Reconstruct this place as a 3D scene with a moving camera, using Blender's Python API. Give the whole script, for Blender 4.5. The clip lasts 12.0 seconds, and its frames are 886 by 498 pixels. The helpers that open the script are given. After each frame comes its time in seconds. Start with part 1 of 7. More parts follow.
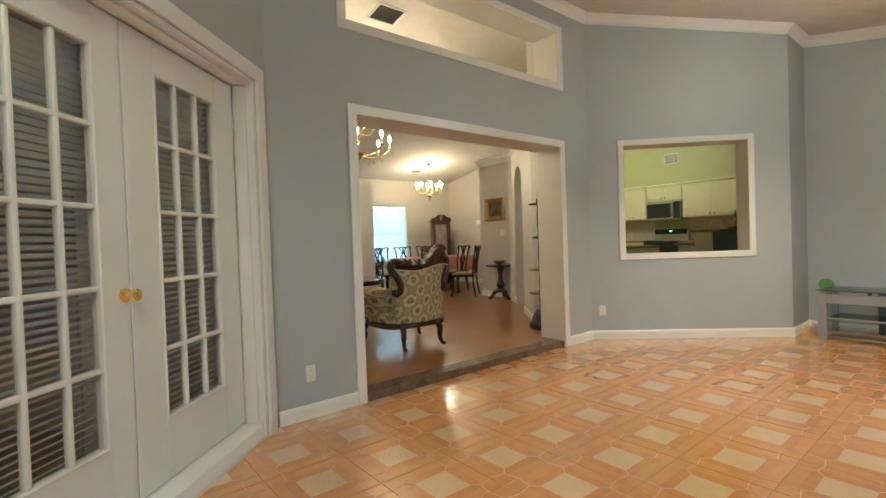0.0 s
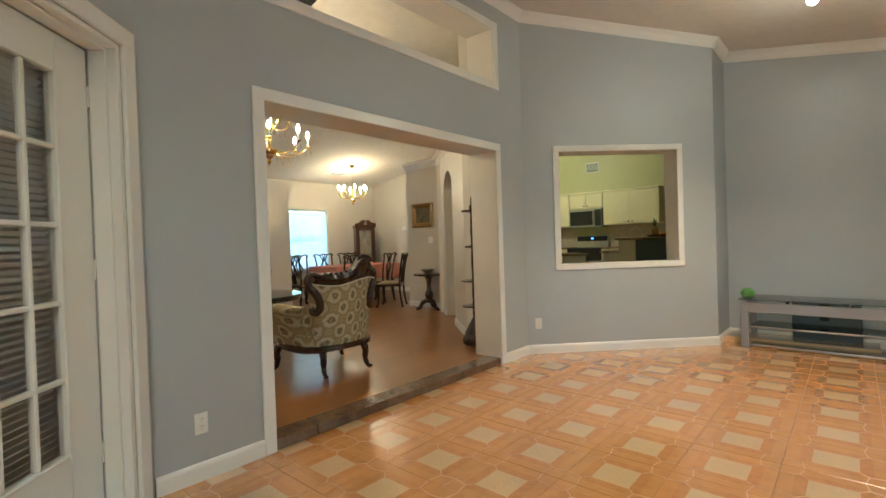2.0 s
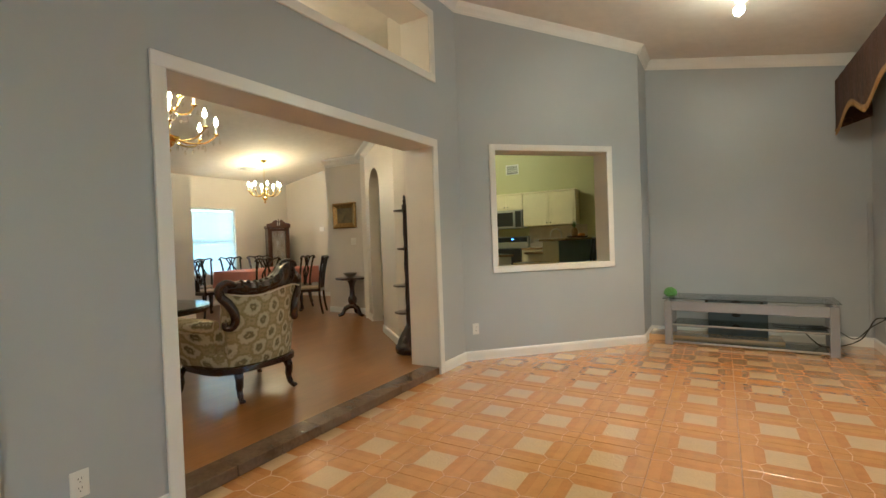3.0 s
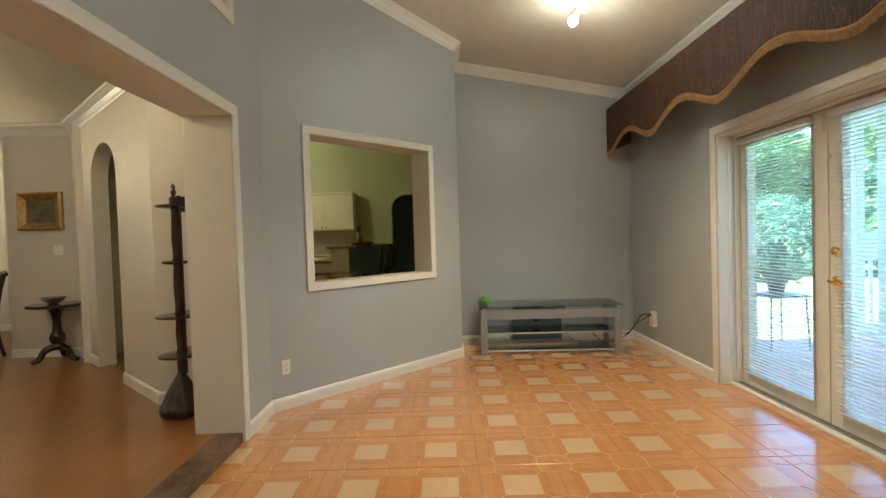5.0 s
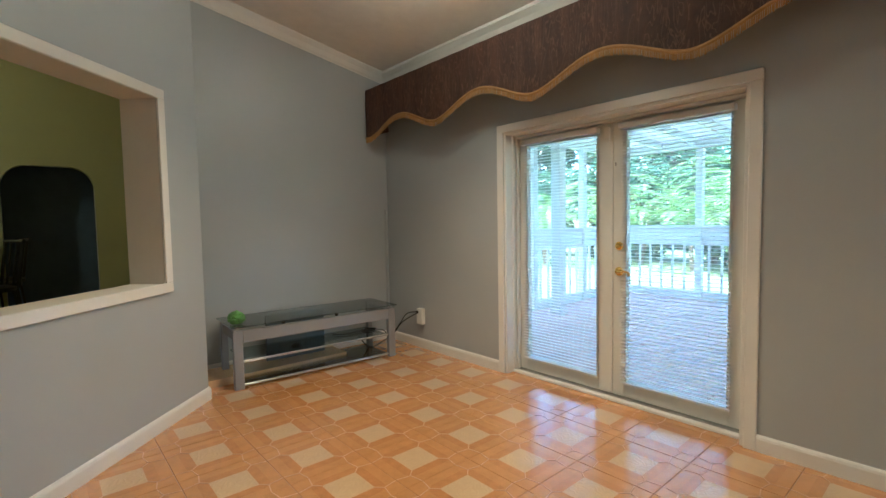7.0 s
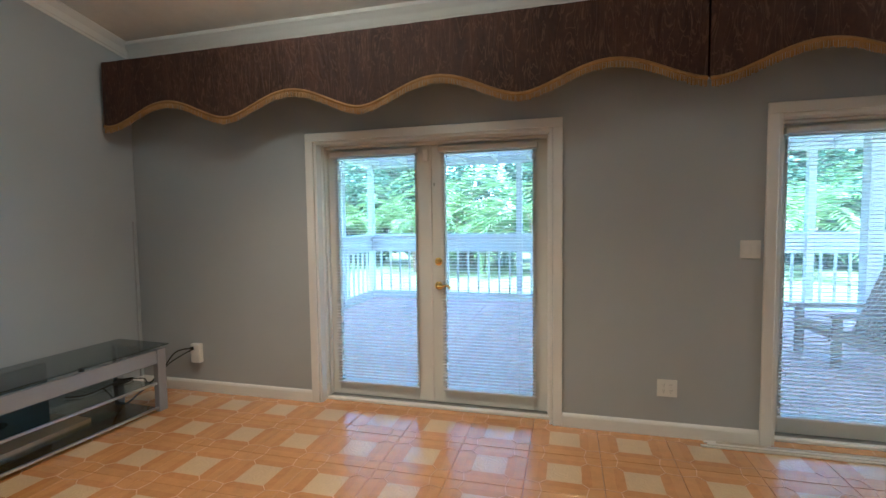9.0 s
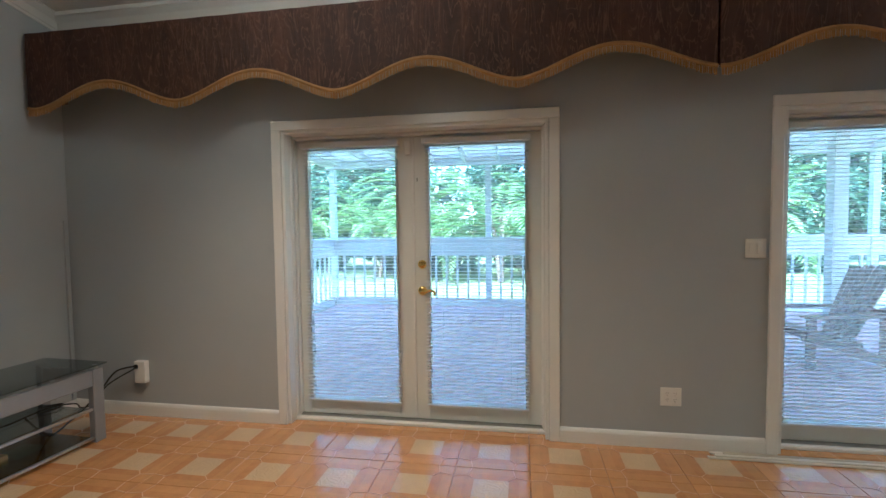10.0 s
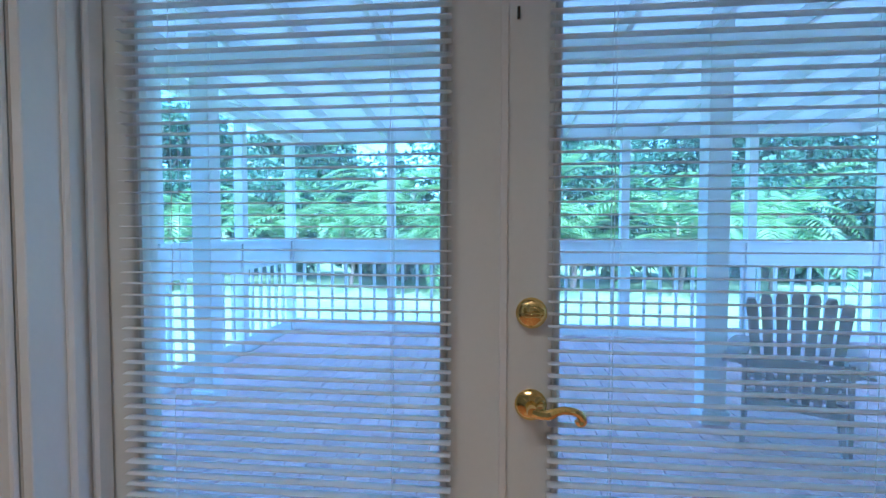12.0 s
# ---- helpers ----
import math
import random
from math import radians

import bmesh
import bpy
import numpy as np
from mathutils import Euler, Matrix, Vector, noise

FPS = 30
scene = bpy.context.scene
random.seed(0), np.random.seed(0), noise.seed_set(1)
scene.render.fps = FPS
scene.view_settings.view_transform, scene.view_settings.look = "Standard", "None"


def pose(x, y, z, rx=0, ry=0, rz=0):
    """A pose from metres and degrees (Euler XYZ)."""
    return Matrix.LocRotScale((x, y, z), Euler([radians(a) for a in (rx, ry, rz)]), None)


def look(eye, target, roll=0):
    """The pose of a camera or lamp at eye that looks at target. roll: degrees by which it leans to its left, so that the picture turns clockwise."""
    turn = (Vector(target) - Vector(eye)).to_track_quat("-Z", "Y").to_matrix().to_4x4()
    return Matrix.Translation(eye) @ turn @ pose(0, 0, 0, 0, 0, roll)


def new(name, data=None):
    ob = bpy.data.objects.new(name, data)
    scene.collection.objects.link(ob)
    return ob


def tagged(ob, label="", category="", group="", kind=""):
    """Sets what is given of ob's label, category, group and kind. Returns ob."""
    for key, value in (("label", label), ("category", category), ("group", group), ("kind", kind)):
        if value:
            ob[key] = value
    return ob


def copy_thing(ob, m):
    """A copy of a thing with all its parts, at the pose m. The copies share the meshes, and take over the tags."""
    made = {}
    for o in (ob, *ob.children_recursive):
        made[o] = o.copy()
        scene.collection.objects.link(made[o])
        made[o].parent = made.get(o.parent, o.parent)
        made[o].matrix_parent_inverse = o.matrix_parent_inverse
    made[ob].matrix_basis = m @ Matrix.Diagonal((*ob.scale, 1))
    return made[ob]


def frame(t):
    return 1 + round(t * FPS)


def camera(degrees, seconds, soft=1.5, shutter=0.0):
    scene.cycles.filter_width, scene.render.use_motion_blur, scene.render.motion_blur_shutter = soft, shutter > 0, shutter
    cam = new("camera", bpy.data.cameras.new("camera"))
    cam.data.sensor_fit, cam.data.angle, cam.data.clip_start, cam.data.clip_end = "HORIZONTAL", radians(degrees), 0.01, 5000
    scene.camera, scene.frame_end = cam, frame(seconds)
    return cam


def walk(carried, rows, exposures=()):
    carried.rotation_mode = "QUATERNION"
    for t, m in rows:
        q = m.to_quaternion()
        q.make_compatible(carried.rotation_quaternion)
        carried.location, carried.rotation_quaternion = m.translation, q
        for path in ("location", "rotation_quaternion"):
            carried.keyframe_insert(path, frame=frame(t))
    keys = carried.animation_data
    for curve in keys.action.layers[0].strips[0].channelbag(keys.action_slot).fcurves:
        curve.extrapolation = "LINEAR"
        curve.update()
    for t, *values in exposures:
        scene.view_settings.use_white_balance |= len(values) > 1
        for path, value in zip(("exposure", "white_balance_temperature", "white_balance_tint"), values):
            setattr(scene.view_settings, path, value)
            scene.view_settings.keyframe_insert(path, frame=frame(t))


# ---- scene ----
cam = camera(87.1, 12.0)
PATH = [
    (0, (0.122, 0.188, 1.196), (1.386, 1.737, 1.16), -2.0),
    (0.5, (0.161, 0.235, 1.188), (1.452, 1.762, 1.159), -1.9),
    (1, (0.23, 0.277, 1.21), (1.549, 1.779, 1.176), -1.7),
    (1.5, (0.32, 0.406, 1.24), (1.716, 1.838, 1.2), -1.7),
    (2, (0.414, 0.583, 1.253), (1.914, 1.906, 1.225), -1.9),
    (2.5, (0.492, 0.767, 1.265), (2.1, 1.956, 1.23), -1.9),
    (2.7, (0.516, 0.84, 1.266), (2.167, 1.967, 1.23), -1.95),
    (4.5, (1.02, 1.68, 1.299), (2.995, 1.994, 1.259), -2.1),
    (5, (1.253, 1.914, 1.314), (3.253, 1.917, 1.265), -1.8),
    (5.5, (1.533, 2.121, 1.34), (3.504, 1.785, 1.27), -1.3),
    (6, (1.817, 2.31, 1.336), (3.697, 1.631, 1.248), -1.2),
    (6.5, (2.126, 2.51, 1.329), (3.843, 1.489, 1.228), -1.2),
    (7, (2.454, 2.672, 1.352), (3.966, 1.367, 1.235), -1.0),
    (7.5, (2.693, 2.837, 1.344), (3.952, 1.287, 1.229), -1.1),
    (7.7, (2.8, 2.951, 1.382), (3.928, 1.305, 1.261), -0.7),
    (9.3, (3.297, 2.953, 1.473), (3.725, 1.003, 1.361), -0.9),
    (9.5, (3.338, 2.931, 1.475), (3.719, 0.971, 1.371), -0.9),
    (10, (3.508, 2.693, 1.422), (3.841, 0.724, 1.324), -0.7),
    (10.5, (3.787, 2.18, 1.346), (4.075, 0.203, 1.248), -0.6),
    (11, (4.029, 1.578, 1.328), (4.293, -0.402, 1.222), -0.8),
    (11.5, (4.176, 0.968, 1.311), (4.418, -1.015, 1.225), -0.5),
    (12, (4.294, 0.389, 1.317), (4.501, -1.599, 1.24), 0.1),
]
EXPOSURES = [(0.0, 4.05, 4550, -7), (2.5, 3.96, 4600, -6), (4.5, 3.9, 4750, -8), (5.5, 3.75, 4650, -6), (7.5, 3.6, 4450, -4), (9.5, 3.38, 4250, -1), (10.5, 3.3, 4250, -1), (11.5, 3.15, 4150, 1), (12.0, 2.75, 3720, 3)]
walk(cam, [(t, look(eye, target, roll)) for t, eye, target, roll in PATH], EXPOSURES)

# ---- world, sun and large lights ----
world = bpy.data.worlds.new("world")
scene.world = world
world.use_nodes = True
wn = world.node_tree
sky = wn.nodes.new("ShaderNodeTexSky")
sky.sky_type, sky.sun_disc = "NISHITA", False
sky.sun_elevation, sky.sun_rotation = radians(59.7), radians(5.7)
wn.nodes["Background"].inputs["Strength"].default_value = 0.15
wn.links.new(sky.outputs["Color"], wn.nodes["Background"].inputs["Color"])


def lamp(name, kind, m, energy, color, **more):
    data = bpy.data.lights.new(name, kind)
    data.energy, data.color = energy, color
    for k, v in more.items():
        if k == "size":
            if kind == "AREA":
                data.shape, data.size, data.size_y = "RECTANGLE", v[0], v[1]
            else:
                data.shadow_soft_size = v
        elif k == "angle":
            data.angle = v
        elif k == "cone":
            data.spot_size, data.spot_blend = v, 0.9
    ob = new(name, data)
    ob.matrix_world = m
    return ob


WARM = (1.0, 0.58, 0.25)
LIVING_WARM = (1.0, 0.61, 0.31)
# colour of the added fill lamps at the west end
LIVING_FILL = (1.0, 0.69, 0.42)
lamp("sun", "SUN", look((0, 0, 0), (-0.05, -0.50, -0.86)), 5.0, (1.0, 0.95, 0.86), angle=radians(0.5))

# ---- materials ----
MATS = {}


def material(name, color, rough=0.5, metal=0.0, vary=0.12, scale=6.0, fine=60.0, bump=0.1, coat=0.0, color2=None, spec=0.5, island=0.0, alpha_noise=None):
    """A painted, worn or woven surface: colour wandering at a large and a fine scale, with fine relief."""
    m = bpy.data.materials.new(name)
    m.use_nodes = True
    nt = m.node_tree
    b = nt.nodes["Principled BSDF"]
    tc = nt.nodes.new("ShaderNodeTexCoord")
    n1, n2 = nt.nodes.new("ShaderNodeTexNoise"), nt.nodes.new("ShaderNodeTexNoise")
    n1.inputs["Scale"].default_value, n2.inputs["Scale"].default_value = scale, fine
    n1.inputs["Detail"].default_value, n2.inputs["Detail"].default_value = 4, 3
    nt.links.new(tc.outputs["Object"], n1.inputs["Vector"])
    nt.links.new(tc.outputs["Object"], n2.inputs["Vector"])
    ramp = nt.nodes.new("ShaderNodeMixRGB")
    c2 = color2 or tuple(c * (1 - vary) for c in color)
    c1 = color if color2 else tuple(min(1, c * (1 + vary)) for c in color)
    ramp.inputs["Color1"].default_value, ramp.inputs["Color2"].default_value = (*c1, 1), (*c2, 1)
    mid = nt.nodes.new("ShaderNodeMath")
    mid.operation, mid.inputs[1].default_value = "MULTIPLY_ADD", 0.7
    add = nt.nodes.new("ShaderNodeMath")
    add.operation, add.inputs[1].default_value = "MULTIPLY", 0.3
    nt.links.new(n2.outputs["Fac"], add.inputs[0])
    nt.links.new(n1.outputs["Fac"], mid.inputs[0])
    nt.links.new(add.outputs[0], mid.inputs[2])
    gain = nt.nodes.new("ShaderNodeMath")
    gain.operation, gain.inputs[1].default_value, gain.inputs[2].default_value, gain.use_clamp = "MULTIPLY_ADD", 2.4, -0.7, True
    nt.links.new(mid.outputs[0], gain.inputs[0])
    nt.links.new(gain.outputs[0], ramp.inputs["Fac"])
    out = ramp.outputs["Color"]
    if island:
        info = nt.nodes.new("ShaderNodeObjectInfo")
        hsv = nt.nodes.new("ShaderNodeHueSaturation")
        k = nt.nodes.new("ShaderNodeMath")
        k.operation, k.inputs[1].default_value, k.inputs[2].default_value = "MULTIPLY_ADD", island, 1 - island / 2
        nt.links.new(info.outputs["Random"], k.inputs[0])
        nt.links.new(k.outputs[0], hsv.inputs["Value"])
        nt.links.new(out, hsv.inputs["Color"])
        out = hsv.outputs["Color"]
    nt.links.new(out, b.inputs["Base Color"])
    b.inputs["Roughness"].default_value, b.inputs["Metallic"].default_value = rough, metal
    b.inputs["Specular IOR Level"].default_value = spec
    b.inputs["Coat Weight"].default_value = coat
    b.inputs["Coat Roughness"].default_value = 0.08
    if bump:
        bp = nt.nodes.new("ShaderNodeBump")
        bp.inputs["Strength"].default_value, bp.inputs["Distance"].default_value = bump, 0.004
        nt.links.new(n2.outputs["Fac"], bp.inputs["Height"])
        nt.links.new(bp.outputs["Normal"], b.inputs["Normal"])
    MATS[name] = m
    return m


def glowing(name, color, strength):
    m = bpy.data.materials.new(name)
    m.use_nodes = True
    b = m.node_tree.nodes["Principled BSDF"]
    b.inputs["Base Color"].default_value = (*color, 1)
    b.inputs["Emission Color"].default_value, b.inputs["Emission Strength"].default_value = (*color, 1), strength
    MATS[name] = m
    return m


def clear_glass(name, tint=(1, 1, 1), gloss=0.02, ior=1.45, veil=0.0):
    """A thin pane: see-through, with a mirror's gloss that grows towards grazing views; a pale glare haze can be mixed
    in.
    """
    m = bpy.data.materials.new(name)
    m.use_nodes = True
    nt = m.node_tree
    nt.nodes.clear()
    o, mix = nt.nodes.new("ShaderNodeOutputMaterial"), nt.nodes.new("ShaderNodeMixShader")
    t, g, f = nt.nodes.new("ShaderNodeBsdfTransparent"), nt.nodes.new("ShaderNodeBsdfGlossy"), nt.nodes.new("ShaderNodeLayerWeight")
    t.inputs["Color"].default_value = (*tint, 1)
    g.inputs["Roughness"].default_value = gloss
    p5, sc = nt.nodes.new("ShaderNodeMath"), nt.nodes.new("ShaderNodeMath")
    p5.operation, p5.inputs[1].default_value = "POWER", 5.0
    r0 = ((ior - 1) / (ior + 1)) ** 2
    sc.operation, sc.inputs[1].default_value, sc.inputs[2].default_value = "MULTIPLY_ADD", 1 - r0, r0
    nt.links.new(f.outputs["Facing"], p5.inputs[0])
    nt.links.new(p5.outputs[0], sc.inputs[0])
    nt.links.new(sc.outputs[0], mix.inputs[0])
    clear = t.outputs[0]
    if veil:
        # glare over the bright view, put into the pane as uneven pale haze
        haze, veil_mix, blot = nt.nodes.new("ShaderNodeBsdfTranslucent"), nt.nodes.new("ShaderNodeMixShader"), nt.nodes.new("ShaderNodeTexNoise")
        haze.inputs["Color"].default_value = (0.85, 0.85, 0.85, 1)
        blot.inputs["Scale"].default_value = 3.0
        amount = nt.nodes.new("ShaderNodeMath")
        amount.operation, amount.inputs[1].default_value, amount.inputs[2].default_value = "MULTIPLY_ADD", veil, veil * 0.5
        nt.links.new(blot.outputs["Fac"], amount.inputs[0])
        nt.links.new(amount.outputs[0], veil_mix.inputs[0])
        nt.links.new(t.outputs[0], veil_mix.inputs[1])
        nt.links.new(haze.outputs[0], veil_mix.inputs[2])
        clear = veil_mix.outputs[0]
    nt.links.new(clear, mix.inputs[1])
    nt.links.new(g.outputs[0], mix.inputs[2])
    nt.links.new(mix.outputs[0], o.inputs["Surface"])
    MATS[name] = m
    return m


def planked(name, dark, light, width, length, along="x", rough=0.3, coat=0.3):
    """Laminate boards: a brick pattern of long boards, each with its own tone, and grain along it."""
    m = bpy.data.materials.new(name)
    m.use_nodes = True
    nt = m.node_tree
    b = nt.nodes["Principled BSDF"]
    tc, mp, br = nt.nodes.new("ShaderNodeTexCoord"), nt.nodes.new("ShaderNodeMapping"), nt.nodes.new("ShaderNodeTexBrick")
    if along == "y":
        mp.inputs["Rotation"].default_value = (0, 0, radians(90))
    nt.links.new(tc.outputs["Object"], mp.inputs["Vector"])
    nt.links.new(mp.outputs["Vector"], br.inputs["Vector"])
    br.inputs["Scale"].default_value = 1.0
    br.inputs["Brick Width"].default_value, br.inputs["Row Height"].default_value = length, width
    br.inputs["Mortar Size"].default_value = 0.0012
    br.inputs["Color1"].default_value, br.inputs["Color2"].default_value = (*dark, 1), (*light, 1)
    br.inputs["Mortar"].default_value = (*[c * 0.7 for c in dark], 1)
    gm, gn = nt.nodes.new("ShaderNodeMapping"), nt.nodes.new("ShaderNodeTexNoise")
    gm.inputs["Scale"].default_value = (3, 55, 1)
    gn.inputs["Scale"].default_value, gn.inputs["Detail"].default_value = 1.0, 5
    nt.links.new(mp.outputs["Vector"], gm.inputs["Vector"])
    nt.links.new(gm.outputs["Vector"], gn.inputs["Vector"])
    mx = nt.nodes.new("ShaderNodeMixRGB")
    mx.blend_type, mx.inputs["Fac"].default_value = "OVERLAY", 0.35
    nt.links.new(br.outputs["Color"], mx.inputs["Color1"])
    nt.links.new(gn.outputs["Fac"], mx.inputs["Color2"])
    nt.links.new(mx.outputs["Color"], b.inputs["Base Color"])
    b.inputs["Roughness"].default_value, b.inputs["Coat Weight"].default_value, b.inputs["Coat Roughness"].default_value = rough, coat, 0.15
    bp = nt.nodes.new("ShaderNodeBump")
    bp.inputs["Strength"].default_value, bp.inputs["Distance"].default_value = 0.06, 0.0015
    nt.links.new(gn.outputs["Fac"], bp.inputs["Height"])
    nt.links.new(bp.outputs["Normal"], b.inputs["Normal"])
    MATS[name] = m
    return m


PAINT = material("grey_blue_wall_paint", (0.42, 0.445, 0.47), 0.42, vary=0.04, scale=1.3, fine=160, bump=0.10)
DINING_PAINT = material("beige_wall_paint", (0.60, 0.56, 0.50), 0.45, vary=0.04, scale=1.2, fine=150, bump=0.10)
KITCHEN_PAINT = material("yellow_green_wall_paint", (0.50, 0.49, 0.26), 0.5, vary=0.04, scale=1.2, fine=150, bump=0.10)
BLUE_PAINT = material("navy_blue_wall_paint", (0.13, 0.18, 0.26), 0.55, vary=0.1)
CEIL = material("knockdown_ceiling_paint", (0.76, 0.72, 0.66), 0.8, vary=0.05, scale=9, fine=55, bump=0.5)
TRIM = material("white_gloss_trim_paint", (0.78, 0.77, 0.74), 0.28, vary=0.035, scale=3, fine=90, bump=0.04)
REVEAL = material("cream_reveal_paint", (0.70, 0.66, 0.60), 0.5, vary=0.05, scale=3, fine=90, bump=0.05)
DOORWHITE = material("white_door_enamel", (0.74, 0.74, 0.70), 0.3, vary=0.03, scale=2.5, fine=80, bump=0.04)
BLIND = material("white_vinyl_slat", (0.86, 0.86, 0.85), 0.4, vary=0.03, bump=0.0)
TERRA = material("terracotta_glaze", (0.60, 0.285, 0.075), 0.22, vary=0.12, spec=1.0, coat=1.0, scale=14, fine=90, bump=0.10, island=0.10)
TERRA2 = material("terracotta_dark_glaze", (0.545, 0.243, 0.062), 0.22, vary=0.16, spec=1.0, coat=1.0, scale=16, fine=90, bump=0.10, island=0.10)
CREAM = material("cream_tile_glaze", (0.68, 0.47, 0.235), 0.20, vary=0.045, spec=1.0, coat=1.0, scale=18, fine=70, bump=0.35, island=0.08)


def emboss(m, turns, petals):
    """Adds a moulded rosette to a tile's middle, centred on the tile."""
    nt = m.node_tree
    b = nt.nodes["Principled BSDF"]
    tc, wv = nt.nodes.new("ShaderNodeTexCoord"), nt.nodes.new("ShaderNodeTexWave")
    wv.wave_type, wv.rings_direction = "RINGS", "Z"
    wv.inputs["Scale"].default_value, wv.inputs["Distortion"].default_value = turns, petals
    wv.inputs["Detail"].default_value, wv.inputs["Detail Scale"].default_value = 1.0, 2.2
    nt.links.new(tc.outputs["Object"], wv.inputs["Vector"])
    bp = nt.nodes.new("ShaderNodeBump")
    bp.inputs["Strength"].default_value, bp.inputs["Distance"].default_value = 0.30, 0.0025
    nt.links.new(wv.outputs["Fac"], bp.inputs["Height"])
    nt.links.new(bp.outputs["Normal"], b.inputs["Normal"])


emboss(CREAM, 9.0, 11.0)
for glaze in (TERRA, TERRA2, CREAM):
    glaze.node_tree.nodes["Principled BSDF"].inputs["Coat IOR"].default_value = 1.62
    glaze.node_tree.nodes["Principled BSDF"].inputs["Coat Roughness"].default_value = 0.13
RIDGE = material("pale_ridge_glaze", (0.67, 0.41, 0.20), 0.22, vary=0.1, scale=20)
GROUT = material("brown_grout", (0.42, 0.24, 0.115), 0.8, vary=0.2, scale=8, fine=120, bump=0.4)
WOODFLOOR = planked("honey_laminate_boards", (0.245, 0.106, 0.024), (0.285, 0.125, 0.030), 0.125, 1.25, "x", 0.28, 0.25)
SLATE = material("dark_slate_tile", (0.075, 0.042, 0.025), 0.16, vary=0.5, scale=7, fine=40, bump=0.3, color2=(0.20, 0.135, 0.085))
MAHOGANY = material("dark_mahogany", (0.030, 0.012, 0.008), 0.18, vary=0.4, scale=10, fine=80, bump=0.05, coat=0.4)
WALNUT = material("reddish_walnut", (0.055, 0.020, 0.010), 0.25, vary=0.3, scale=9, fine=70, bump=0.05, coat=0.2)
BRASS = material("polished_brass", (0.90, 0.67, 0.20), 0.10, 1.0, vary=0.08, bump=0.0)
CHROME = material("brushed_steel", (0.55, 0.55, 0.54), 0.3, 1.0, vary=0.06, bump=0.02)
STEELGREY = material("grey_lacquer", (0.27, 0.275, 0.30), 0.35, vary=0.06, scale=4, bump=0.03)
BLACK = material("black_plastic", (0.012, 0.012, 0.013), 0.4, vary=0.2)
WHITEPLASTIC = material("white_plastic", (0.78, 0.77, 0.73), 0.35, vary=0.02, bump=0.0)
CABINETS = material("cream_cabinet_paint", (0.80, 0.74, 0.52), 0.4, vary=0.03, bump=0.03)
GRANITE = material("brown_granite", (0.20, 0.125, 0.06), 0.12, vary=0.5, scale=30, fine=140, bump=0.0, color2=(0.42, 0.30, 0.17))
GLASS = clear_glass("window_glass", veil=0.12)
SMOKED = clear_glass("smoked_glass", (0.66, 0.70, 0.70), 0.02, 1.6)
CRYSTAL = clear_glass("crystal", (0.96, 0.94, 0.90), 0.03, 1.7)
BULB = glowing("lit_bulb", (1.0, 0.80, 0.50), 10)
DECKWOOD = material("weathered_red_deck_board", (0.56, 0.36, 0.34), 0.5, vary=0.18, scale=5, fine=70, bump=0.3, island=0.2)
EXTWHITE = material("white_exterior_paint", (0.77, 0.79, 0.82), 0.5, vary=0.05, scale=3, fine=50, bump=0.08)
GREYWOOD = material("weathered_grey_wood", (0.26, 0.19, 0.155), 0.7, vary=0.25, scale=8, fine=90, bump=0.3)
SIDING = material("pale_yellow_siding", (0.66, 0.60, 0.36), 0.6, vary=0.05)
LAWN = material("sunlit_lawn", (0.09, 0.13, 0.04), 0.9, vary=0.3, scale=0.6, fine=25, bump=0.6, color2=(0.17, 0.20, 0.08))
LEAF = material("palm_leaf", (0.055, 0.12, 0.025), 0.45, vary=0.4, scale=1.5, fine=9, bump=0.1)


def let_light_through(m, share_through, color):
    """Mixes some light passing through into a sheet material."""
    nt = m.node_tree
    tr, mx = nt.nodes.new("ShaderNodeBsdfTranslucent"), nt.nodes.new("ShaderNodeMixShader")
    tr.inputs["Color"].default_value = (*color, 1)
    mx.inputs[0].default_value = share_through
    nt.links.new(nt.nodes["Principled BSDF"].outputs[0], mx.inputs[1])
    nt.links.new(tr.outputs[0], mx.inputs[2])
    nt.links.new(mx.outputs[0], nt.nodes["Material Output"].inputs["Surface"])
    return m


ROOFSHEET = let_light_through(material("white_roof_sheet", (0.77, 0.79, 0.82), 0.5, vary=0.06, scale=2, fine=40), 0.18, (0.8, 0.82, 0.85))
let_light_through(BLIND, 0.28, (0.85, 0.86, 0.86))
SHADECLOTH = let_light_through(material("pale_blind_slat", (0.78, 0.80, 0.80), 0.5, vary=0.03), 0.45, (0.80, 0.86, 0.90))
BARK = material("grey_bark", (0.16, 0.12, 0.09), 0.9, vary=0.3, scale=6, fine=40, bump=0.6)


# ---- mesh helpers ----
def part(name, bm, mat, parent=None, label="", smooth=False):
    """One mesh object from a bmesh, under a thing or a part."""
    me = bpy.data.meshes.new(name)
    bm.normal_update()
    bm.to_mesh(me)
    bm.free()
    for m in (mat if isinstance(mat, (list, tuple)) else [mat]):
        me.materials.append(m)
    if smooth:
        for p in me.polygons:
            p.use_smooth = True
        me.set_sharp_from_angle(angle=radians(40))
    ob = new(name, me)
    if parent is not None:
        ob.parent = parent
    if label:
        tagged(ob, label)
    return ob


def thing(name, m=None, label="", category="", group="", kind=""):
    ob = new(name)
    ob.empty_display_size = 0.1
    if m is not None:
        ob.matrix_world = m
    return tagged(ob, label, category, group, kind)


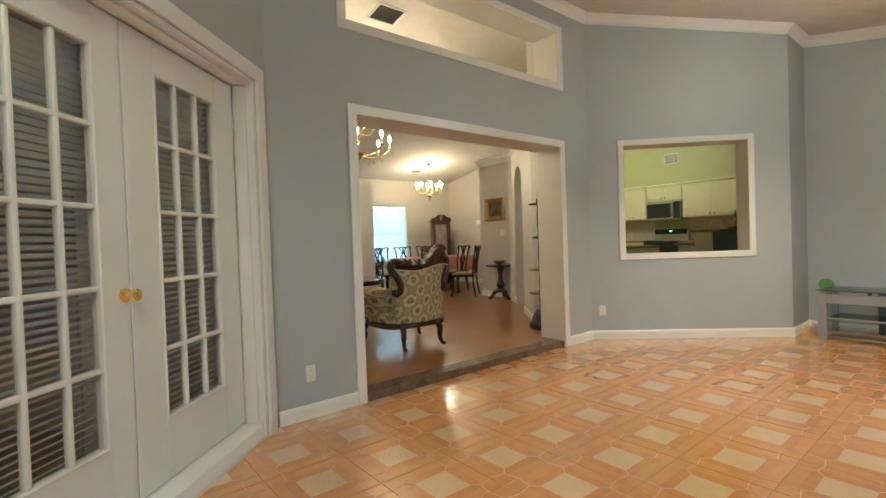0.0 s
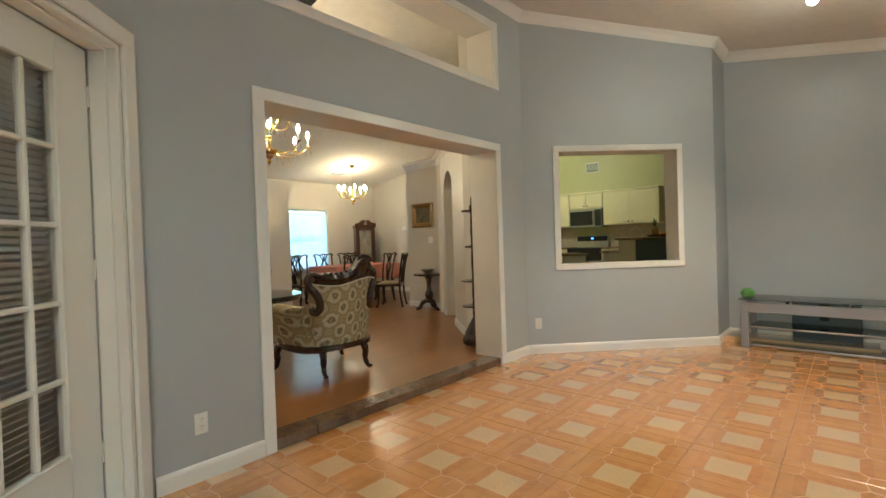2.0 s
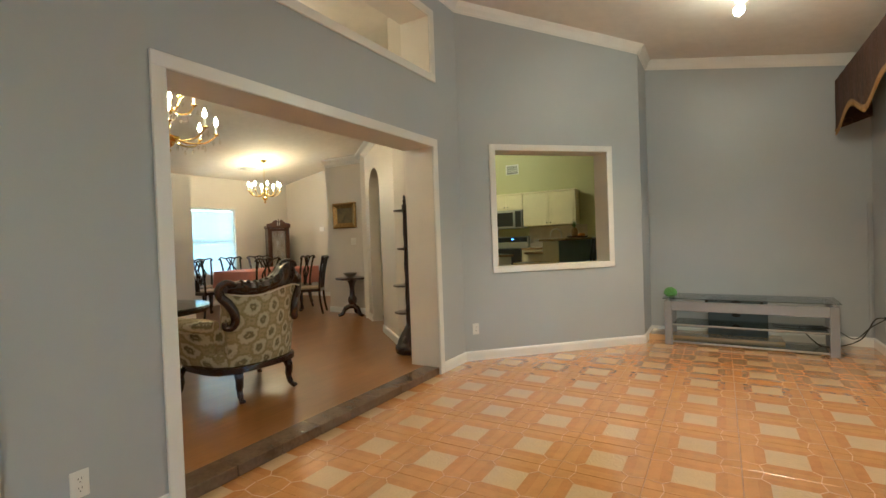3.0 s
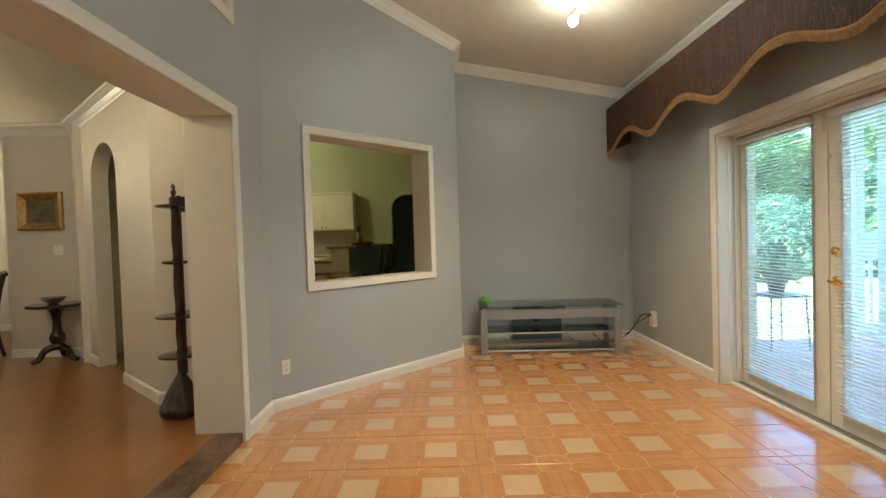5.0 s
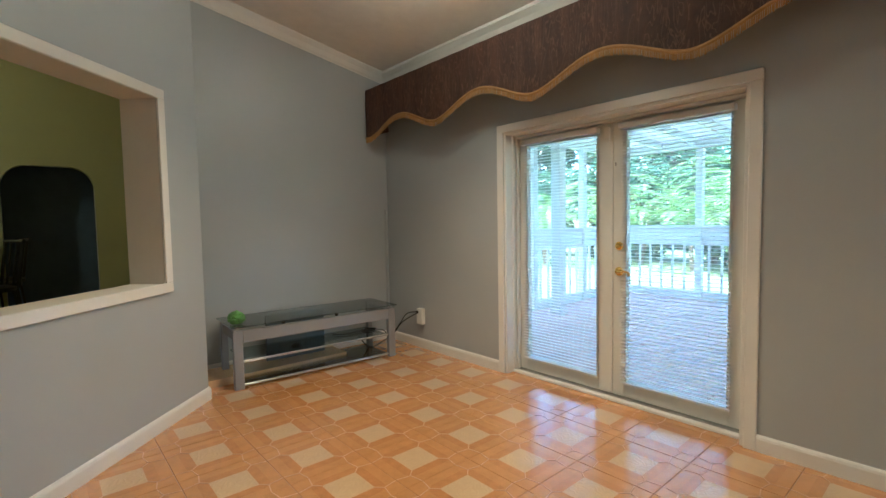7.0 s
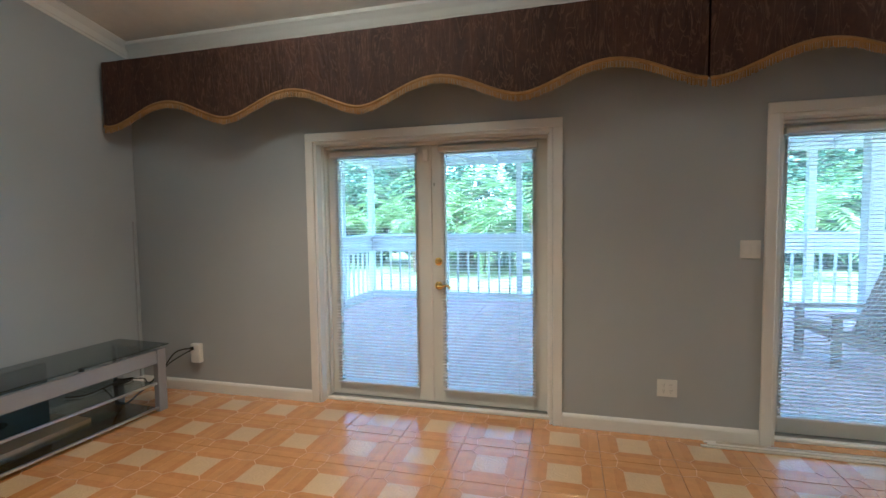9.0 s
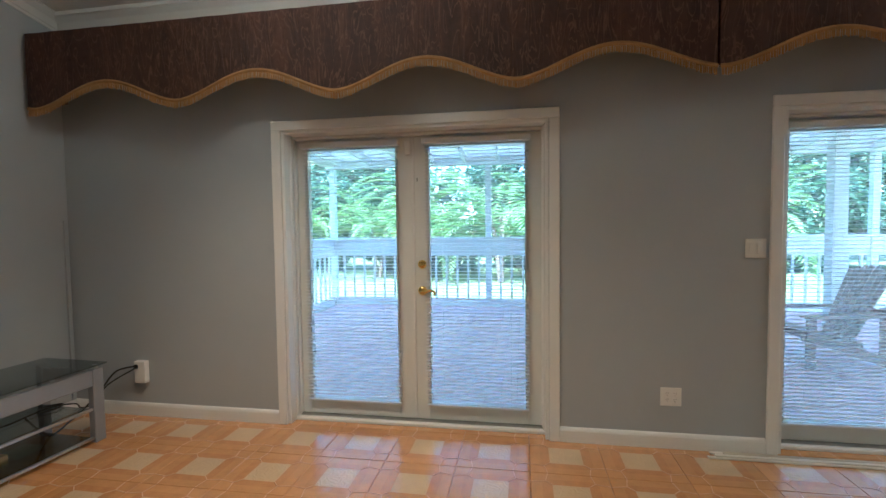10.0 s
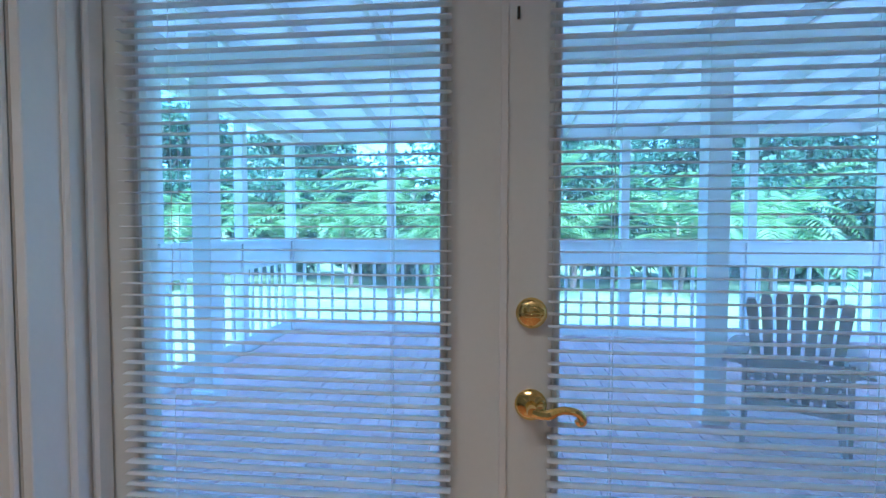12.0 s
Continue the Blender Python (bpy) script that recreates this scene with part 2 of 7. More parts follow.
def box(bm, x0, x1, y0, y1, z0, z1, bevel=0.0, mat=0, m=None, seg=1):
    """An axis-parallel block between two corners, its edges rounded by bevel."""
    vs = [bm.verts.new((x, y, z)) for x in (x0, x1) for y in (y0, y1) for z in (z0, z1)]
    idx = ((0, 1, 3, 2), (4, 6, 7, 5), (0, 4, 5, 1), (2, 3, 7, 6), (0, 2, 6, 4), (1, 5, 7, 3))
    fs = [bm.faces.new([vs[i] for i in q]) for q in idx]
    for f in fs:
        f.material_index = mat
    if m is not None:
        bmesh.ops.transform(bm, matrix=m, verts=vs)
    if bevel:
        es = list({e for f in fs for e in f.edges})
        bmesh.ops.bevel(bm, geom=es, offset=bevel, segments=seg, affect="EDGES", profile=0.6)
    return bm


def ring_points(r, n, z, cx=0, cy=0, sy=1.0):
    return [(cx + r * math.cos(2 * math.pi * k / n), cy + sy * r * math.sin(2 * math.pi * k / n), z) for k in range(n)]


def loft(bm, rings, close=True, mat=0):
    """Skin through rings of equal point counts; capped at both ends."""
    rows = [[bm.verts.new(p) for p in r] for r in rings]
    n = len(rows[0])
    for a, b in zip(rows, rows[1:]):
        for k in range(n):
            f = bm.faces.new((a[k], a[(k + 1) % n], b[(k + 1) % n], b[k]))
            f.material_index = mat
    if close:
        for r, flip in ((rows[0], True), (rows[-1], False)):
            f = bm.faces.new(r[::-1] if flip else r)
            f.material_index = mat
    return bm


def lathe(bm, profile, n=16, cx=0, cy=0, sy=1.0, mat=0):
    """A turned shape: profile rows of (radius, z)."""
    return loft(bm, [ring_points(max(r, 0.0004), n, z, cx, cy, sy) for r, z in profile], True, mat)


def tube(bm, pts, r, n=8, mat=0, flat=1.0):
    """A bent rod along points; r may be one radius or one for each point."""
    pts = [Vector(p) for p in pts]
    rs = r if isinstance(r, (list, tuple)) else [r] * len(pts)
    rings, up = [], None
    for i, p in enumerate(pts):
        d = (pts[min(i + 1, len(pts) - 1)] - pts[max(i - 1, 0)]).normalized()
        if up is None:
            up = Vector((0, 0, 1)) if abs(d.z) < 0.9 else Vector((1, 0, 0))
        s = d.cross(up).normalized()
        up = s.cross(d).normalized()
        rings.append([p + rs[i] * (math.cos(2 * math.pi * k / n) * s + flat * math.sin(2 * math.pi * k / n) * up) for k in range(n)])
    return loft(bm, rings, True, mat)


def spline(pts, n=6):
    """Points along a smooth curve through pts."""
    pts = [Vector(p) for p in pts]
    out = []
    for i in range(len(pts) - 1):
        p0, p1, p2, p3 = pts[max(i - 1, 0)], pts[i], pts[i + 1], pts[min(i + 2, len(pts) - 1)]
        for k in range(n):
            t = k / n
            out.append(0.5 * (2 * p1 + (p2 - p0) * t + (2 * p0 - 5 * p1 + 4 * p2 - p3) * t * t + (3 * p1 - p0 - 3 * p2 + p3) * t ** 3))
    return out + [pts[-1]]


def prism(bm, outline, p0, p1, side, up=Vector((0, 0, 1)), mat=0):
    """A profile of (out, up) points swept straight from p0 to p1."""
    side = Vector(side).normalized()
    rings = [[Vector(p) + a * side + b * up for a, b in outline] for p in (p0, p1)]
    return loft(bm, rings, True, mat)


def slab(bm, outline, depth, m, mat=0, bevel=0.0):
    """A flat plate with an outline of (x, z) points, depth thick along y, then moved by m."""
    a = [bm.verts.new(m @ Vector((x, 0, z))) for x, z in outline]
    b = [bm.verts.new(m @ Vector((x, depth, z))) for x, z in outline]
    n = len(a)
    fs = [bm.faces.new(a), bm.faces.new(b[::-1])]
    fs += [bm.faces.new((a[(k + 1) % n], a[k], b[k], b[(k + 1) % n])) for k in range(n)]
    for f in fs:
        f.material_index = mat
    if bevel:
        es = list({e for f in fs[:2] for e in f.edges})
        bmesh.ops.bevel(bm, geom=es, offset=bevel, segments=2, affect="EDGES", profile=0.5)
    return bm


def wall(name, start, end, thick, z0, z1, mat, holes=(), back=None, label=""):
    """A wall from start to end, thick to the left of that line; holes (u0, u1, v0, v1) go right through. back: the material of the far face."""
    sx, sy = start
    d = Vector((end[0] - sx, end[1] - sy))
    length = d.length
    d /= length
    nrm = Vector((-d.y, d.x))
    us = sorted({0.0, length, *[h[0] for h in holes], *[h[1] for h in holes]})
    vs = sorted({z0, z1, *[h[2] for h in holes], *[h[3] for h in holes]})
    solid = {}
    for i in range(len(us) - 1):
        for j in range(len(vs) - 1):
            u, v = (us[i] + us[i + 1]) / 2, (vs[j] + vs[j + 1]) / 2
            solid[i, j] = not any(h[0] < u < h[1] and h[2] < v < h[3] for h in holes)
    bm = bmesh.new()
    cache = {}

    def vert(i, j, k):
        if (i, j, k) not in cache:
            p = Vector((sx, sy)) + d * us[i] + nrm * (thick * k)
            cache[i, j, k] = bm.verts.new((p.x, p.y, vs[j]))
        return cache[i, j, k]

    for (i, j), s in solid.items():
        if not s:
            continue
        bm.faces.new((vert(i, j, 0), vert(i + 1, j, 0), vert(i + 1, j + 1, 0), vert(i, j + 1, 0)))
        f = bm.faces.new((vert(i, j, 1), vert(i, j + 1, 1), vert(i + 1, j + 1, 1), vert(i + 1, j, 1)))
        f.material_index = 1
        for di, dj, q in ((-1, 0, (0, 0, 0, 1)), (1, 0, (1, 0, 1, 1)), (0, -1, (0, 0, 1, 0)), (0, 1, (0, 1, 1, 1))):
            if not solid.get((i + di, j + dj), False):
                a, b = (i + q[0], j + q[1]), (i + q[2], j + q[3])
                f = bm.faces.new((vert(*a, 0), vert(*b, 0), vert(*b, 1), vert(*a, 1)))
                f.material_index = 2
    bmesh.ops.recalc_face_normals(bm, faces=bm.faces)
    ob = part(name, bm, [mat, back or mat, REVEAL])
    return tagged(ob, label, "wall", kind="structure")


def board(name, p0, p1, side, profile, mat, label, category="trim"):
    bm = bmesh.new()
    prism(bm, profile, p0, p1, side)
    bmesh.ops.recalc_face_normals(bm, faces=bm.faces)
    return tagged(part(name, bm, mat), label, category, kind="structure")


BASE_PROFILE = [(-0.002, 0.0), (0.016, 0.0), (0.016, 0.075), (0.012, 0.088), (0.006, 0.095), (-0.002, 0.1)]
CROWN_PROFILE = [(-0.004, -0.105), (0.008, -0.105), (0.014, -0.09), (0.022, -0.085), (0.045, -0.045), (0.075, -0.02), (0.082, -0.012), (0.09, -0.01), (0.09, 0.02), (-0.004, 0.02)]


def casing(name, m, u0, u1, v0, v1, width, mat, label, bottom=False, proud=0.018):
    """Four (or three) boards round an opening; m carries (u, out, v) into the world; u0..v1 is the outer edge."""
    bm = bmesh.new()
    runs = [(u0, u0 + width, v0, v1 - width), (u1 - width, u1, v0, v1 - width), (u0, u1, v1 - width, v1)]
    if bottom:
        runs[0] = (u0, u0 + width, v0 + width, v1 - width)
        runs[1] = (u1 - width, u1, v0 + width, v1 - width)
        runs.append((u0, u1, v0, v0 + width))
    for a, b, c, e in runs:
        box(bm, a, b, 0.0005, proud, c, e, 0.004, m=m)
    bmesh.ops.recalc_face_normals(bm, faces=bm.faces)
    return tagged(part(name, bm, mat), label, "trim", kind="structure")


# ---- the large structure ----
DF = 0.065  # dining floor


def flat(name, pts, z0, z1, mat, label, category, slope=None):
    """A slab over a plan outline; slope(x, y) gives the height of its lower face where it is not level."""
    bm = bmesh.new()
    lo = [bm.verts.new((x, y, slope(x, y) if slope else z0)) for x, y in pts]
    hi = [bm.verts.new((x, y, slope(x, y) + z1 if slope else z1)) for x, y in pts]
    n = len(pts)
    bm.faces.new(lo[::-1])
    bm.faces.new(hi)
    for k in range(n):
        bm.faces.new((lo[k], lo[(k + 1) % n], hi[(k + 1) % n], hi[k]))
    bmesh.ops.recalc_face_normals(bm, faces=bm.faces)
    return tagged(part(name, bm, mat), label, category, kind="structure")


def living_ceiling(x, y):
    return 3.02 + 0.19 * (y + 0.395)


def vault(x, y):
    return 2.78 + 0.175 * (10.2 - y)


floor = flat("floor", [(-1.8, -0.66), (7.1, -0.66), (7.1, 1.8), (6.5, 1.8), (4.9, 3.4), (-1.8, 3.4)], -0.16, -0.0035, GROUT, "living room floor of patterned terracotta tiles", "floor")
flat("floor_dining", [(0.2, 3.45), (9.0, 3.45), (9.0, 10.5), (0.2, 10.5)], -0.16, DF, WOODFLOOR, "honey brown glossy laminate floor boards", "floor")
flat("floor_kitchen", [(6.6, 0.4), (12.5, 0.4), (12.5, 7.5), (9.02, 7.5), (9.02, 3.43), (5.0, 3.43), (6.6, 1.85)], -0.17, DF - 0.001, CREAM, "pale tiled kitchen floor", "floor")

R2 = math.sqrt(0.5)
NORTH_Y, PATIO_Y, TV_X = 3.275, -0.395, 6.98
wall("wall_north", (1.185, NORTH_Y), (4.92, NORTH_Y), 0.32, -0.1, 4.4, PAINT,
     [(1.85 - 1.185, 4.305 - 1.185, -0.1, 2.155), (1.79 - 1.185, 4.315 - 1.185, 2.84, 3.38)], DINING_PAINT, "grey-blue painted wall with a wide opening and a high niche window")
wall("wall_french_doors", (-1.6, 0.49), (1.185, 3.275), 0.17, -0.1, 4.2, PAINT, [(1.96, 3.80, -0.1, 2.235)], PAINT, "grey-blue angled wall holding the inner French doors")
wall("wall_pass_through", (4.825, 3.275), (6.36, 1.74), 0.25, -0.1, 4.3, PAINT, [(0.395, 1.73, 0.965, 2.20)], KITCHEN_PAINT, "grey-blue angled wall with a square opening to the kitchen")
wall("wall_return", (6.36, 1.74), (7.13, 1.74), 0.12, -0.1, 4.3, PAINT, (), KITCHEN_PAINT, "short grey-blue return wall beside the media stand")
wall("wall_east", (TV_X, 1.745), (TV_X, -0.69), 0.15, -0.1, 4.3, PAINT, (), KITCHEN_PAINT, "plain grey-blue wall behind the media stand")
wall("wall_patio", (7.4, PATIO_Y), (-1.9, PATIO_Y), 0.30, -0.2, 4.0, PAINT, [(7.4 - 5.185, 7.4 - 3.335, -0.2, 2.105), (7.4 - 1.97, 7.4 - 0.12, -0.2, 2.105)], SIDING, "grey-blue wall with two pairs of glazed patio doors")
wall("wall_west", (-1.6, -0.69), (-1.6, 0.6), 0.15, -0.1, 4.0, PAINT, (), PAINT, "plain grey-blue end wall")
flat("ceiling_living", [(-1.9, -0.72), (7.12, -0.72), (7.12, 1.84), (6.45, 1.84), (4.93, 3.36), (4.93, 3.5), (1.2, 3.5), (1.0, 3.3), (-1.9, 0.4)], 0, 0.12, CEIL, "sloping cream knockdown-textured ceiling", "ceiling", living_ceiling)

# dining room, hall and kitchen behind
wall("wall_dining_west", (0.3, 3.4), (0.3, 10.4), 0.12, -0.1, 4.4, DINING_PAINT, (), DINING_PAINT, "beige dining room wall")
wall("wall_dining_north", (0.2, 10.2), (8.7, 10.2), 0.18, -0.1, 4.4, DINING_PAINT, [(5.7 - 0.2, 7.1 - 0.2, 0.74, 2.13)], SIDING, "beige dining room wall with a window")
wall("wall_dining_east", (8.55, 10.4), (8.55, 6.9), 0.15, -0.1, 4.4, DINING_PAINT, (), KITCHEN_PAINT, "beige dining room wall with a thermostat")
wall("wall_picture", (6.68, 7.0), (6.68, 6.2), 0.13, -0.1, 2.74, DINING_PAINT, (), DINING_PAINT, "beige wall hung with a gilt-framed picture")
wall("wall_shelf_back", (8.6, 7.0), (6.68, 7.0), 0.13, -0.1, 2.74, DINING_PAINT, (), DINING_PAINT, "beige wall behind the dining chairs")
wall("wall_partition", (0.42, 7.0), (4.19, 7.0), 0.14, -0.1, 2.22, DINING_PAINT, (), DINING_PAINT, "free-standing beige partition that stops below the ceiling")
flat("ceiling_dining", [(0.1, 3.46), (9.0, 3.46), (9.0, 10.5), (0.1, 10.5)], 0, 0.12, CEIL, "vaulted cream dining room ceiling", "ceiling", vault)
wall("wall_hall_kitchen", (9.0, 7.5), (5.22, 3.72), 0.12, -0.1, 4.4, KITCHEN_PAINT, (), DINING_PAINT, "angled wall between the hall and the kitchen")
wall("wall_hall_end", (6.35, 5.80), (7.35, 5.80), 0.11, -0.1, 2.74, DINING_PAINT, (), DINING_PAINT, "beige hall end wall with a white door")
wall("wall_dining_pier", (4.92, 4.2), (4.92, 3.597), 0.12, -0.1, 4.4, DINING_PAINT, (), DINING_PAINT, "beige pier wall behind the corner shelf")
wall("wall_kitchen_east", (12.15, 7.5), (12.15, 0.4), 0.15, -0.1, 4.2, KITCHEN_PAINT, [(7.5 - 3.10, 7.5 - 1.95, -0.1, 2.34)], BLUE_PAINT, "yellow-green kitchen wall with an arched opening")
wall("wall_kitchen_north", (8.8, 7.3), (12.3, 7.3), 0.12, -0.1, 4.2, KITCHEN_PAINT, (), KITCHEN_PAINT, "yellow-green kitchen wall")
wall("wall_kitchen_south", (12.3, 0.5), (7.0, 0.5), 0.12, -0.1, 4.2, KITCHEN_PAINT, (), KITCHEN_PAINT, "yellow-green kitchen end wall")
flat("ceiling_kitchen", [(7.1, 0.4), (12.4, 0.4), (12.4, 7.5), (9.0, 7.5), (5.2, 3.7), (4.95, 3.4), (6.55, 1.8), (7.1, 1.8)], 0, 0.1, CEIL, "cream kitchen ceiling", "ceiling", lambda x, y: 3.95)
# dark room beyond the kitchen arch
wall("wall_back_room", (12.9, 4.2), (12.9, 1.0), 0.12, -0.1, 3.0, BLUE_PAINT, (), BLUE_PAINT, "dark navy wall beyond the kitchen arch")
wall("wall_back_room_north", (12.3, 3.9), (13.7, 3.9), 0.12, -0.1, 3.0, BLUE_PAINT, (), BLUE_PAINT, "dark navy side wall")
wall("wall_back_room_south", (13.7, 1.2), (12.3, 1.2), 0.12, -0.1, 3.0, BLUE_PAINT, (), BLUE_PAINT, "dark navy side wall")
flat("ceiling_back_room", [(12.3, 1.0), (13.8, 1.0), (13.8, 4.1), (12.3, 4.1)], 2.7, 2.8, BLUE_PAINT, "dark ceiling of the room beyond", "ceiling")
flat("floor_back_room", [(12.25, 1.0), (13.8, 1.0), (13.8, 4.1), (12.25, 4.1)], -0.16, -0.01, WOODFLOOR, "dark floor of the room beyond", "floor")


def arch_infill(name, centre_pts, mat, label):
    """Plates that round the head of an opening."""
    bm = bmesh.new()
    for outline, depth, m in centre_pts:
        slab(bm, outline, depth, m)
    bmesh.ops.recalc_face_normals(bm, faces=bm.faces)
    return tagged(part(name, bm, mat), label, "trim", kind="structure")


# rounded head of the kitchen arch: local x runs to -y of the world
KM = Matrix.Translation((12.152, 3.10, 0)) @ Matrix.Rotation(radians(-90), 4, "Z")
arch_infill("trim_kitchen_arch", [([(0, 2.34), (0, 1.99)] + [(0.32 - 0.32 * math.cos(a), 1.99 + 0.35 * math.sin(a)) for a in [math.pi / 2 * k / 8 for k in range(1, 9)]], 0.146, KM),
                                  ([(1.15, 2.34), (1.15, 1.99)] + [(0.83 + 0.32 * math.cos(a), 1.99 + 0.35 * math.sin(a)) for a in [math.pi / 2 * k / 8 for k in range(1, 9)]], 0.146, KM)], KITCHEN_PAINT, "rounded corners of the kitchen arch")

# angled wall with the tall arch between dining room and hall
A0, A1 = Vector((4.92, 4.2)), Vector((6.68, 6.2))
AL, AD = (A1 - A0).length, (A1 - A0).normalized()
AM = Matrix.Translation((A0.x, A0.y, 0)) @ Matrix.Rotation(math.atan2(AD.y, AD.x), 4, "Z")
bm = bmesh.new()
a0, a1, spring, top = 0.93, 1.83, 1.92, 2.34
arc = [(a1 - (a1 - a0) * 0.5 * (1 - math.cos(a)), spring + (top - spring) * math.sin(a) ** 0.7) for a in [math.pi * k / 20 for k in range(1, 20)]]
outline = [(0, -0.1), (a0, -0.1), (a0, spring)] + arc[::-1] + [(a1, spring), (a1, -0.1), (AL, -0.1), (AL, 2.74), (0, 2.74)]
slab(bm, outline, -0.15, AM)
bmesh.ops.recalc_face_normals(bm, faces=bm.faces)
bmesh.ops.triangulate(bm, faces=[f for f in bm.faces if len(f.verts) > 8])
tagged(part("wall_arch", bm, DINING_PAINT), "beige angled wall with a tall arched opening", "wall", kind="structure")
flat("trim_plant_shelf", [(4.93, 4.19), (5.04, 4.05), (7.36, 6.36), (8.6, 7.6), (8.56, 7.0), (6.68, 7.0), (6.68, 6.2)], 2.741, 2.80, DINING_PAINT, "beige plant shelf above the hall", "ledge")


def base_run(p0, p1, side, z=0.0, name="baseboard"):
    board(name, (*p0, z), (*p1, z), (*side, 0), BASE_PROFILE, TRIM, "white painted baseboard", "baseboard")


def crown_run(p0, p1, side, z0, z1):
    board("trim_crown", (*p0, z0), (*p1, z1), (*side, 0), CROWN_PROFILE, TRIM, "white crown moulding under the ceiling", "trim")


base_run((1.19, NORTH_Y), (1.775, NORTH_Y), (0, -1))
base_run((4.38, NORTH_Y), (4.83, NORTH_Y), (0, -1))
base_run((4.825, 3.275), (6.368, 1.732), (-R2, -R2))
base_run((6.35, 1.74), (6.98, 1.74), (0, -1))
base_run((TV_X, 1.74), (TV_X, PATIO_Y), (-1, 0))
base_run((TV_X, PATIO_Y), (5.252, PATIO_Y), (0, 1))
base_run((3.266, PATIO_Y), (2.042, PATIO_Y), (0, 1))
base_run((0.05, PATIO_Y), (-1.6, PATIO_Y), (0, 1))
base_run((-1.6, 0.49), (-0.275, 1.815), (R2, -R2))
base_run((4.92, 4.2), (5.535, 4.9), (-AD.y, AD.x), DF)
base_run((6.13, 5.575), (6.68, 6.2), (-AD.y, AD.x), DF)
base_run((4.92, 3.6), (4.92, 4.21), (-1, 0), DF)
base_run((6.68, 6.19), (6.68, 7.0), (-1, 0), DF)
base_run((8.55, 7.1), (8.55, 10.2), (-1, 0), DF)
base_run((4.2, 10.2), (8.55, 10.2), (0, -1), DF)
crown_run((1.19, NORTH_Y), (4.85, NORTH_Y), (0, -1), 3.717, 3.717)
crown_run((4.81, 3.29), (6.38, 1.72), (-R2, -R2), 3.72, living_ceiling(0, 1.72))
crown_run((6.33, 1.74), (6.98, 1.74), (0, -1), 3.425, 3.425)
crown_run((TV_X, 1.74), (TV_X, PATIO_Y), (-1, 0), 3.425, 3.02)
crown_run((TV_X, PATIO_Y), (-1.6, PATIO_Y), (0, 1), 3.02, 3.02)
crown_run((-1.6, 0.49), (1.185, 3.275), (R2, -R2), living_ceiling(0, 0.49), 3.717)
crown_run((4.90, 4.18), (6.68, 6.2), (-AD.y, AD.x), 2.74, 2.74)
crown_run((6.68, 6.18), (6.68, 7.0), (-1, 0), 2.74, 2.74)

NM = Matrix(((1, 0, 0, 0), (0, -1, 0, NORTH_Y), (0, 0, 1, 0), (0, 0, 0, 1)))
casing("trim_opening", NM, 1.775, 4.38, 0.0, 2.23, 0.075, TRIM, "white casing round the dining room opening")
casing("trim_niche", NM, 1.72, 4.387, 2.77, 3.45, 0.07, TRIM, "white casing round the high window niche", True)
PM = Matrix.Translation((4.825, 3.275, 0)) @ Matrix(((R2, -R2, 0, 0), (-R2, -R2, 0, 0), (0, 0, 1, 0), (0, 0, 0, 1)))
casing("trim_pass_through", PM, 0.33, 1.795, 0.905, 2.265, 0.066, TRIM, "white casing round the kitchen pass-through", True)
FM = Matrix.Translation((-1.6, 0.49, 0)) @ Matrix(((R2, R2, 0, 0), (R2, -R2, 0, 0), (0, 0, 1, 0), (0, 0, 0, 1)))
casing("trim_french_doors", FM, 1.873, 3.888, 0.0, 2.325, 0.088, TRIM, "white casing round the inner French doors", proud=0.022)
WM = Matrix(((-1, 0, 0, 0), (0, 1, 0, PATIO_Y), (0, 0, 1, 0), (0, 0, 0, 1)))
casing("trim_patio_door", WM, -5.25, -3.267, 0.0, 2.17, 0.066, TRIM, "white casing round a pair of patio doors")
casing("trim_patio_door", WM, -2.04, -0.055, 0.0, 2.17, 0.066, TRIM, "white casing round a pair of patio doors")

# slate step up to the dining room
bm = bmesh.new()
for k in range(8):
    x0, x1 = 1.85 + k * 0.307, 1.85 + (k + 1) * 0.307 - 0.004
    box(bm, x0, x1, 3.278, 3.449, 0.0, DF + 0.003, 0.004)
tagged(part("step", bm, SLATE), "dark mottled slate tiles edging the step to the dining room", "step", kind="structure")


# ---- doors and blinds ----
def share(name, mesh, parent, loc=(0, 0, 0), rz=0.0):
    """Another object on a mesh that is already there."""
    ob = new(name, mesh)
    ob.location = loc
    ob.rotation_euler = (0, 0, rz)
    ob.parent = parent
    return ob


def slat_mesh(name, half, width, tilt, curve, mat):
    """One gently crowned blind slat, lying along x."""
    bm = bmesh.new()
    pts = []
    for k in range(5):
        s = (k / 4 - 0.5) * width
        z = curve * (1 - (2 * k / 4 - 1) ** 2)
        pts.append((s * math.cos(tilt) - z * math.sin(tilt), s * math.sin(tilt) + z * math.cos(tilt)))
    ring = pts + [(a, b - 0.0012) for a, b in pts[::-1]]
    loft(bm, [[(x, a, b) for a, b in ring] for x in (-half, half)])
    bmesh.ops.recalc_face_normals(bm, faces=bm.faces)
    me = bpy.data.meshes.new(name)
    bm.to_mesh(me)
    bm.free()
    me.materials.append(mat)
    return me


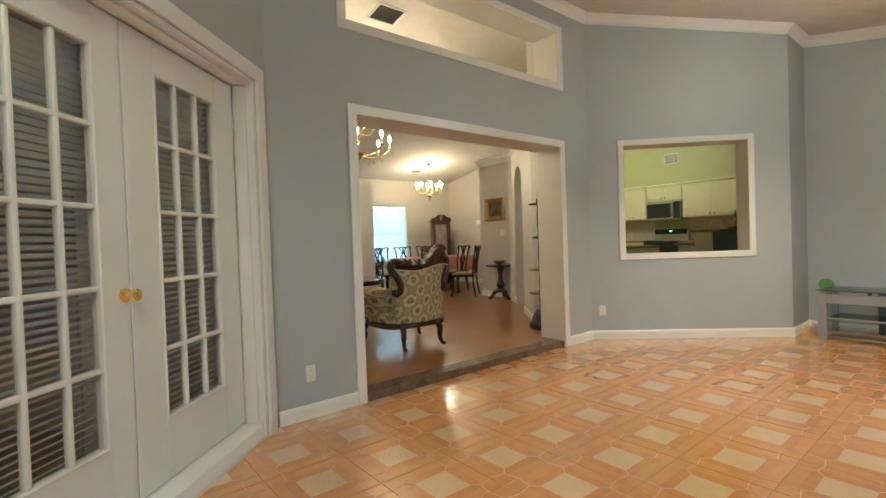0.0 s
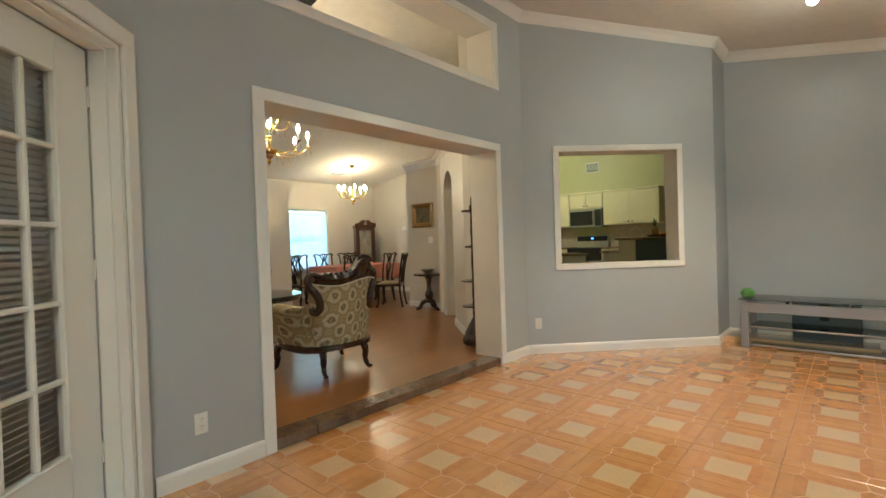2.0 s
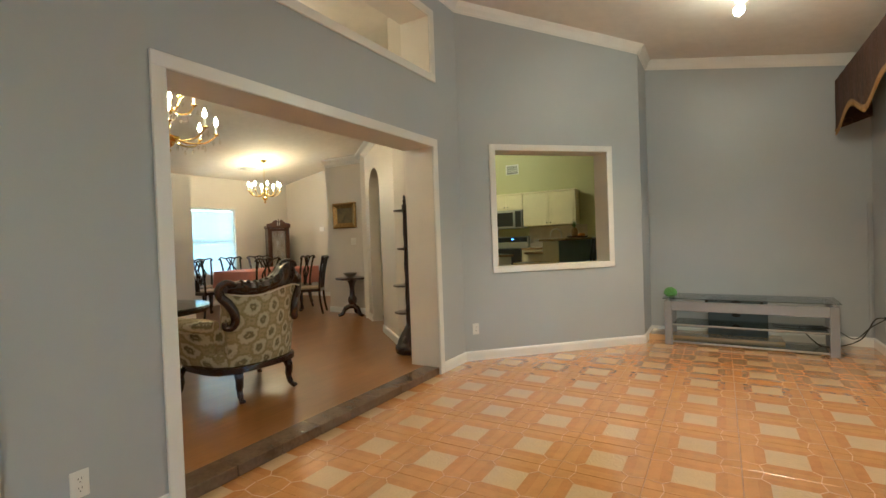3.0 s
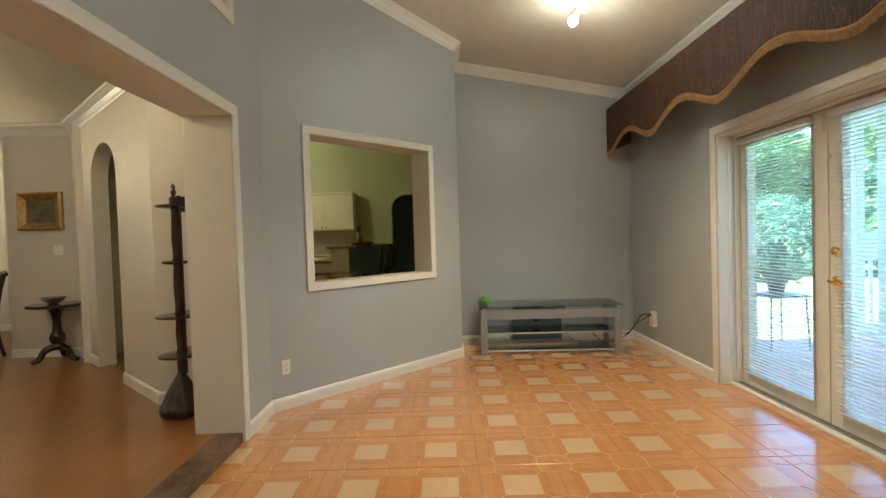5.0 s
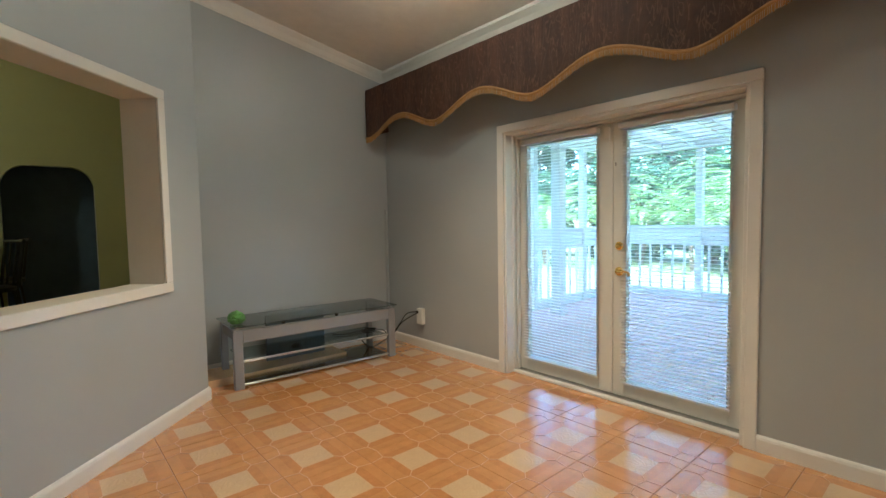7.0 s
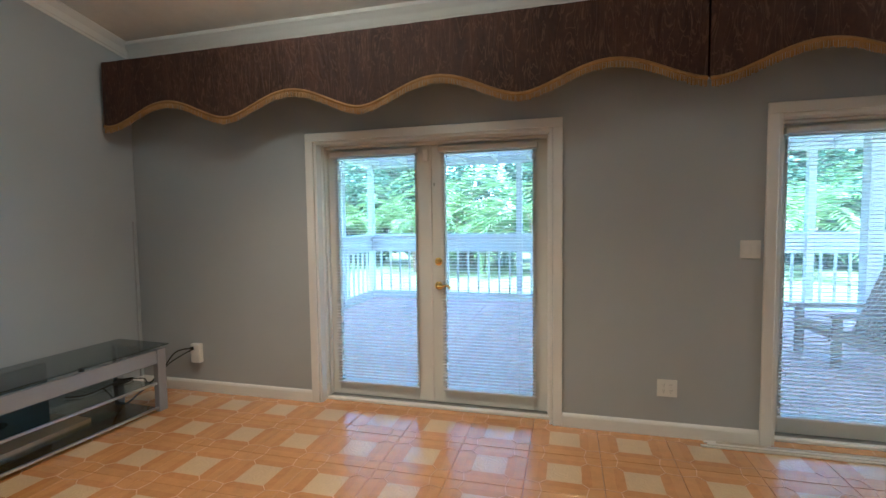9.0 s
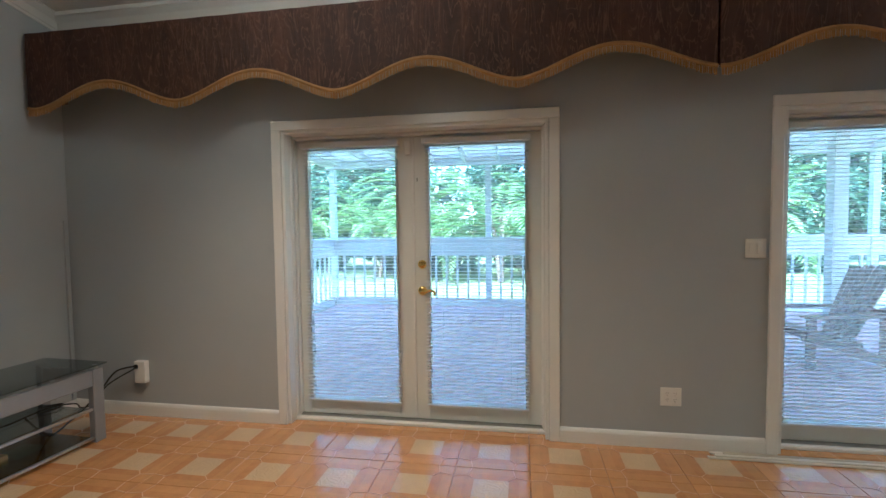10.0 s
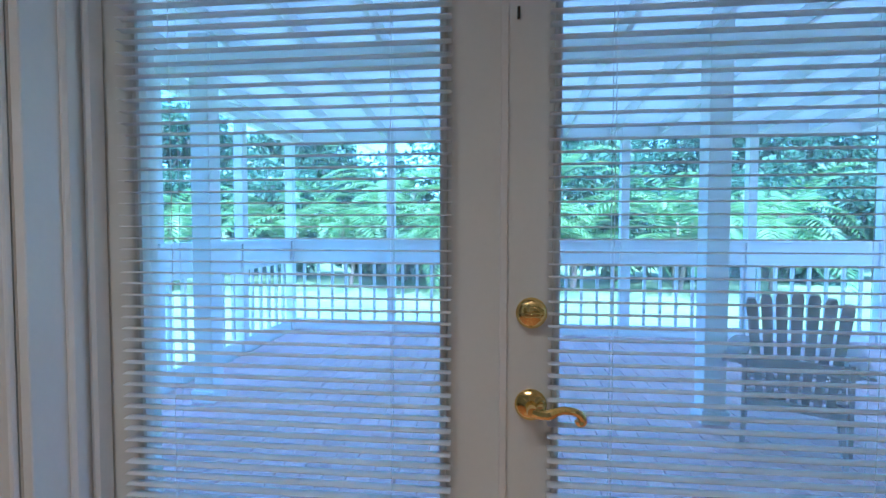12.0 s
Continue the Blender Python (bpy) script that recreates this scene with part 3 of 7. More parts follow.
def venetian_blind(m, half, z0, z1, pitch, label, group, tilt=0.03, wand=0.0, width=0.025, mat=None):
    """Headrail, slats, bottom rail and cords; local x along the slats, y towards the room."""
    b = thing("venetian_blind", m, label, "blind", group)
    bm = bmesh.new()
    box(bm, -half - 0.012, half + 0.012, -0.016, 0.042, z1 + 0.004, z1 + 0.044, 0.004)
    part("headrail", bm, BLIND, b)
    bm = bmesh.new()
    box(bm, -half, half, -0.011, 0.011, z0 - 0.014, z0, 0.003)
    part("bottom_rail", bm, BLIND, b)
    me = slat_mesh("slat", half, width, tilt, 0.0016, mat or BLIND)
    n = int((z1 - z0) / pitch)
    for k in range(1, n):
        share("slat", me, b, (0, 0, z0 + k * (z1 - z0) / n + random.uniform(-0.0006, 0.0006)))
    for x in (-half * 0.66, half * 0.66):
        bm = bmesh.new()
        for y in (-0.0125, 0.0125):
            tube(bm, [(x, y, z0), (x, y, z1)], 0.0007, 4)
        part("ladder_cord", bm, BLIND, b)
    if wand:
        bm = bmesh.new()
        tube(bm, [(-half * 0.86, 0.02, z1), (-half * 0.86, 0.024, z1 - wand)], 0.0035, 6)
        part("tilt_wand", bm, CRYSTAL, b)
        bm = bmesh.new()
        lathe(bm, [(0.002, 0.0), (0.008, -0.02), (0.009, -0.045), (0.003, -0.05)][::-1], 8, -half * 0.86, 0.024)
        ob = part("tassel", bm, BLACK, b, "small dark cord tassel")
        ob.location.z = z1 - wand
    return b


def rose_and_lever(parent, x, y, z, out):
    """A brass lever handle: stepped rose, neck and a curled lever pointing along -x."""
    bm = bmesh.new()
    mm = Matrix.Translation((x, y, z)) @ Matrix.Rotation(radians(-90 * out), 4, "X")
    v0 = len(bm.verts)
    lathe(bm, [(0.032, 0), (0.033, 0.004), (0.030, 0.009), (0.022, 0.013), (0.013, 0.018), (0.011, 0.045), (0.010, 0.05)], 24)
    tube(bm, spline([(0.0, 0, 0.045), (-0.028, 0.004, 0.047), (-0.058, -0.006, 0.046), (-0.086, -0.002, 0.045), (-0.098, 0.012, 0.044), (-0.092, 0.019, 0.044), (-0.087, 0.012, 0.044)], 5), [0.010] * 8 + [0.008] * 16 + [0.007] * 7, 8)
    bmesh.ops.transform(bm, matrix=mm, verts=bm.verts)
    bmesh.ops.recalc_face_normals(bm, faces=bm.faces)
    return part("lever_handle", bm, BRASS, parent, "polished brass lever handle", True)


def deadbolt(parent, x, y, z, out):
    bm = bmesh.new()
    lathe(bm, [(0.031, 0), (0.032, 0.004), (0.028, 0.012), (0.02, 0.016), (0.012, 0.018)], 24)
    box(bm, -0.017, 0.017, -0.005, 0.005, 0.017, 0.034, 0.003)
    bmesh.ops.transform(bm, matrix=Matrix.Translation((x, y, z)) @ Matrix.Rotation(radians(-90 * out), 4, "X"), verts=bm.verts)
    bmesh.ops.recalc_face_normals(bm, faces=bm.faces)
    return part("deadbolt", bm, BRASS, parent, "brass deadbolt turn", True)


def leaf(parent, name, u0, u1, z0, z1, gu0, gu1, gz0, gz1, y0, y1, cols=1, rows=1, mat=None, bar=0.022):
    """A glazed door leaf; local u along x, thickness y0..y1; with glazing bars where it has several panes."""
    mat = mat or DOORWHITE
    bm = bmesh.new()
    for a, b, c, d in ((u0, gu0, z0, z1), (gu1, u1, z0, z1), (gu0, gu1, z0, gz0), (gu0, gu1, gz1, z1)):
        box(bm, a, b, y0, y1, c, d, 0.0025)
    # moulded stop round the glass
    s = 0.014
    for a, b, c, d in ((gu0, gu0 + s, gz0, gz1), (gu1 - s, gu1, gz0, gz1), (gu0 + s, gu1 - s, gz0, gz0 + s), (gu0 + s, gu1 - s, gz1 - s, gz1)):
        box(bm, a, b, y0 - 0.006, y1 + 0.006, c, d, 0.004)
    door = part(name, bm, mat, parent)
    mid = (y0 + y1) / 2
    us = [gu0 + (gu1 - gu0) * k / cols for k in range(cols + 1)]
    zs = [gz0 + (gz1 - gz0) * k / rows for k in range(rows + 1)]
    for u in us[1:-1]:
        bm = bmesh.new()
        box(bm, u - bar / 2, u + bar / 2, mid - 0.016, mid + 0.016, gz0 + s, gz1 - s, 0.005)
        part("glazing_bar", bm, mat, door)
    for z in zs[1:-1]:
        bm = bmesh.new()
        box(bm, gu0 + s, gu1 - s, mid - 0.015, mid + 0.015, z - bar / 2, z + bar / 2, 0.005)
        part("glazing_bar", bm, mat, door)
    for i in range(cols):
        for j in range(rows):
            bm = bmesh.new()
            box(bm, us[i] + 0.002, us[i + 1] - 0.002, mid - 0.002, mid + 0.002, zs[j] + 0.002, zs[j + 1] - 0.002)
            ob = part("pane", bm, GLASS, door)
            ob.visible_shadow = False
    return door


def hinge(parent, x, y, z):
    bm = bmesh.new()
    tube(bm, [(x, y, z - 0.045), (x, y, z + 0.045)], 0.006, 8)
    box(bm, x, x + 0.02, y - 0.004, y - 0.001, z - 0.045, z + 0.045, 0.001)
    return part("hinge", bm, DOORWHITE, parent)


THRESHOLD = material("dull_aluminium", (0.30, 0.29, 0.27), 0.45, 0.5, vary=0.25, scale=12)


def patio_pair(name, x0, x1, label):
    """Two glazed leaves in a deep jamb between x0 and x1, looking out to -y."""
    d = thing(name, None, label, "door", kind="structure")
    mid, yi, yo = (x0 + x1) / 2 + 0.005, PATIO_Y - 0.18, PATIO_Y - 0.225
    bm = bmesh.new()
    for a, b in ((x0 + 0.0005, x0 + 0.022), (x1 - 0.022, x1 - 0.0005)):
        box(bm, a, b, PATIO_Y - 0.29, PATIO_Y - 0.003, 0.0, 2.104, 0.002)
    box(bm, x0 + 0.022, x1 - 0.022, PATIO_Y - 0.29, PATIO_Y - 0.003, 2.084, 2.1045, 0.002)
    part("jamb", bm, TRIM, d, "white painted door jamb")
    bm = bmesh.new()
    for a, b, w in ((x0 + 0.022, x0 + 0.040, 0.05), (x1 - 0.040, x1 - 0.022, 0.05)):
        box(bm, a, b, yi + 0.003, yi + w, 0.025, 2.084, 0.006)
        box(bm, a - 0.004 if a < mid else a + 0.004, b - 0.004 if a < mid else b + 0.004, yi + w + 0.02, yi + w + 0.05, 0.025, 2.084, 0.006)
    box(bm, x0 + 0.04, x1 - 0.04, yi + 0.003, yi + 0.05, 2.060, 2.084, 0.006)
    part("stop_moulding", bm, TRIM, d)
    bm = bmesh.new()
    prism(bm, [(0.064, 0.0), (0.100, 0.0), (0.100, 0.016), (0.094, 0.024), (0.070, 0.026), (0.064, 0.024)], (x0 + 0.023, yi + 0.003, 0.001), (x1 - 0.023, yi + 0.003, 0.001), (0, 1, 0))
    bmesh.ops.recalc_face_normals(bm, faces=bm.faces)
    part("sill", bm, TRIM, d, "thin white wooden floor strip")
    bm = bmesh.new()
    box(bm, x0 + 0.023, x1 - 0.023, PATIO_Y - 0.34, yi + 0.066, -0.02, 0.016, 0.003)
    part("metal_threshold", bm, THRESHOLD, d, "dull metal outer threshold")
    l = leaf(d, "leaf", mid + 0.002, x1 - 0.024, 0.02, 2.078, mid + 0.122, x1 - 0.104, 0.125, 2.0, yo, yi)
    r = leaf(d, "leaf", x0 + 0.024, mid - 0.002, 0.02, 2.078, x0 + 0.136, mid - 0.096, 0.125, 2.0, yo, yi)
    bm = bmesh.new()
    box(bm, mid - 0.004, mid + 0.012, yi + 0.0005, yi + 0.007, 0.03, 2.07, 0.002)
    part("astragal", bm, TRIM, l)
    bm = bmesh.new()
    box(bm, mid - 0.026, mid - 0.020, yi + 0.0005, yi + 0.003, 1.742, 1.768, 0.001)
    part("bolt_slot", bm, BLACK, r)
    bm = bmesh.new()
    box(bm, mid + 0.02, mid + 0.062, yi + 0.001, yi + 0.02, 1.93, 2.03, 0.004)
    part("catch", bm, WHITEPLASTIC, l)
    return d, mid, yi, (mid + 0.122, x1 - 0.104, x0 + 0.136, mid - 0.096), r


door_a, mid_a, leaf_y, g, right_leaf = patio_pair("door_1", 3.335, 5.185, "pair of white glazed patio doors with brass lever")
rose_and_lever(right_leaf, mid_a - 0.053, leaf_y, 0.96, 1)
deadbolt(right_leaf, mid_a - 0.053, leaf_y, 1.15, 1)
for a, b in (g[:2], g[2:]):
    venetian_blind(Matrix.Translation(((a + b) / 2, leaf_y + 0.024, 0)), (b - a) / 2 + 0.012, 0.14, 1.992, 0.0245, "white mini blind with open slats on a patio door", "patio door blinds", tilt=0.0, width=0.0255)
door_b, mid_b, _, g, _ = patio_pair("door_2", 0.12, 1.97, "pair of white glazed patio doors in shade")
for k, (a, b) in enumerate((g[:2], g[2:])):
    venetian_blind(Matrix.Translation(((a + b) / 2, leaf_y + 0.024, 0)), (b - a) / 2 + 0.012, 0.14, 1.992, 0.0245, "white mini blind with open slats on a patio door", "patio door blinds", tilt=0.0, width=0.0255, wand=0.95 if k == 0 else 0.0)

# inner French doors; local x runs along the angled wall, y into the wall
FD = Matrix.Translation((-1.6, 0.49, 0)) @ Matrix.Rotation(radians(45), 4, "Z")
fd = thing("door_3", FD, "pair of white fifteen-pane inner French doors, closed", "door", kind="structure")
bm = bmesh.new()
for a, b in ((1.9605, 1.985), (3.775, 3.7995)):
    box(bm, a, b, 0.002, 0.20, 0.0, 2.234, 0.002)
box(bm, 1.985, 3.775, 0.002, 0.20, 2.212, 2.2345, 0.002)
for a, b in ((1.985, 1.998), (3.762, 3.775)):
    box(bm, a, b, 0.045, 0.125, 0.09, 2.212, 0.004)
box(bm, 1.998, 3.762, 0.045, 0.125, 2.198, 2.212, 0.004)
part("jamb", bm, TRIM, fd, "white painted door jamb")
bm = bmesh.new()
prism(bm, [(0, -0.01), (0.145, -0.01), (0.145, 0.012), (0.13, 0.07), (0, 0.085)], (1.985, 0.15, 0.01), (3.775, 0.15, 0.01), (0, -1, 0))
bmesh.ops.recalc_face_normals(bm, faces=bm.faces)
part("sill", bm, TRIM, fd, "broad sloping white threshold")
for a, b, g0, g1 in ((1.999, 2.876, 2.24, 2.736), (2.884, 3.761, 3.072, 3.567)):
    lf = leaf(fd, "leaf", a, b, 0.1, 2.197, g0, g1, 0.39, 2.04, 0.13, 0.165, 3, 5)
    for z in (0.32, 1.18, 1.98):
        hinge(lf, b - 0.001 if a > 2.5 else a + 0.001, 0.127, z)
bm = bmesh.new()
for x in (2.85,):
    lathe(bm, [(0.031, 0), (0.031, 0.006), (0.014, 0.012), (0.012, 0.03), (0.024, 0.04), (0.029, 0.052), (0.026, 0.064), (0.012, 0.070)], 24)
bmesh.ops.transform(bm, matrix=Matrix.Translation((2.845, 0.13, 1.01)) @ Matrix.Rotation(radians(90), 4, "X"), verts=bm.verts)
bmesh.ops.recalc_face_normals(bm, faces=bm.faces)
part("door_knob", bm, BRASS, fd.children[2], "polished brass round door knob", True)
GREYBLIND = material("grey_vinyl_slat", (0.78, 0.77, 0.72), 0.5, vary=0.05, bump=0)
for a, b in ((2.24, 2.736), (3.072, 3.567)):
    bl = venetian_blind(FD @ Matrix.Translation(((a + b) / 2, 0.205, 0)), (b - a) / 2 + 0.02, 0.37, 2.045, 0.030, "dusty mini blind hanging behind French door glass", "french door blinds", tilt=-0.62, width=0.029)
# closed room behind the French doors
for nm, s, e in (("wall_study_far", (-3.6, 2.6), (-0.9, 5.3)), ("wall_study_side", (-0.95, 5.25), (0.95, 3.45)), ("wall_study_end", (-1.72, 0.62), (-3.6, 2.6))):
    wall(nm, s, e, 0.1, -0.1, 3.0, BLUE_PAINT if nm == "wall_study_far" else DINING_PAINT, (), None, "wall of the dark room behind the French doors")
flat("ceiling_study", [(-1.75, 0.5), (1.1, 3.4), (-0.9, 5.4), (-3.7, 2.6)], 2.72, 2.8, CEIL, "ceiling of the dark room behind the French doors", "ceiling")
flat("floor_study", [(-1.75, 0.5), (1.1, 3.4), (-0.9, 5.4), (-3.7, 2.6)], -0.16, 0.0, WOODFLOOR, "wooden floor of the dark room", "floor")

# dining room window
win = thing("window_1", None, "white double-hung window with a closed pale blind", "window", kind="structure")
bm = bmesh.new()
for a, b, c, d in ((5.7005, 5.75, 0.7405, 2.1295), (7.05, 7.0995, 0.7405, 2.1295), (5.75, 7.05, 0.7405, 0.79), (5.75, 7.05, 2.08, 2.1295), (5.75, 7.05, 1.41, 1.45)):
    box(bm, a, b, 10.27, 10.32, c, d, 0.004)
part("window_frame", bm, TRIM, win)
bm = bmesh.new()
box(bm, 5.64, 7.16, 10.14, 10.27, 0.715, 0.742, 0.006)
part("window_sill", bm, TRIM, win)
for c, d in ((0.79, 1.41), (1.45, 2.08)):
    bm = bmesh.new()
    box(bm, 5.75, 7.05, 10.29, 10.296, c, d)
    part("pane", bm, GLASS, win).visible_shadow = False
venetian_blind(Matrix.Translation((6.4, 10.235, 0)), 0.69, 0.76, 2.08, 0.034, "white closed blind glowing in the dining room window", "dining window blind", tilt=1.22, width=0.042, mat=SHADECLOTH)
# unseen overhang, added only to keep direct sun off the dining blind
bm = bmesh.new()
box(bm, 4.2, 8.6, 10.36, 11.5, 2.50, 2.58, 0.01)
tagged(part("eave", bm, EXTWHITE), "unseen white slab added to keep sun off the dining window", "roof", kind="structure")


# ---- outside: deck, yard and trees ----
DK = -0.10


def ground_sheet():
    bm = bmesh.new()
    rings = [(9.6, 3), (22, 3), (60, 3), (400, 3), (3000, 3)]
    n = 48
    c = bm.verts.new((4, -3, -0.55))
    prev = [bm.verts.new((4 + 6 * math.cos(2 * math.pi * k / n), -3 + 6 * math.sin(2 * math.pi * k / n), -0.55)) for k in range(n)]
    for k in range(n):
        bm.faces.new((c, prev[k], prev[(k + 1) % n]))
    for r, _ in rings:
        cur = []
        for k in range(n):
            x, y = 4 + r * math.cos(2 * math.pi * k / n), -3 + r * math.sin(2 * math.pi * k / n)
            cur.append(bm.verts.new((x, y, -0.55 + 0.08 * noise.noise((x * 0.15, y * 0.15, 0)))))
        for k in range(n):
            bm.faces.new((prev[k], cur[k], cur[(k + 1) % n], prev[(k + 1) % n]))
        prev = cur
    return tagged(part("ground", bm, LAWN), "sunlit patchy lawn behind the house", "lawn", kind="structure")


ground_sheet()

deck = thing("deck", None, "covered deck of weathered reddish boards", "deck", kind="structure")
bm = bmesh.new()
box(bm, -0.0695, 0.0695, -6.12, -0.74, DK - 0.03, DK, 0.004)
me = bpy.data.meshes.new("plank")
bm.to_mesh(me)
bm.free()
me.materials.append(DECKWOOD)
x = -3.9
while x < 7.12:
    share("plank", me, deck, (x, random.uniform(-0.004, 0.004), random.uniform(-0.001, 0.001)))
    x += 0.142
bm = bmesh.new()
for y in (-0.9, -2.2, -3.5, -4.8, -6.0):
    box(bm, -3.9, 7.15, y - 0.02, y + 0.02, -0.5, DK - 0.031)
part("joist", bm, GREYWOOD, deck)


def railing(name, p0, p1, z0, posts, label):
    """A painted deck railing: skirt board, square balusters, wide top boards and posts up to the beam."""
    r = thing(name, None, label, "railing", "deck railings")
    p0, p1 = Vector(p0), Vector(p1)
    d = (p1 - p0).normalized()
    s = Vector((-d.y, d.x))
    ang = math.atan2(d.y, d.x)
    L = (p1 - p0).length
    M = Matrix.Translation((p0.x, p0.y, 0)) @ Matrix.Rotation(ang, 4, "Z")
    for nm, a, b, c, e in (("bottom_rail", -0.02, 0.02, z0 - 0.14, z0 + 0.15), ("top_rail", -0.02, 0.02, 0.86, 0.98), ("fascia_board", -0.03, 0.02, 0.98, 1.17), ("cap_rail", -0.09, 0.09, 1.17, 1.205)):
        bm = bmesh.new()
        box(bm, 0, L, a, b, c, e, 0.004, m=M)
        part(nm, bm, EXTWHITE, r)
    bm = bmesh.new()
    box(bm, -0.018, 0.018, -0.018, 0.018, z0 + 0.15, 0.862, 0.003)
    me = bpy.data.meshes.new("baluster")
    bm.to_mesh(me)
    bm.free()
    me.materials.append(EXTWHITE)
    n = int(L / 0.205)
    for k in range(1, n):
        q = p0 + d * (L * k / n)
        share("baluster", me, r, (q.x, q.y, 0), ang)
    for u in posts:
        q = p0 + d * u
        bm = bmesh.new()
        box(bm, -0.055, 0.055, -0.055, 0.055, z0 + 0.001, 2.80, 0.005, m=Matrix.Translation((q.x, q.y, 0)) @ Matrix.Rotation(ang, 4, "Z"))
        part("post", bm, EXTWHITE, r)
    return r


railing("deck_railing", (7.18, -6.08), (-3.9, -6.08), DK, [0.0, 1.48, 3.06, 4.65, 6.24, 7.83, 9.4], "white painted deck railing with square balusters, far side")
railing("deck_railing", (7.18, -3.3), (7.18, -6.02), DK, [0.04, 1.45], "white painted deck railing with square balusters, short side")


def deck_post(x, y):
    p = thing("deck_post", Matrix.Translation((x, y, DK)), "thick white square post carrying the deck roof", "post", "deck posts")
    bm = bmesh.new()
    box(bm, -0.08, 0.08, -0.08, 0.08, 0.0, 3.0, 0.006)
    part("shaft", bm, EXTWHITE, p)
    bm = bmesh.new()
    box(bm, -0.10, 0.10, -0.10, 0.10, 0.0, 0.10, 0.006)
    part("plinth", bm, EXTWHITE, p)


for x, y in ((2.66, -3.25), (6.64, -3.25), (-0.22, -3.62)):
    deck_post(x, y)


def deck_roof_z(y):
    return 3.05 + (y + 0.7) * 0.06


roof = thing("deck_roof", None, "white deck roof sheets on painted rafters", "roof", kind="structure")
bm = bmesh.new()
slabv = [(-4.2, -0.69), (7.6, -0.69), (7.6, -6.5), (-4.2, -6.5)]
lo = [bm.verts.new((x, y, deck_roof_z(y))) for x, y in slabv]
hi = [bm.verts.new((x, y, deck_roof_z(y) + 0.06)) for x, y in slabv]
bm.faces.new(lo)
bm.faces.new(hi[::-1])
for k in range(4):
    bm.faces.new((lo[k], hi[k], hi[(k + 1) % 4], lo[(k + 1) % 4]))
bmesh.ops.recalc_face_normals(bm, faces=bm.faces)
part("roof_sheet", bm, ROOFSHEET, roof, "white roof sheets that let some daylight through")
bm = bmesh.new()
prism(bm, [(-0.022, -0.14), (0.022, -0.14), (0.022, -0.001), (-0.022, -0.001)], (0, -0.69, deck_roof_z(-0.69)), (0, -6.3, deck_roof_z(-6.3)), (1, 0, 0))
bmesh.ops.recalc_face_normals(bm, faces=bm.faces)
me = bpy.data.meshes.new("rafter")
bm.to_mesh(me)
bm.free()
me.materials.append(EXTWHITE)
x = -4.0
while x < 7.5:
    share("rafter", me, roof, (x, 0, 0))
    x += 0.61
for nm, y, z in (("beam", -6.08, 2.715), ("beam", -3.25, 2.755)):
    bm = bmesh.new()
    box(bm, -4.1, 7.3, y - 0.05, y + 0.05, z - 0.16, z, 0.005)
    part(nm, bm, EXTWHITE, roof)
bm = bmesh.new()
box(bm, 7.12, 7.24, -6.0, -0.7, 2.58, 2.72, 0.005)
part("side_beam", bm, EXTWHITE, roof)

# wing of the house beside the deck, clad in lapped boards
wing = thing("house_wing", None, "pale yellow lapped siding on the side wing of the house", "house", kind="structure")
bm = bmesh.new()
z = -0.5
while z < 2.95:
    prism(bm, [(0, 0), (0.022, 0), (0.006, 0.15), (0, 0.15)], (7.25, -0.70, z), (7.25, -2.1, z), (-1, 0, 0))
    z += 0.145
box(bm, 7.25, 7.5, -2.1, -0.70, -0.5, 3.05)
bmesh.ops.recalc_face_normals(bm, faces=bm.faces)
part("siding", bm, SIDING, wing)


# ---- living room things ----
def scallop(x):
    """The lower edge of the valance: drops at every 1.1 m, arches between."""
    k = (4.64 - x) / 1.11
    return 2.273 + 0.161 * (0.5 - 0.5 * math.cos(2 * math.pi * k)) ** 0.85


VELVET = material("brown_patterned_velvet", (0.024, 0.009, 0.005), 0.75, vary=0.5, scale=3.2, fine=30, bump=0.5, color2=(0.078, 0.032, 0.018))
vt = VELVET.node_tree
crease = vt.nodes.new("ShaderNodeMapping")
crease.inputs["Scale"].default_value = (3.2, 1.0, 0.7)
vt.links.new(vt.nodes["Texture Coordinate"].outputs["Object"], crease.inputs["Vector"])
vt.links.new(crease.outputs["Vector"], vt.nodes["Noise Texture"].inputs["Vector"])
swirl, band = vt.nodes.new("ShaderNodeTexNoise"), vt.nodes.new("ShaderNodeValToRGB")
swirl.inputs["Scale"].default_value, swirl.inputs["Detail"].default_value, swirl.inputs["Distortion"].default_value = 4.2, 1.5, 2.6
vt.links.new(crease.outputs["Vector"], swirl.inputs["Vector"])
vt.links.new(swirl.outputs["Fac"], band.inputs["Fac"])
band.color_ramp.elements[0].position, band.color_ramp.elements[0].color = 0.47, (0, 0, 0, 1)
band.color_ramp.elements[1].position, band.color_ramp.elements[1].color = 0.50, (1, 1, 1, 1)
fall = band.color_ramp.elements.new(0.53)
fall.color = (0, 0, 0, 1)
old_cloth = next(n for n in vt.nodes if n.bl_idname == "ShaderNodeMixRGB")
sheen_mix = vt.nodes.new("ShaderNodeMixRGB")
sheen_mix.inputs["Color2"].default_value = (0.14, 0.070, 0.045, 1)
vein = vt.nodes.new("ShaderNodeMath")
vein.operation, vein.inputs[1].default_value = "MULTIPLY", 0.75
vt.links.new(band.outputs["Color"], vein.inputs[0])
vt.links.new(vein.outputs[0], sheen_mix.inputs["Fac"])
vt.links.new(old_cloth.outputs["Color"], sheen_mix.inputs["Color1"])
vt.links.new(sheen_mix.outputs["Color"], vt.nodes["Principled BSDF"].inputs["Base Color"])
ridge = vt.nodes.new("ShaderNodeBump")
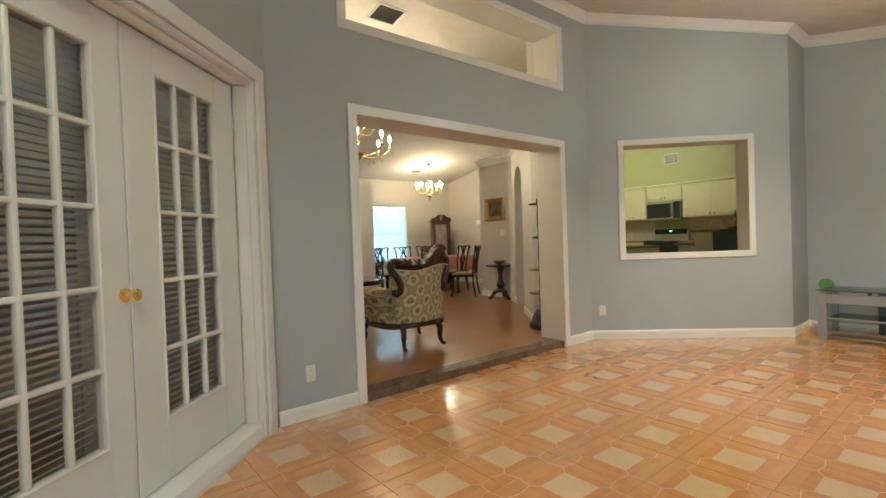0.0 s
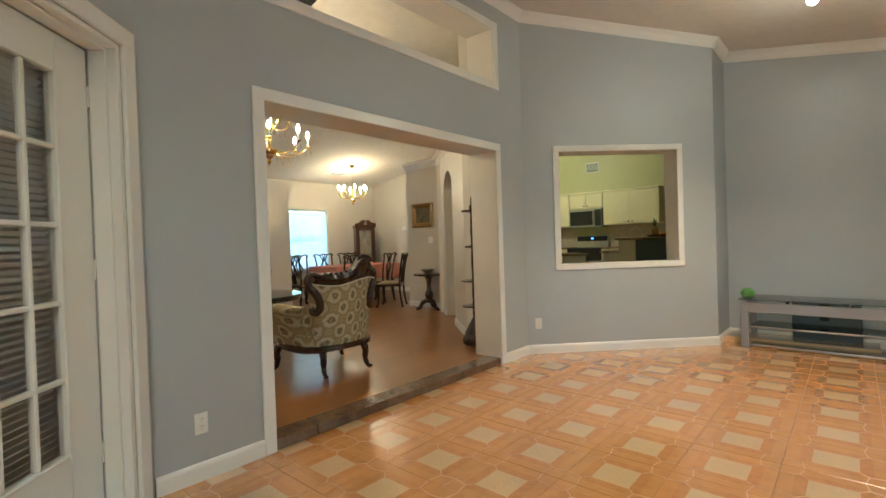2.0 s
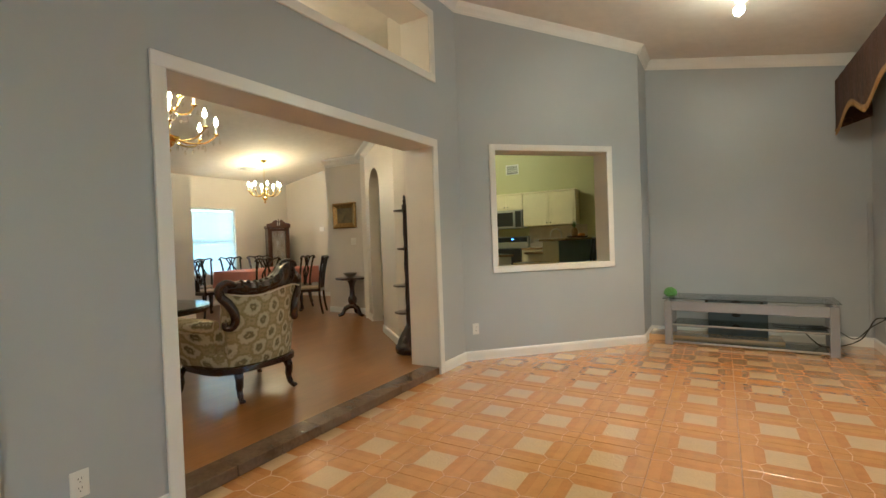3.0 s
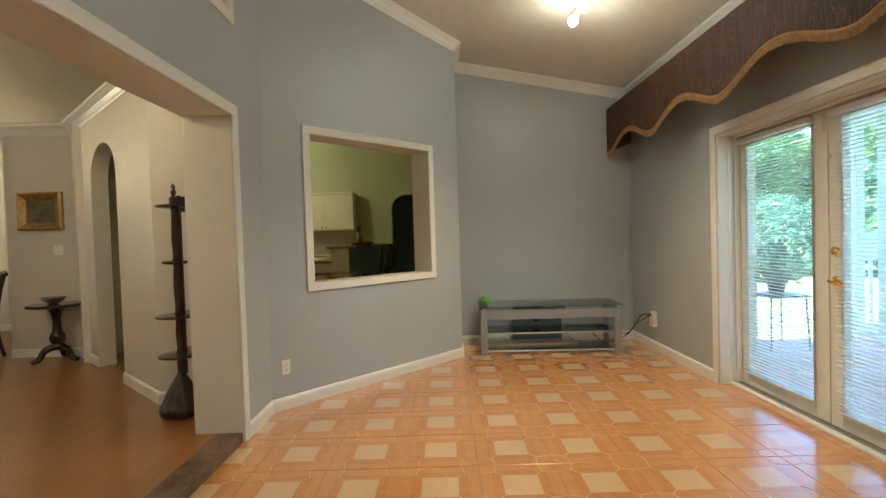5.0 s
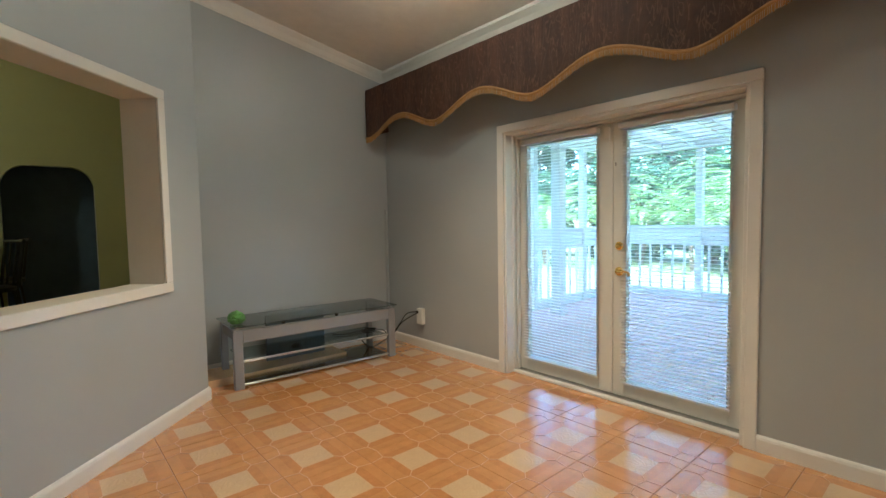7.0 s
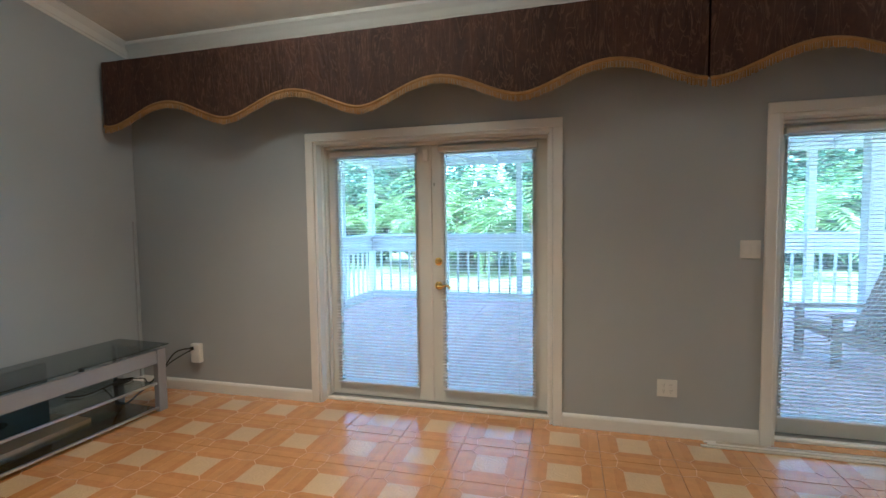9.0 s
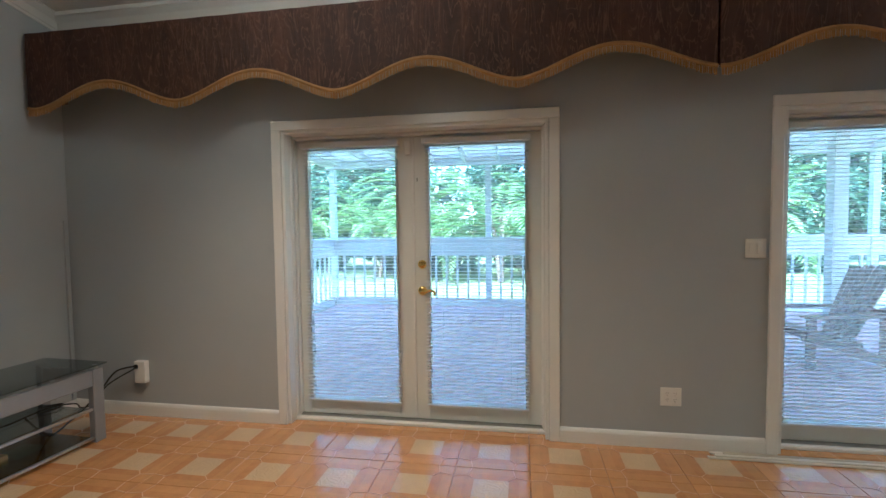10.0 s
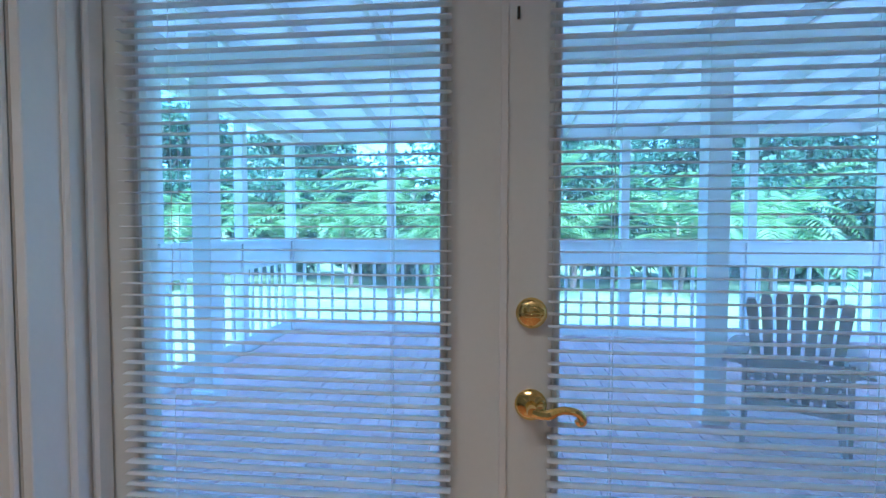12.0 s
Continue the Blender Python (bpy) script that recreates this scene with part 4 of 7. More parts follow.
ridge.inputs["Strength"].default_value, ridge.inputs["Distance"].default_value = 0.7, 0.012
vt.links.new(swirl.outputs["Fac"], ridge.inputs["Height"])
vt.links.new(vt.nodes["Bump"].outputs["Normal"], ridge.inputs["Normal"])
vt.links.new(ridge.outputs["Normal"], vt.nodes["Principled BSDF"].inputs["Normal"])
FRINGE = material("gold_fringe", (0.34, 0.19, 0.06), 0.7, vary=0.25, scale=12, fine=200, bump=0.6)


def valance(x0, x1, label):
    """A boxed pelmet: cloth front with a scalloped edge, returns, a top board and a fringe of threads."""
    v = thing("valance", None, label, "valance", "window valances")
    yf, top = -0.105, 2.80
    n = max(8, int(abs(x1 - x0) / 0.035))
    xs = [x0 + (x1 - x0) * k / n for k in range(n + 1)]
    bm = bmesh.new()
    rows = 7
    grid = []
    for x in xs:
        lo = scallop(x)
        col = []
        for j in range(rows + 1):
            z = lo + (top - lo) * j / rows
            ripple = 0.006 * noise.noise((x * 9, z * 4, 3)) + 0.004 * math.sin(x * 23 + 2 * noise.noise((x * 2, z, 7)))
            col.append((x, yf + ripple * (1 - 0.5 * j / rows), z))
        grid.append(col)
    front = [[bm.verts.new(p) for p in c] for c in grid]
    backv = [[bm.verts.new((p[0], p[1] - 0.012, p[2])) for p in c] for c in grid]
    for i in range(n):
        for j in range(rows):
            bm.faces.new((front[i][j], front[i + 1][j], front[i + 1][j + 1], front[i][j + 1]))
            bm.faces.new((backv[i][j], backv[i][j + 1], backv[i + 1][j + 1], backv[i + 1][j]))
        bm.faces.new((front[i][0], backv[i][0], backv[i + 1][0], front[i + 1][0]))
        bm.faces.new((front[i][rows], front[i + 1][rows], backv[i + 1][rows], backv[i][rows]))
    bmesh.ops.recalc_face_normals(bm, faces=bm.faces)
    part("cloth", bm, VELVET, v, smooth=True)
    for x in (x0, x1):
        bm = bmesh.new()
        s = 0.012 if x == min(x0, x1) else -0.012
        slab(bm, [(PATIO_Y + 0.002, scallop(x) + 0.10), (yf - 0.014, scallop(x) + 0.01), (yf - 0.014, top - 0.002), (PATIO_Y + 0.002, top - 0.002)], s,
             Matrix.Translation((x, 0, 0)) @ Matrix(((0, 1, 0, 0), (1, 0, 0, 0), (0, 0, 1, 0), (0, 0, 0, 1))))
        bmesh.ops.recalc_face_normals(bm, faces=bm.faces)
        part("return", bm, VELVET, v)
    bm = bmesh.new()
    box(bm, min(x0, x1) + 0.013, max(x0, x1) - 0.013, PATIO_Y + 0.002, yf - 0.014, top - 0.02, top - 0.003)
    part("top_board", bm, GREYWOOD, v)
    bm = bmesh.new()
    ring = [(0.004, -0.012), (0.009, 0.0), (0.004, 0.012), (-0.003, 0.0)]
    loft(bm, [[(x, yf + a + 0.004, scallop(x) + b) for a, b in ring] for x in xs])
    random.seed(5)
    x = min(x0, x1) + 0.006
    while x < max(x0, x1) - 0.006:
        z, l = scallop(x), 0.048 + random.uniform(-0.006, 0.006)
        dx, dy = random.uniform(-0.003, 0.003), random.uniform(-0.003, 0.003)
        w = 0.0026
        a = [bm.verts.new(p) for p in ((x - w, yf + 0.006, z), (x + w, yf + 0.006, z), (x + w + dx, yf + 0.006 + dy, z - l), (x - w + dx, yf + 0.006 + dy, z - l))]
        b = [bm.verts.new((p.co.x, p.co.y - 0.003, p.co.z)) for p in a]
        bm.faces.new(a)
        bm.faces.new(b[::-1])
        for k in range(4):
            bm.faces.new((a[k], b[k], b[(k + 1) % 4], a[(k + 1) % 4]))
        x += 0.0075
    bmesh.ops.recalc_face_normals(bm, faces=bm.faces)
    part("fringe", bm, FRINGE, v, "gold bullion fringe")
    return v


valance(6.93, 2.452, "long brown velvet valance with a scalloped gold-fringed edge")
valance(2.438, -1.55, "second brown velvet valance with a scalloped gold-fringed edge")


def media_stand(m):
    t = thing("media_stand", m, "low grey media stand with smoked glass shelves", "tv stand")
    L, D = 1.54, 0.50
    for x in (0.0, L - 0.075):
        bm = bmesh.new()
        box(bm, x, x + 0.075, 0.0, 0.05, 0.0, 0.495, 0.004)
        part("leg", bm, STEELGREY, t)
        bm = bmesh.new()
        box(bm, x + 0.01, x + 0.065, D - 0.05, D, 0.0, 0.495, 0.004)
        part("leg", bm, STEELGREY, t)
        bm = bmesh.new()
        box(bm, x + 0.02, x + 0.05, 0.05, D - 0.05, 0.40, 0.48, 0.003)
        part("side_rail", bm, STEELGREY, t)
    bm = bmesh.new()
    box(bm, 0.075, L - 0.075, 0.004, 0.034, 0.385, 0.492, 0.004)
    part("front_rail", bm, STEELGREY, t)
    for z, d0 in ((0.03, 0.03), (0.225, 0.03)):
        bm = bmesh.new()
        box(bm, 0.08, L - 0.08, d0, D - 0.03, z, z + 0.008, 0.002)
        part("glass_shelf", bm, SMOKED, t, "smoked glass shelf")
        bm = bmesh.new()
        box(bm, 0.076, L - 0.076, d0 - 0.02, d0, z - 0.006, z + 0.01, 0.002)
        part("shelf_edge", bm, CHROME, t)
    bm = bmesh.new()
    box(bm, -0.015, L + 0.015, -0.02, D + 0.02, 0.518, 0.528, 0.003)
    part("glass_top", bm, SMOKED, t, "smoked glass top")
    for x in (0.035, L - 0.035, 0.42, 0.92):
        bm = bmesh.new()
        lathe(bm, [(0.016, 0.492), (0.016, 0.518)], 10, x, 0.03)
        part("spacer", bm, CHROME if x in (0.035, L - 0.035) else BLACK, t)
    bm = bmesh.new()
    box(bm, 0.40, 0.98, D - 0.04, D - 0.015, 0.03, 0.50, 0.006)
    part("back_panel", bm, MATS["slate_panel"], t, "dark slate-grey back panel with cable holes")
    for z in (0.19, 0.33, 0.475):
        bm = bmesh.new()
        lathe(bm, [(0.045, 0.0), (0.045, 0.004)], 16, 0, 0, 0.55)
        bmesh.ops.transform(bm, matrix=Matrix.Translation((0.68, D - 0.0405, z - 0.03)) @ Matrix.Rotation(radians(90), 4, "X"), verts=bm.verts)
        part("cable_hole", bm, BLACK, t)
    return t


material("slate_panel", (0.085, 0.11, 0.125), 0.3, vary=0.12, scale=5, bump=0.03)
# local x along the stand towards -y, local y towards the wall
TV = Matrix.Translation((6.395, 1.532, 0)) @ Matrix.Rotation(radians(-92.8), 4, "Z")
media_stand(TV)

PETAL = material("lime_green_plastic", (0.13, 0.31, 0.07), 0.35, vary=0.3, scale=20, fine=60, bump=0.2)
bm = bmesh.new()
random.seed(9)
for k in range(70):
    a, e = random.uniform(0, 2 * math.pi), math.acos(random.uniform(-0.35, 1))
    r = 0.052
    c = Vector((r * math.sin(e) * math.cos(a), r * math.sin(e) * math.sin(a), 0.05 + r * 0.92 * math.cos(e)))
    bmesh.ops.create_icosphere(bm, subdivisions=1, radius=random.uniform(0.011, 0.016), matrix=Matrix.Translation(c))
lathe(bm, [(0.02, 0), (0.045, 0.01), (0.054, 0.05), (0.045, 0.09), (0.015, 0.104)], 14)
ball = part("topiary_ball", bm, PETAL, smooth=True)
ball.matrix_world = TV @ Matrix.Translation((0.055, 0.10, 0.5285)) @ Matrix.Diagonal((1.12, 1.12, 1.05, 1.0))
tagged(ball, "small lime green leafy ball on the glass top", "ornament")


def cable(pts, r, label):
    bm = bmesh.new()
    tube(bm, spline(pts, 7), r, 7)
    return tagged(part("cable", bm, BLACK, smooth=True), label, "cable", "loose cables")


cable([(6.388, PATIO_Y + 0.055, 0.395), (6.52, -0.30, 0.36), (6.62, -0.26, 0.22), (6.70, -0.22, 0.12), (6.72, -0.10, 0.05), (6.66, 0.10, 0.045), (6.62, 0.28, 0.242)], 0.006, "black power cord looping from the wall to the stand")
cable([(6.378, PATIO_Y + 0.055, 0.385), (6.56, -0.27, 0.27), (6.60, -0.19, 0.16), (6.66, -0.14, 0.14), (6.58, -0.02, 0.22), (6.62, 0.14, 0.244), (6.60, 0.42, 0.244), (6.70, 0.5, 0.244)], 0.005, "black power cord trailing over the glass shelf")
cable([(6.60, 0.22, 0.242), (6.56, 0.12, 0.244), (6.60, 0.05, 0.244), (6.66, 0.12, 0.244), (6.62, 0.2, 0.246)], 0.006, "coiled black cord on the glass shelf")


def wall_plate(name, m, w, h, label, category, holes=2, switches=0, depth=0.006, gang=1):
    """A cover plate in local x, z with y out of the wall."""
    t = thing(name, m, label, category, "wall plates")
    bm = bmesh.new()
    box(bm, -w / 2, w / 2, 0.0005, depth, -h / 2, h / 2, 0.003)
    part("plate", bm, WHITEPLASTIC, t)
    for gx in [(k - (gang - 1) / 2) * 0.046 for k in range(gang)]:
        for k in range(holes):
            z = (k - (holes - 1) / 2) * 0.039
            bm = bmesh.new()
            lathe(bm, [(0.0165, 0.0), (0.0165, 0.0025)], 16)
            bmesh.ops.transform(bm, matrix=Matrix.Translation((gx, depth, z)) @ Matrix.Rotation(radians(-90), 4, "X"), verts=bm.verts)
            bmesh.ops.recalc_face_normals(bm, faces=bm.faces)
            face = part("socket_face", bm, WHITEPLASTIC, t)
            bm = bmesh.new()
            for x, hh in ((-0.006, 0.009), (0.006, 0.007)):
                box(bm, gx + x - 0.0012, gx + x + 0.0012, depth + 0.0024, depth + 0.0032, z + 0.001, z + 0.001 + hh)
            box(bm, gx - 0.002, gx + 0.002, depth + 0.0024, depth + 0.0032, z - 0.011, z - 0.007)
            part("slot", bm, BLACK, face)
        for k in range(switches):
            bm = bmesh.new()
            box(bm, gx - 0.016, gx + 0.016, depth, depth + 0.004, -0.033, 0.033, 0.002)
            part("rocker", bm, WHITEPLASTIC, t)
    return t


wall_plate("outlet", Matrix.Translation((1.42, NORTH_Y, 0.31)) @ Matrix.Rotation(math.pi, 4, "Z"), 0.07, 0.115, "white double power outlet low on the wall", "outlet")
wall_plate("outlet", Matrix.Translation((4.91, 3.19, 0.33)) @ Matrix.Rotation(radians(135), 4, "Z"), 0.07, 0.115, "white double power outlet low on the angled wall", "outlet")
wall_plate("outlet", Matrix.Translation((2.585, PATIO_Y, 0.33)), 0.125, 0.118, "white double-gang outlet between the patio doors", "outlet", 2, gang=2)
wall_plate("light_switch", Matrix.Translation((2.115, PATIO_Y, 1.265)), 0.116, 0.116, "white double light switch beside a patio door", "light switch", 0, 1, gang=2)
bx = thing("power_adapter", Matrix.Translation((6.36, PATIO_Y, 0.262)), "white plug-in surge protector on the wall", "adapter")
bm = bmesh.new()
box(bm, -0.046, 0.046, 0.001, 0.05, 0.0, 0.168, 0.009, seg=2)
part("housing", bm, WHITEPLASTIC, bx)
bm = bmesh.new()
box(bm, 0.008, 0.036, 0.049, 0.062, 0.115, 0.145, 0.003)
part("plug", bm, BLACK, bx)
bm = bmesh.new()
box(bm, TV_X - 0.02, TV_X - 0.001, PATIO_Y + 0.02, PATIO_Y + 0.045, 0.1, 1.5, 0.003)
tagged(part("cable_cover", bm, PAINT), "narrow painted cable cover in the corner", "cable cover")

# loose trim strips lying under the second patio door
STRIP = material("aged_strip_paint", (0.46, 0.40, 0.31), 0.55, vary=0.15, scale=5, fine=60, bump=0.1)
random.seed(3)
for k, (x0, x1, y, z) in enumerate(((2.37, 0.2, -0.345, 0.0), (2.33, 0.1, -0.318, 0.0), (2.40, 0.35, -0.288, 0.0), (2.30, 0.2, -0.33, 0.0105), (2.36, 0.3, -0.30, 0.0105))):
    bm = bmesh.new()
    box(bm, 0, x0 - x1, -0.013, 0.013, 0, 0.010, 0.002)
    st = part("trim_strip", bm, STRIP if k % 2 else REVEAL)
    st.matrix_world = Matrix.Translation((x1, y, z + 0.0005)) @ Matrix.Rotation(radians(random.uniform(-0.25, 0.25)), 4, "Z")
    tagged(st, "loose painted wooden trim strip lying on the floor", "trim strip", "loose trim strips")


def track_light(m, heads, label, power, glow, color, cone):
    t = thing("track_light", m, label, "track light", "track lights")
    bm = bmesh.new()
    box(bm, -0.62, 0.62, -0.017, 0.017, -0.022, 0.0, 0.003)
    part("track", bm, WHITEPLASTIC, t)
    for x, yaw, pitch in heads:
        bm = bmesh.new()
        tube(bm, [(x, 0, -0.02), (x, 0, -0.085)], 0.006, 8)
        part("stem", bm, WHITEPLASTIC, t)
        q = Matrix.Translation((x, 0, -0.085)) @ Matrix.Rotation(radians(yaw), 4, "Z") @ Matrix.Rotation(radians(pitch), 4, "X")
        bm = bmesh.new()
        lathe(bm, [(0.014, 0.0), (0.022, -0.01), (0.026, -0.05), (0.030, -0.075), (0.028, -0.075), (0.024, -0.05), (0.018, -0.02)], 16)
        bmesh.ops.transform(bm, matrix=q, verts=bm.verts)
        part("head", bm, WHITEPLASTIC, t, smooth=True)
        bm = bmesh.new()
        lathe(bm, [(0.006, -0.146), (0.026, -0.138), (0.040, -0.112), (0.036, -0.085), (0.020, -0.062), (0.012, -0.055)], 14)
        bmesh.ops.transform(bm, matrix=q, verts=bm.verts)
        bmesh.ops.recalc_face_normals(bm, faces=bm.faces)
        part("bulb", bm, BULB, t, "lit reflector bulb", True)
        p = m @ q @ Vector((0, 0, -0.185))
        lamp("track_lamp", "SPOT", look(p, p + Vector((0, 0.1, -1))), power, color, size=0.035, cone=radians(cone))
        lamp("bulb_glow", "POINT", Matrix.Translation(p), glow, color, size=0.03)
    return t


slope = math.atan(0.19)
track_light(Matrix.Translation((4.63, 0.73, living_ceiling(0, 0.73) - 0.002)) @ Matrix.Rotation(slope, 4, "X"), [(-0.5, -30, 25), (0.24, -20, 14), (0.5, 20, 18)], "white ceiling track light with lit bulbs", 6.2, 0.22, LIVING_WARM, 118)
# unseen second track, added as fill light for the walls at the west end
track_light(Matrix.Translation((-0.7, 0.3, living_ceiling(0, 0.3) - 0.002)) @ Matrix.Rotation(slope, 4, "X"), [(-0.5, -30, 25), (0.5, 60, 30)], "white ceiling track light with lit bulbs", 6.0, 0.3, LIVING_FILL, 165)


# ---- dining room things ----
def woven_damask():
    """Upholstery: rows of gold-green ovals with darker rings on a pale ground, over a fine weave."""
    m = bpy.data.materials.new("gold_green_damask")
    m.use_nodes = True
    nt = m.node_tree
    b = nt.nodes["Principled BSDF"]
    tc, sep = nt.nodes.new("ShaderNodeTexCoord"), nt.nodes.new("ShaderNodeSeparateXYZ")
    warp = nt.nodes.new("ShaderNodeTexNoise")
    warp.inputs["Scale"].default_value = 26
    mixv = nt.nodes.new("ShaderNodeMixRGB")
    mixv.blend_type, mixv.inputs["Fac"].default_value = "ADD", 0.035
    nt.links.new(tc.outputs["Object"], mixv.inputs["Color1"])
    nt.links.new(tc.outputs["Object"], warp.inputs["Vector"])
    nt.links.new(warp.outputs["Color"], mixv.inputs["Color2"])
    nt.links.new(mixv.outputs["Color"], sep.inputs[0])

    def op(kind, a, c=None, c2=None):
        n = nt.nodes.new("ShaderNodeMath")
        n.operation = kind
        for k, v in enumerate((a, c, c2)):
            if v is None:
                continue
            if isinstance(v, (int, float)):
                n.inputs[k].default_value = v
            else:
                nt.links.new(v, n.inputs[k])
        return n.outputs[0]

    across = op("ADD", sep.outputs[0], op("MULTIPLY", sep.outputs[1], 0.8))
    u, w = op("DIVIDE", across, 0.17), op("DIVIDE", sep.outputs[2], 0.215)

    def rosette(shift):
        du = op("ABSOLUTE", op("SUBTRACT", op("FRACT", op("ADD", u, 8.0 + shift)), 0.5))
        dw = op("ABSOLUTE", op("SUBTRACT", op("FRACT", op("ADD", w, 8.0 + shift)), 0.5))
        return op("SQRT", op("ADD", op("POWER", du, 2.0), op("POWER", dw, 2.0)))

    field = op("MULTIPLY", op("MINIMUM", rosette(0.0), rosette(0.5)), 2.0)
    ramp = nt.nodes.new("ShaderNodeValToRGB")
    cr = ramp.color_ramp
    cr.interpolation = "B_SPLINE"
    stops = [(0.0, (0.44, 0.37, 0.22)), (0.10, (0.13, 0.105, 0.05)), (0.26, (0.17, 0.14, 0.07)), (0.34, (0.50, 0.44, 0.28)), (0.54, (0.53, 0.46, 0.30)), (0.62, (0.24, 0.19, 0.085)), (0.74, (0.30, 0.24, 0.11)), (0.86, (0.42, 0.35, 0.20)), (1.0, (0.22, 0.18, 0.08))]
    cr.elements[0].position, cr.elements[0].color = stops[0][0], (*stops[0][1], 1)
    cr.elements[1].position, cr.elements[1].color = 1.0, (*stops[-1][1], 1)
    for p, c in stops[1:-1]:
        e = cr.elements.new(p)
        e.color = (*c, 1)
    petal = nt.nodes.new("ShaderNodeTexNoise")
    petal.inputs["Scale"].default_value, petal.inputs["Detail"].default_value = 48, 2
    nt.links.new(tc.outputs["Object"], petal.inputs["Vector"])
    nt.links.new(op("ADD", field, op("MULTIPLY_ADD", petal.outputs["Fac"], 0.36, -0.18)), ramp.inputs[0])
    nt.links.new(ramp.outputs["Color"], b.inputs["Base Color"])
    b.inputs["Roughness"].default_value = 0.85
    w = nt.nodes.new("ShaderNodeTexNoise")
    w.inputs["Scale"].default_value = 350
    nt.links.new(tc.outputs["Object"], w.inputs["Vector"])
    bp = nt.nodes.new("ShaderNodeBump")
    bp.inputs["Strength"].default_value, bp.inputs["Distance"].default_value = 0.4, 0.002
    nt.links.new(w.outputs["Fac"], bp.inputs["Height"])
    nt.links.new(bp.outputs["Normal"], b.inputs["Normal"])
    return m


DAMASK = woven_damask()
PIPING = material("pale_cord", (0.62, 0.56, 0.44), 0.8, vary=0.1)


def cabriole(bm, x, y, h, dx, dy, r=0.03):
    """A bowed leg from (x, y, h) to the floor, kicking out by (dx, dy) at the foot."""
    tube(bm, spline([(x, y, h), (x + dx * 0.35, y + dy * 0.35, h * 0.72), (x + dx * 0.25, y + dy * 0.25, h * 0.4), (x + dx * 0.55, y + dy * 0.55, h * 0.14), (x + dx, y + dy, 0.012), (x + dx * 1.15, y + dy * 1.15, 0.0)], 4), [r * 1.25] * 4 + [r * 1.1] * 4 + [r * 0.85] * 4 + [r * 0.7] * 4 + [r * 0.85] * 5, 8)


def armchair(m):
    t = thing("armchair", m, "Victorian armchair with carved dark frame and gold-green damask", "armchair")
    # barrel back: plan curve bows away from the sitter
    def plan(s):
        return -0.30 + 0.10 * abs(s / 0.38) ** 2.2
    top = spline([(-0.32, 0, 0.925), (-0.24, 0, 0.955), (-0.13, 0, 0.945), (-0.03, 0, 0.955), (0.05, 0, 0.985), (0.10, 0, 1.045), (0.17, 0, 1.085), (0.235, 0, 1.075), (0.275, 0, 1.01), (0.325, 0, 0.985), (0.345, 0, 0.90)], 6)
    low = spline([(-0.32, 0, 0.875), (-0.22, 0, 0.855), (-0.08, 0, 0.85), (0.10, 0, 0.885), (0.24, 0, 0.90), (0.345, 0, 0.88)], 6)

    def edge(x, line):
        return min(line, key=lambda p: abs(p.x - x)).z

    def back_y(x, z):
        return plan(x) - 0.10 * max(0.0, (z - 0.27) / 0.75) ** 1.3

    bm = bmesh.new()
    n, rows = 26, 12
    front, back = [], []
    for i in range(n + 1):
        s = -0.31 + 0.66 * i / n
        zt = edge(s, low) + 0.012
        cf, cb = [], []
        for j in range(rows + 1):
            z = 0.27 + (zt - 0.27) * j / rows
            lean = -0.10 * max(0.0, (z - 0.27) / 0.75) ** 1.3
            puff = 0.03 * abs(math.sin(math.pi * i / n)) ** 0.5 * abs(math.sin(math.pi * j / rows)) ** 0.5
            cb.append(bm.verts.new((s * (1 - 0.10 * (1 - j / rows)), plan(s) + lean - 0.045 - puff, z)))
            cf.append(bm.verts.new((s * (1 - 0.10 * (1 - j / rows)), plan(s) + lean + 0.05 + puff, z)))
        front.append(cf)
        back.append(cb)
    for i in range(n):
        for j in range(rows):
            bm.faces.new((front[i][j], front[i][j + 1], front[i + 1][j + 1], front[i + 1][j]))
            bm.faces.new((back[i][j], back[i + 1][j], back[i + 1][j + 1], back[i][j + 1]))
        bm.faces.new((front[i][0], front[i + 1][0], back[i + 1][0], back[i][0]))
        bm.faces.new((front[i][rows], back[i][rows], back[i + 1][rows], front[i + 1][rows]))
    for i in (0, n):
        for j in range(rows):
            bm.faces.new((front[i][j], back[i][j], back[i][j + 1], front[i][j + 1]))
    bmesh.ops.recalc_face_normals(bm, faces=bm.faces)
    part("backrest", bm, DAMASK, t, smooth=True)
    # carved crest board, side scrolls and piping
    bm = bmesh.new()
    rings = []
    for i in range(41):
        x = -0.32 + 0.665 * i / 40
        zl, zh = edge(x, low) - 0.012, max(edge(x, top), edge(x, low) + 0.02)
        zm = (zl + zh) / 2
        bulge = 0.012 * abs(math.sin(math.pi * 6 * i / 40))
        rings.append([(x, back_y(x, zl) - 0.060, zl), (x, back_y(x, zm) - 0.082 - bulge, zm), (x, back_y(x, zh) - 0.070, zh - 0.014), (x, back_y(x, zh) - 0.035, zh),
                      (x, back_y(x, zh) + 0.02, zh - 0.008), (x, back_y(x, zm) + 0.055, zm), (x, back_y(x, zl) + 0.05, zl)])
    loft(bm, rings)
    for sx, spread in ((-1, 1.0), (1, 0.6)):
        q = [(0.275, 0.925), (0.335, 0.945), (0.375, 0.905), (0.365, 0.845), (0.315, 0.785), (0.275, 0.715), (0.262, 0.645), (0.285, 0.600), (0.325, 0.605), (0.33, 0.645)]
        path = spline([(sx * (0.30 + (x - 0.30) * spread), back_y(x, z) - 0.075, z) for x, z in q], 6)
        tube(bm, path, [0.020 + 0.016 * math.sin(math.pi * k / (len(path) - 1)) for k in range(len(path))], 10)
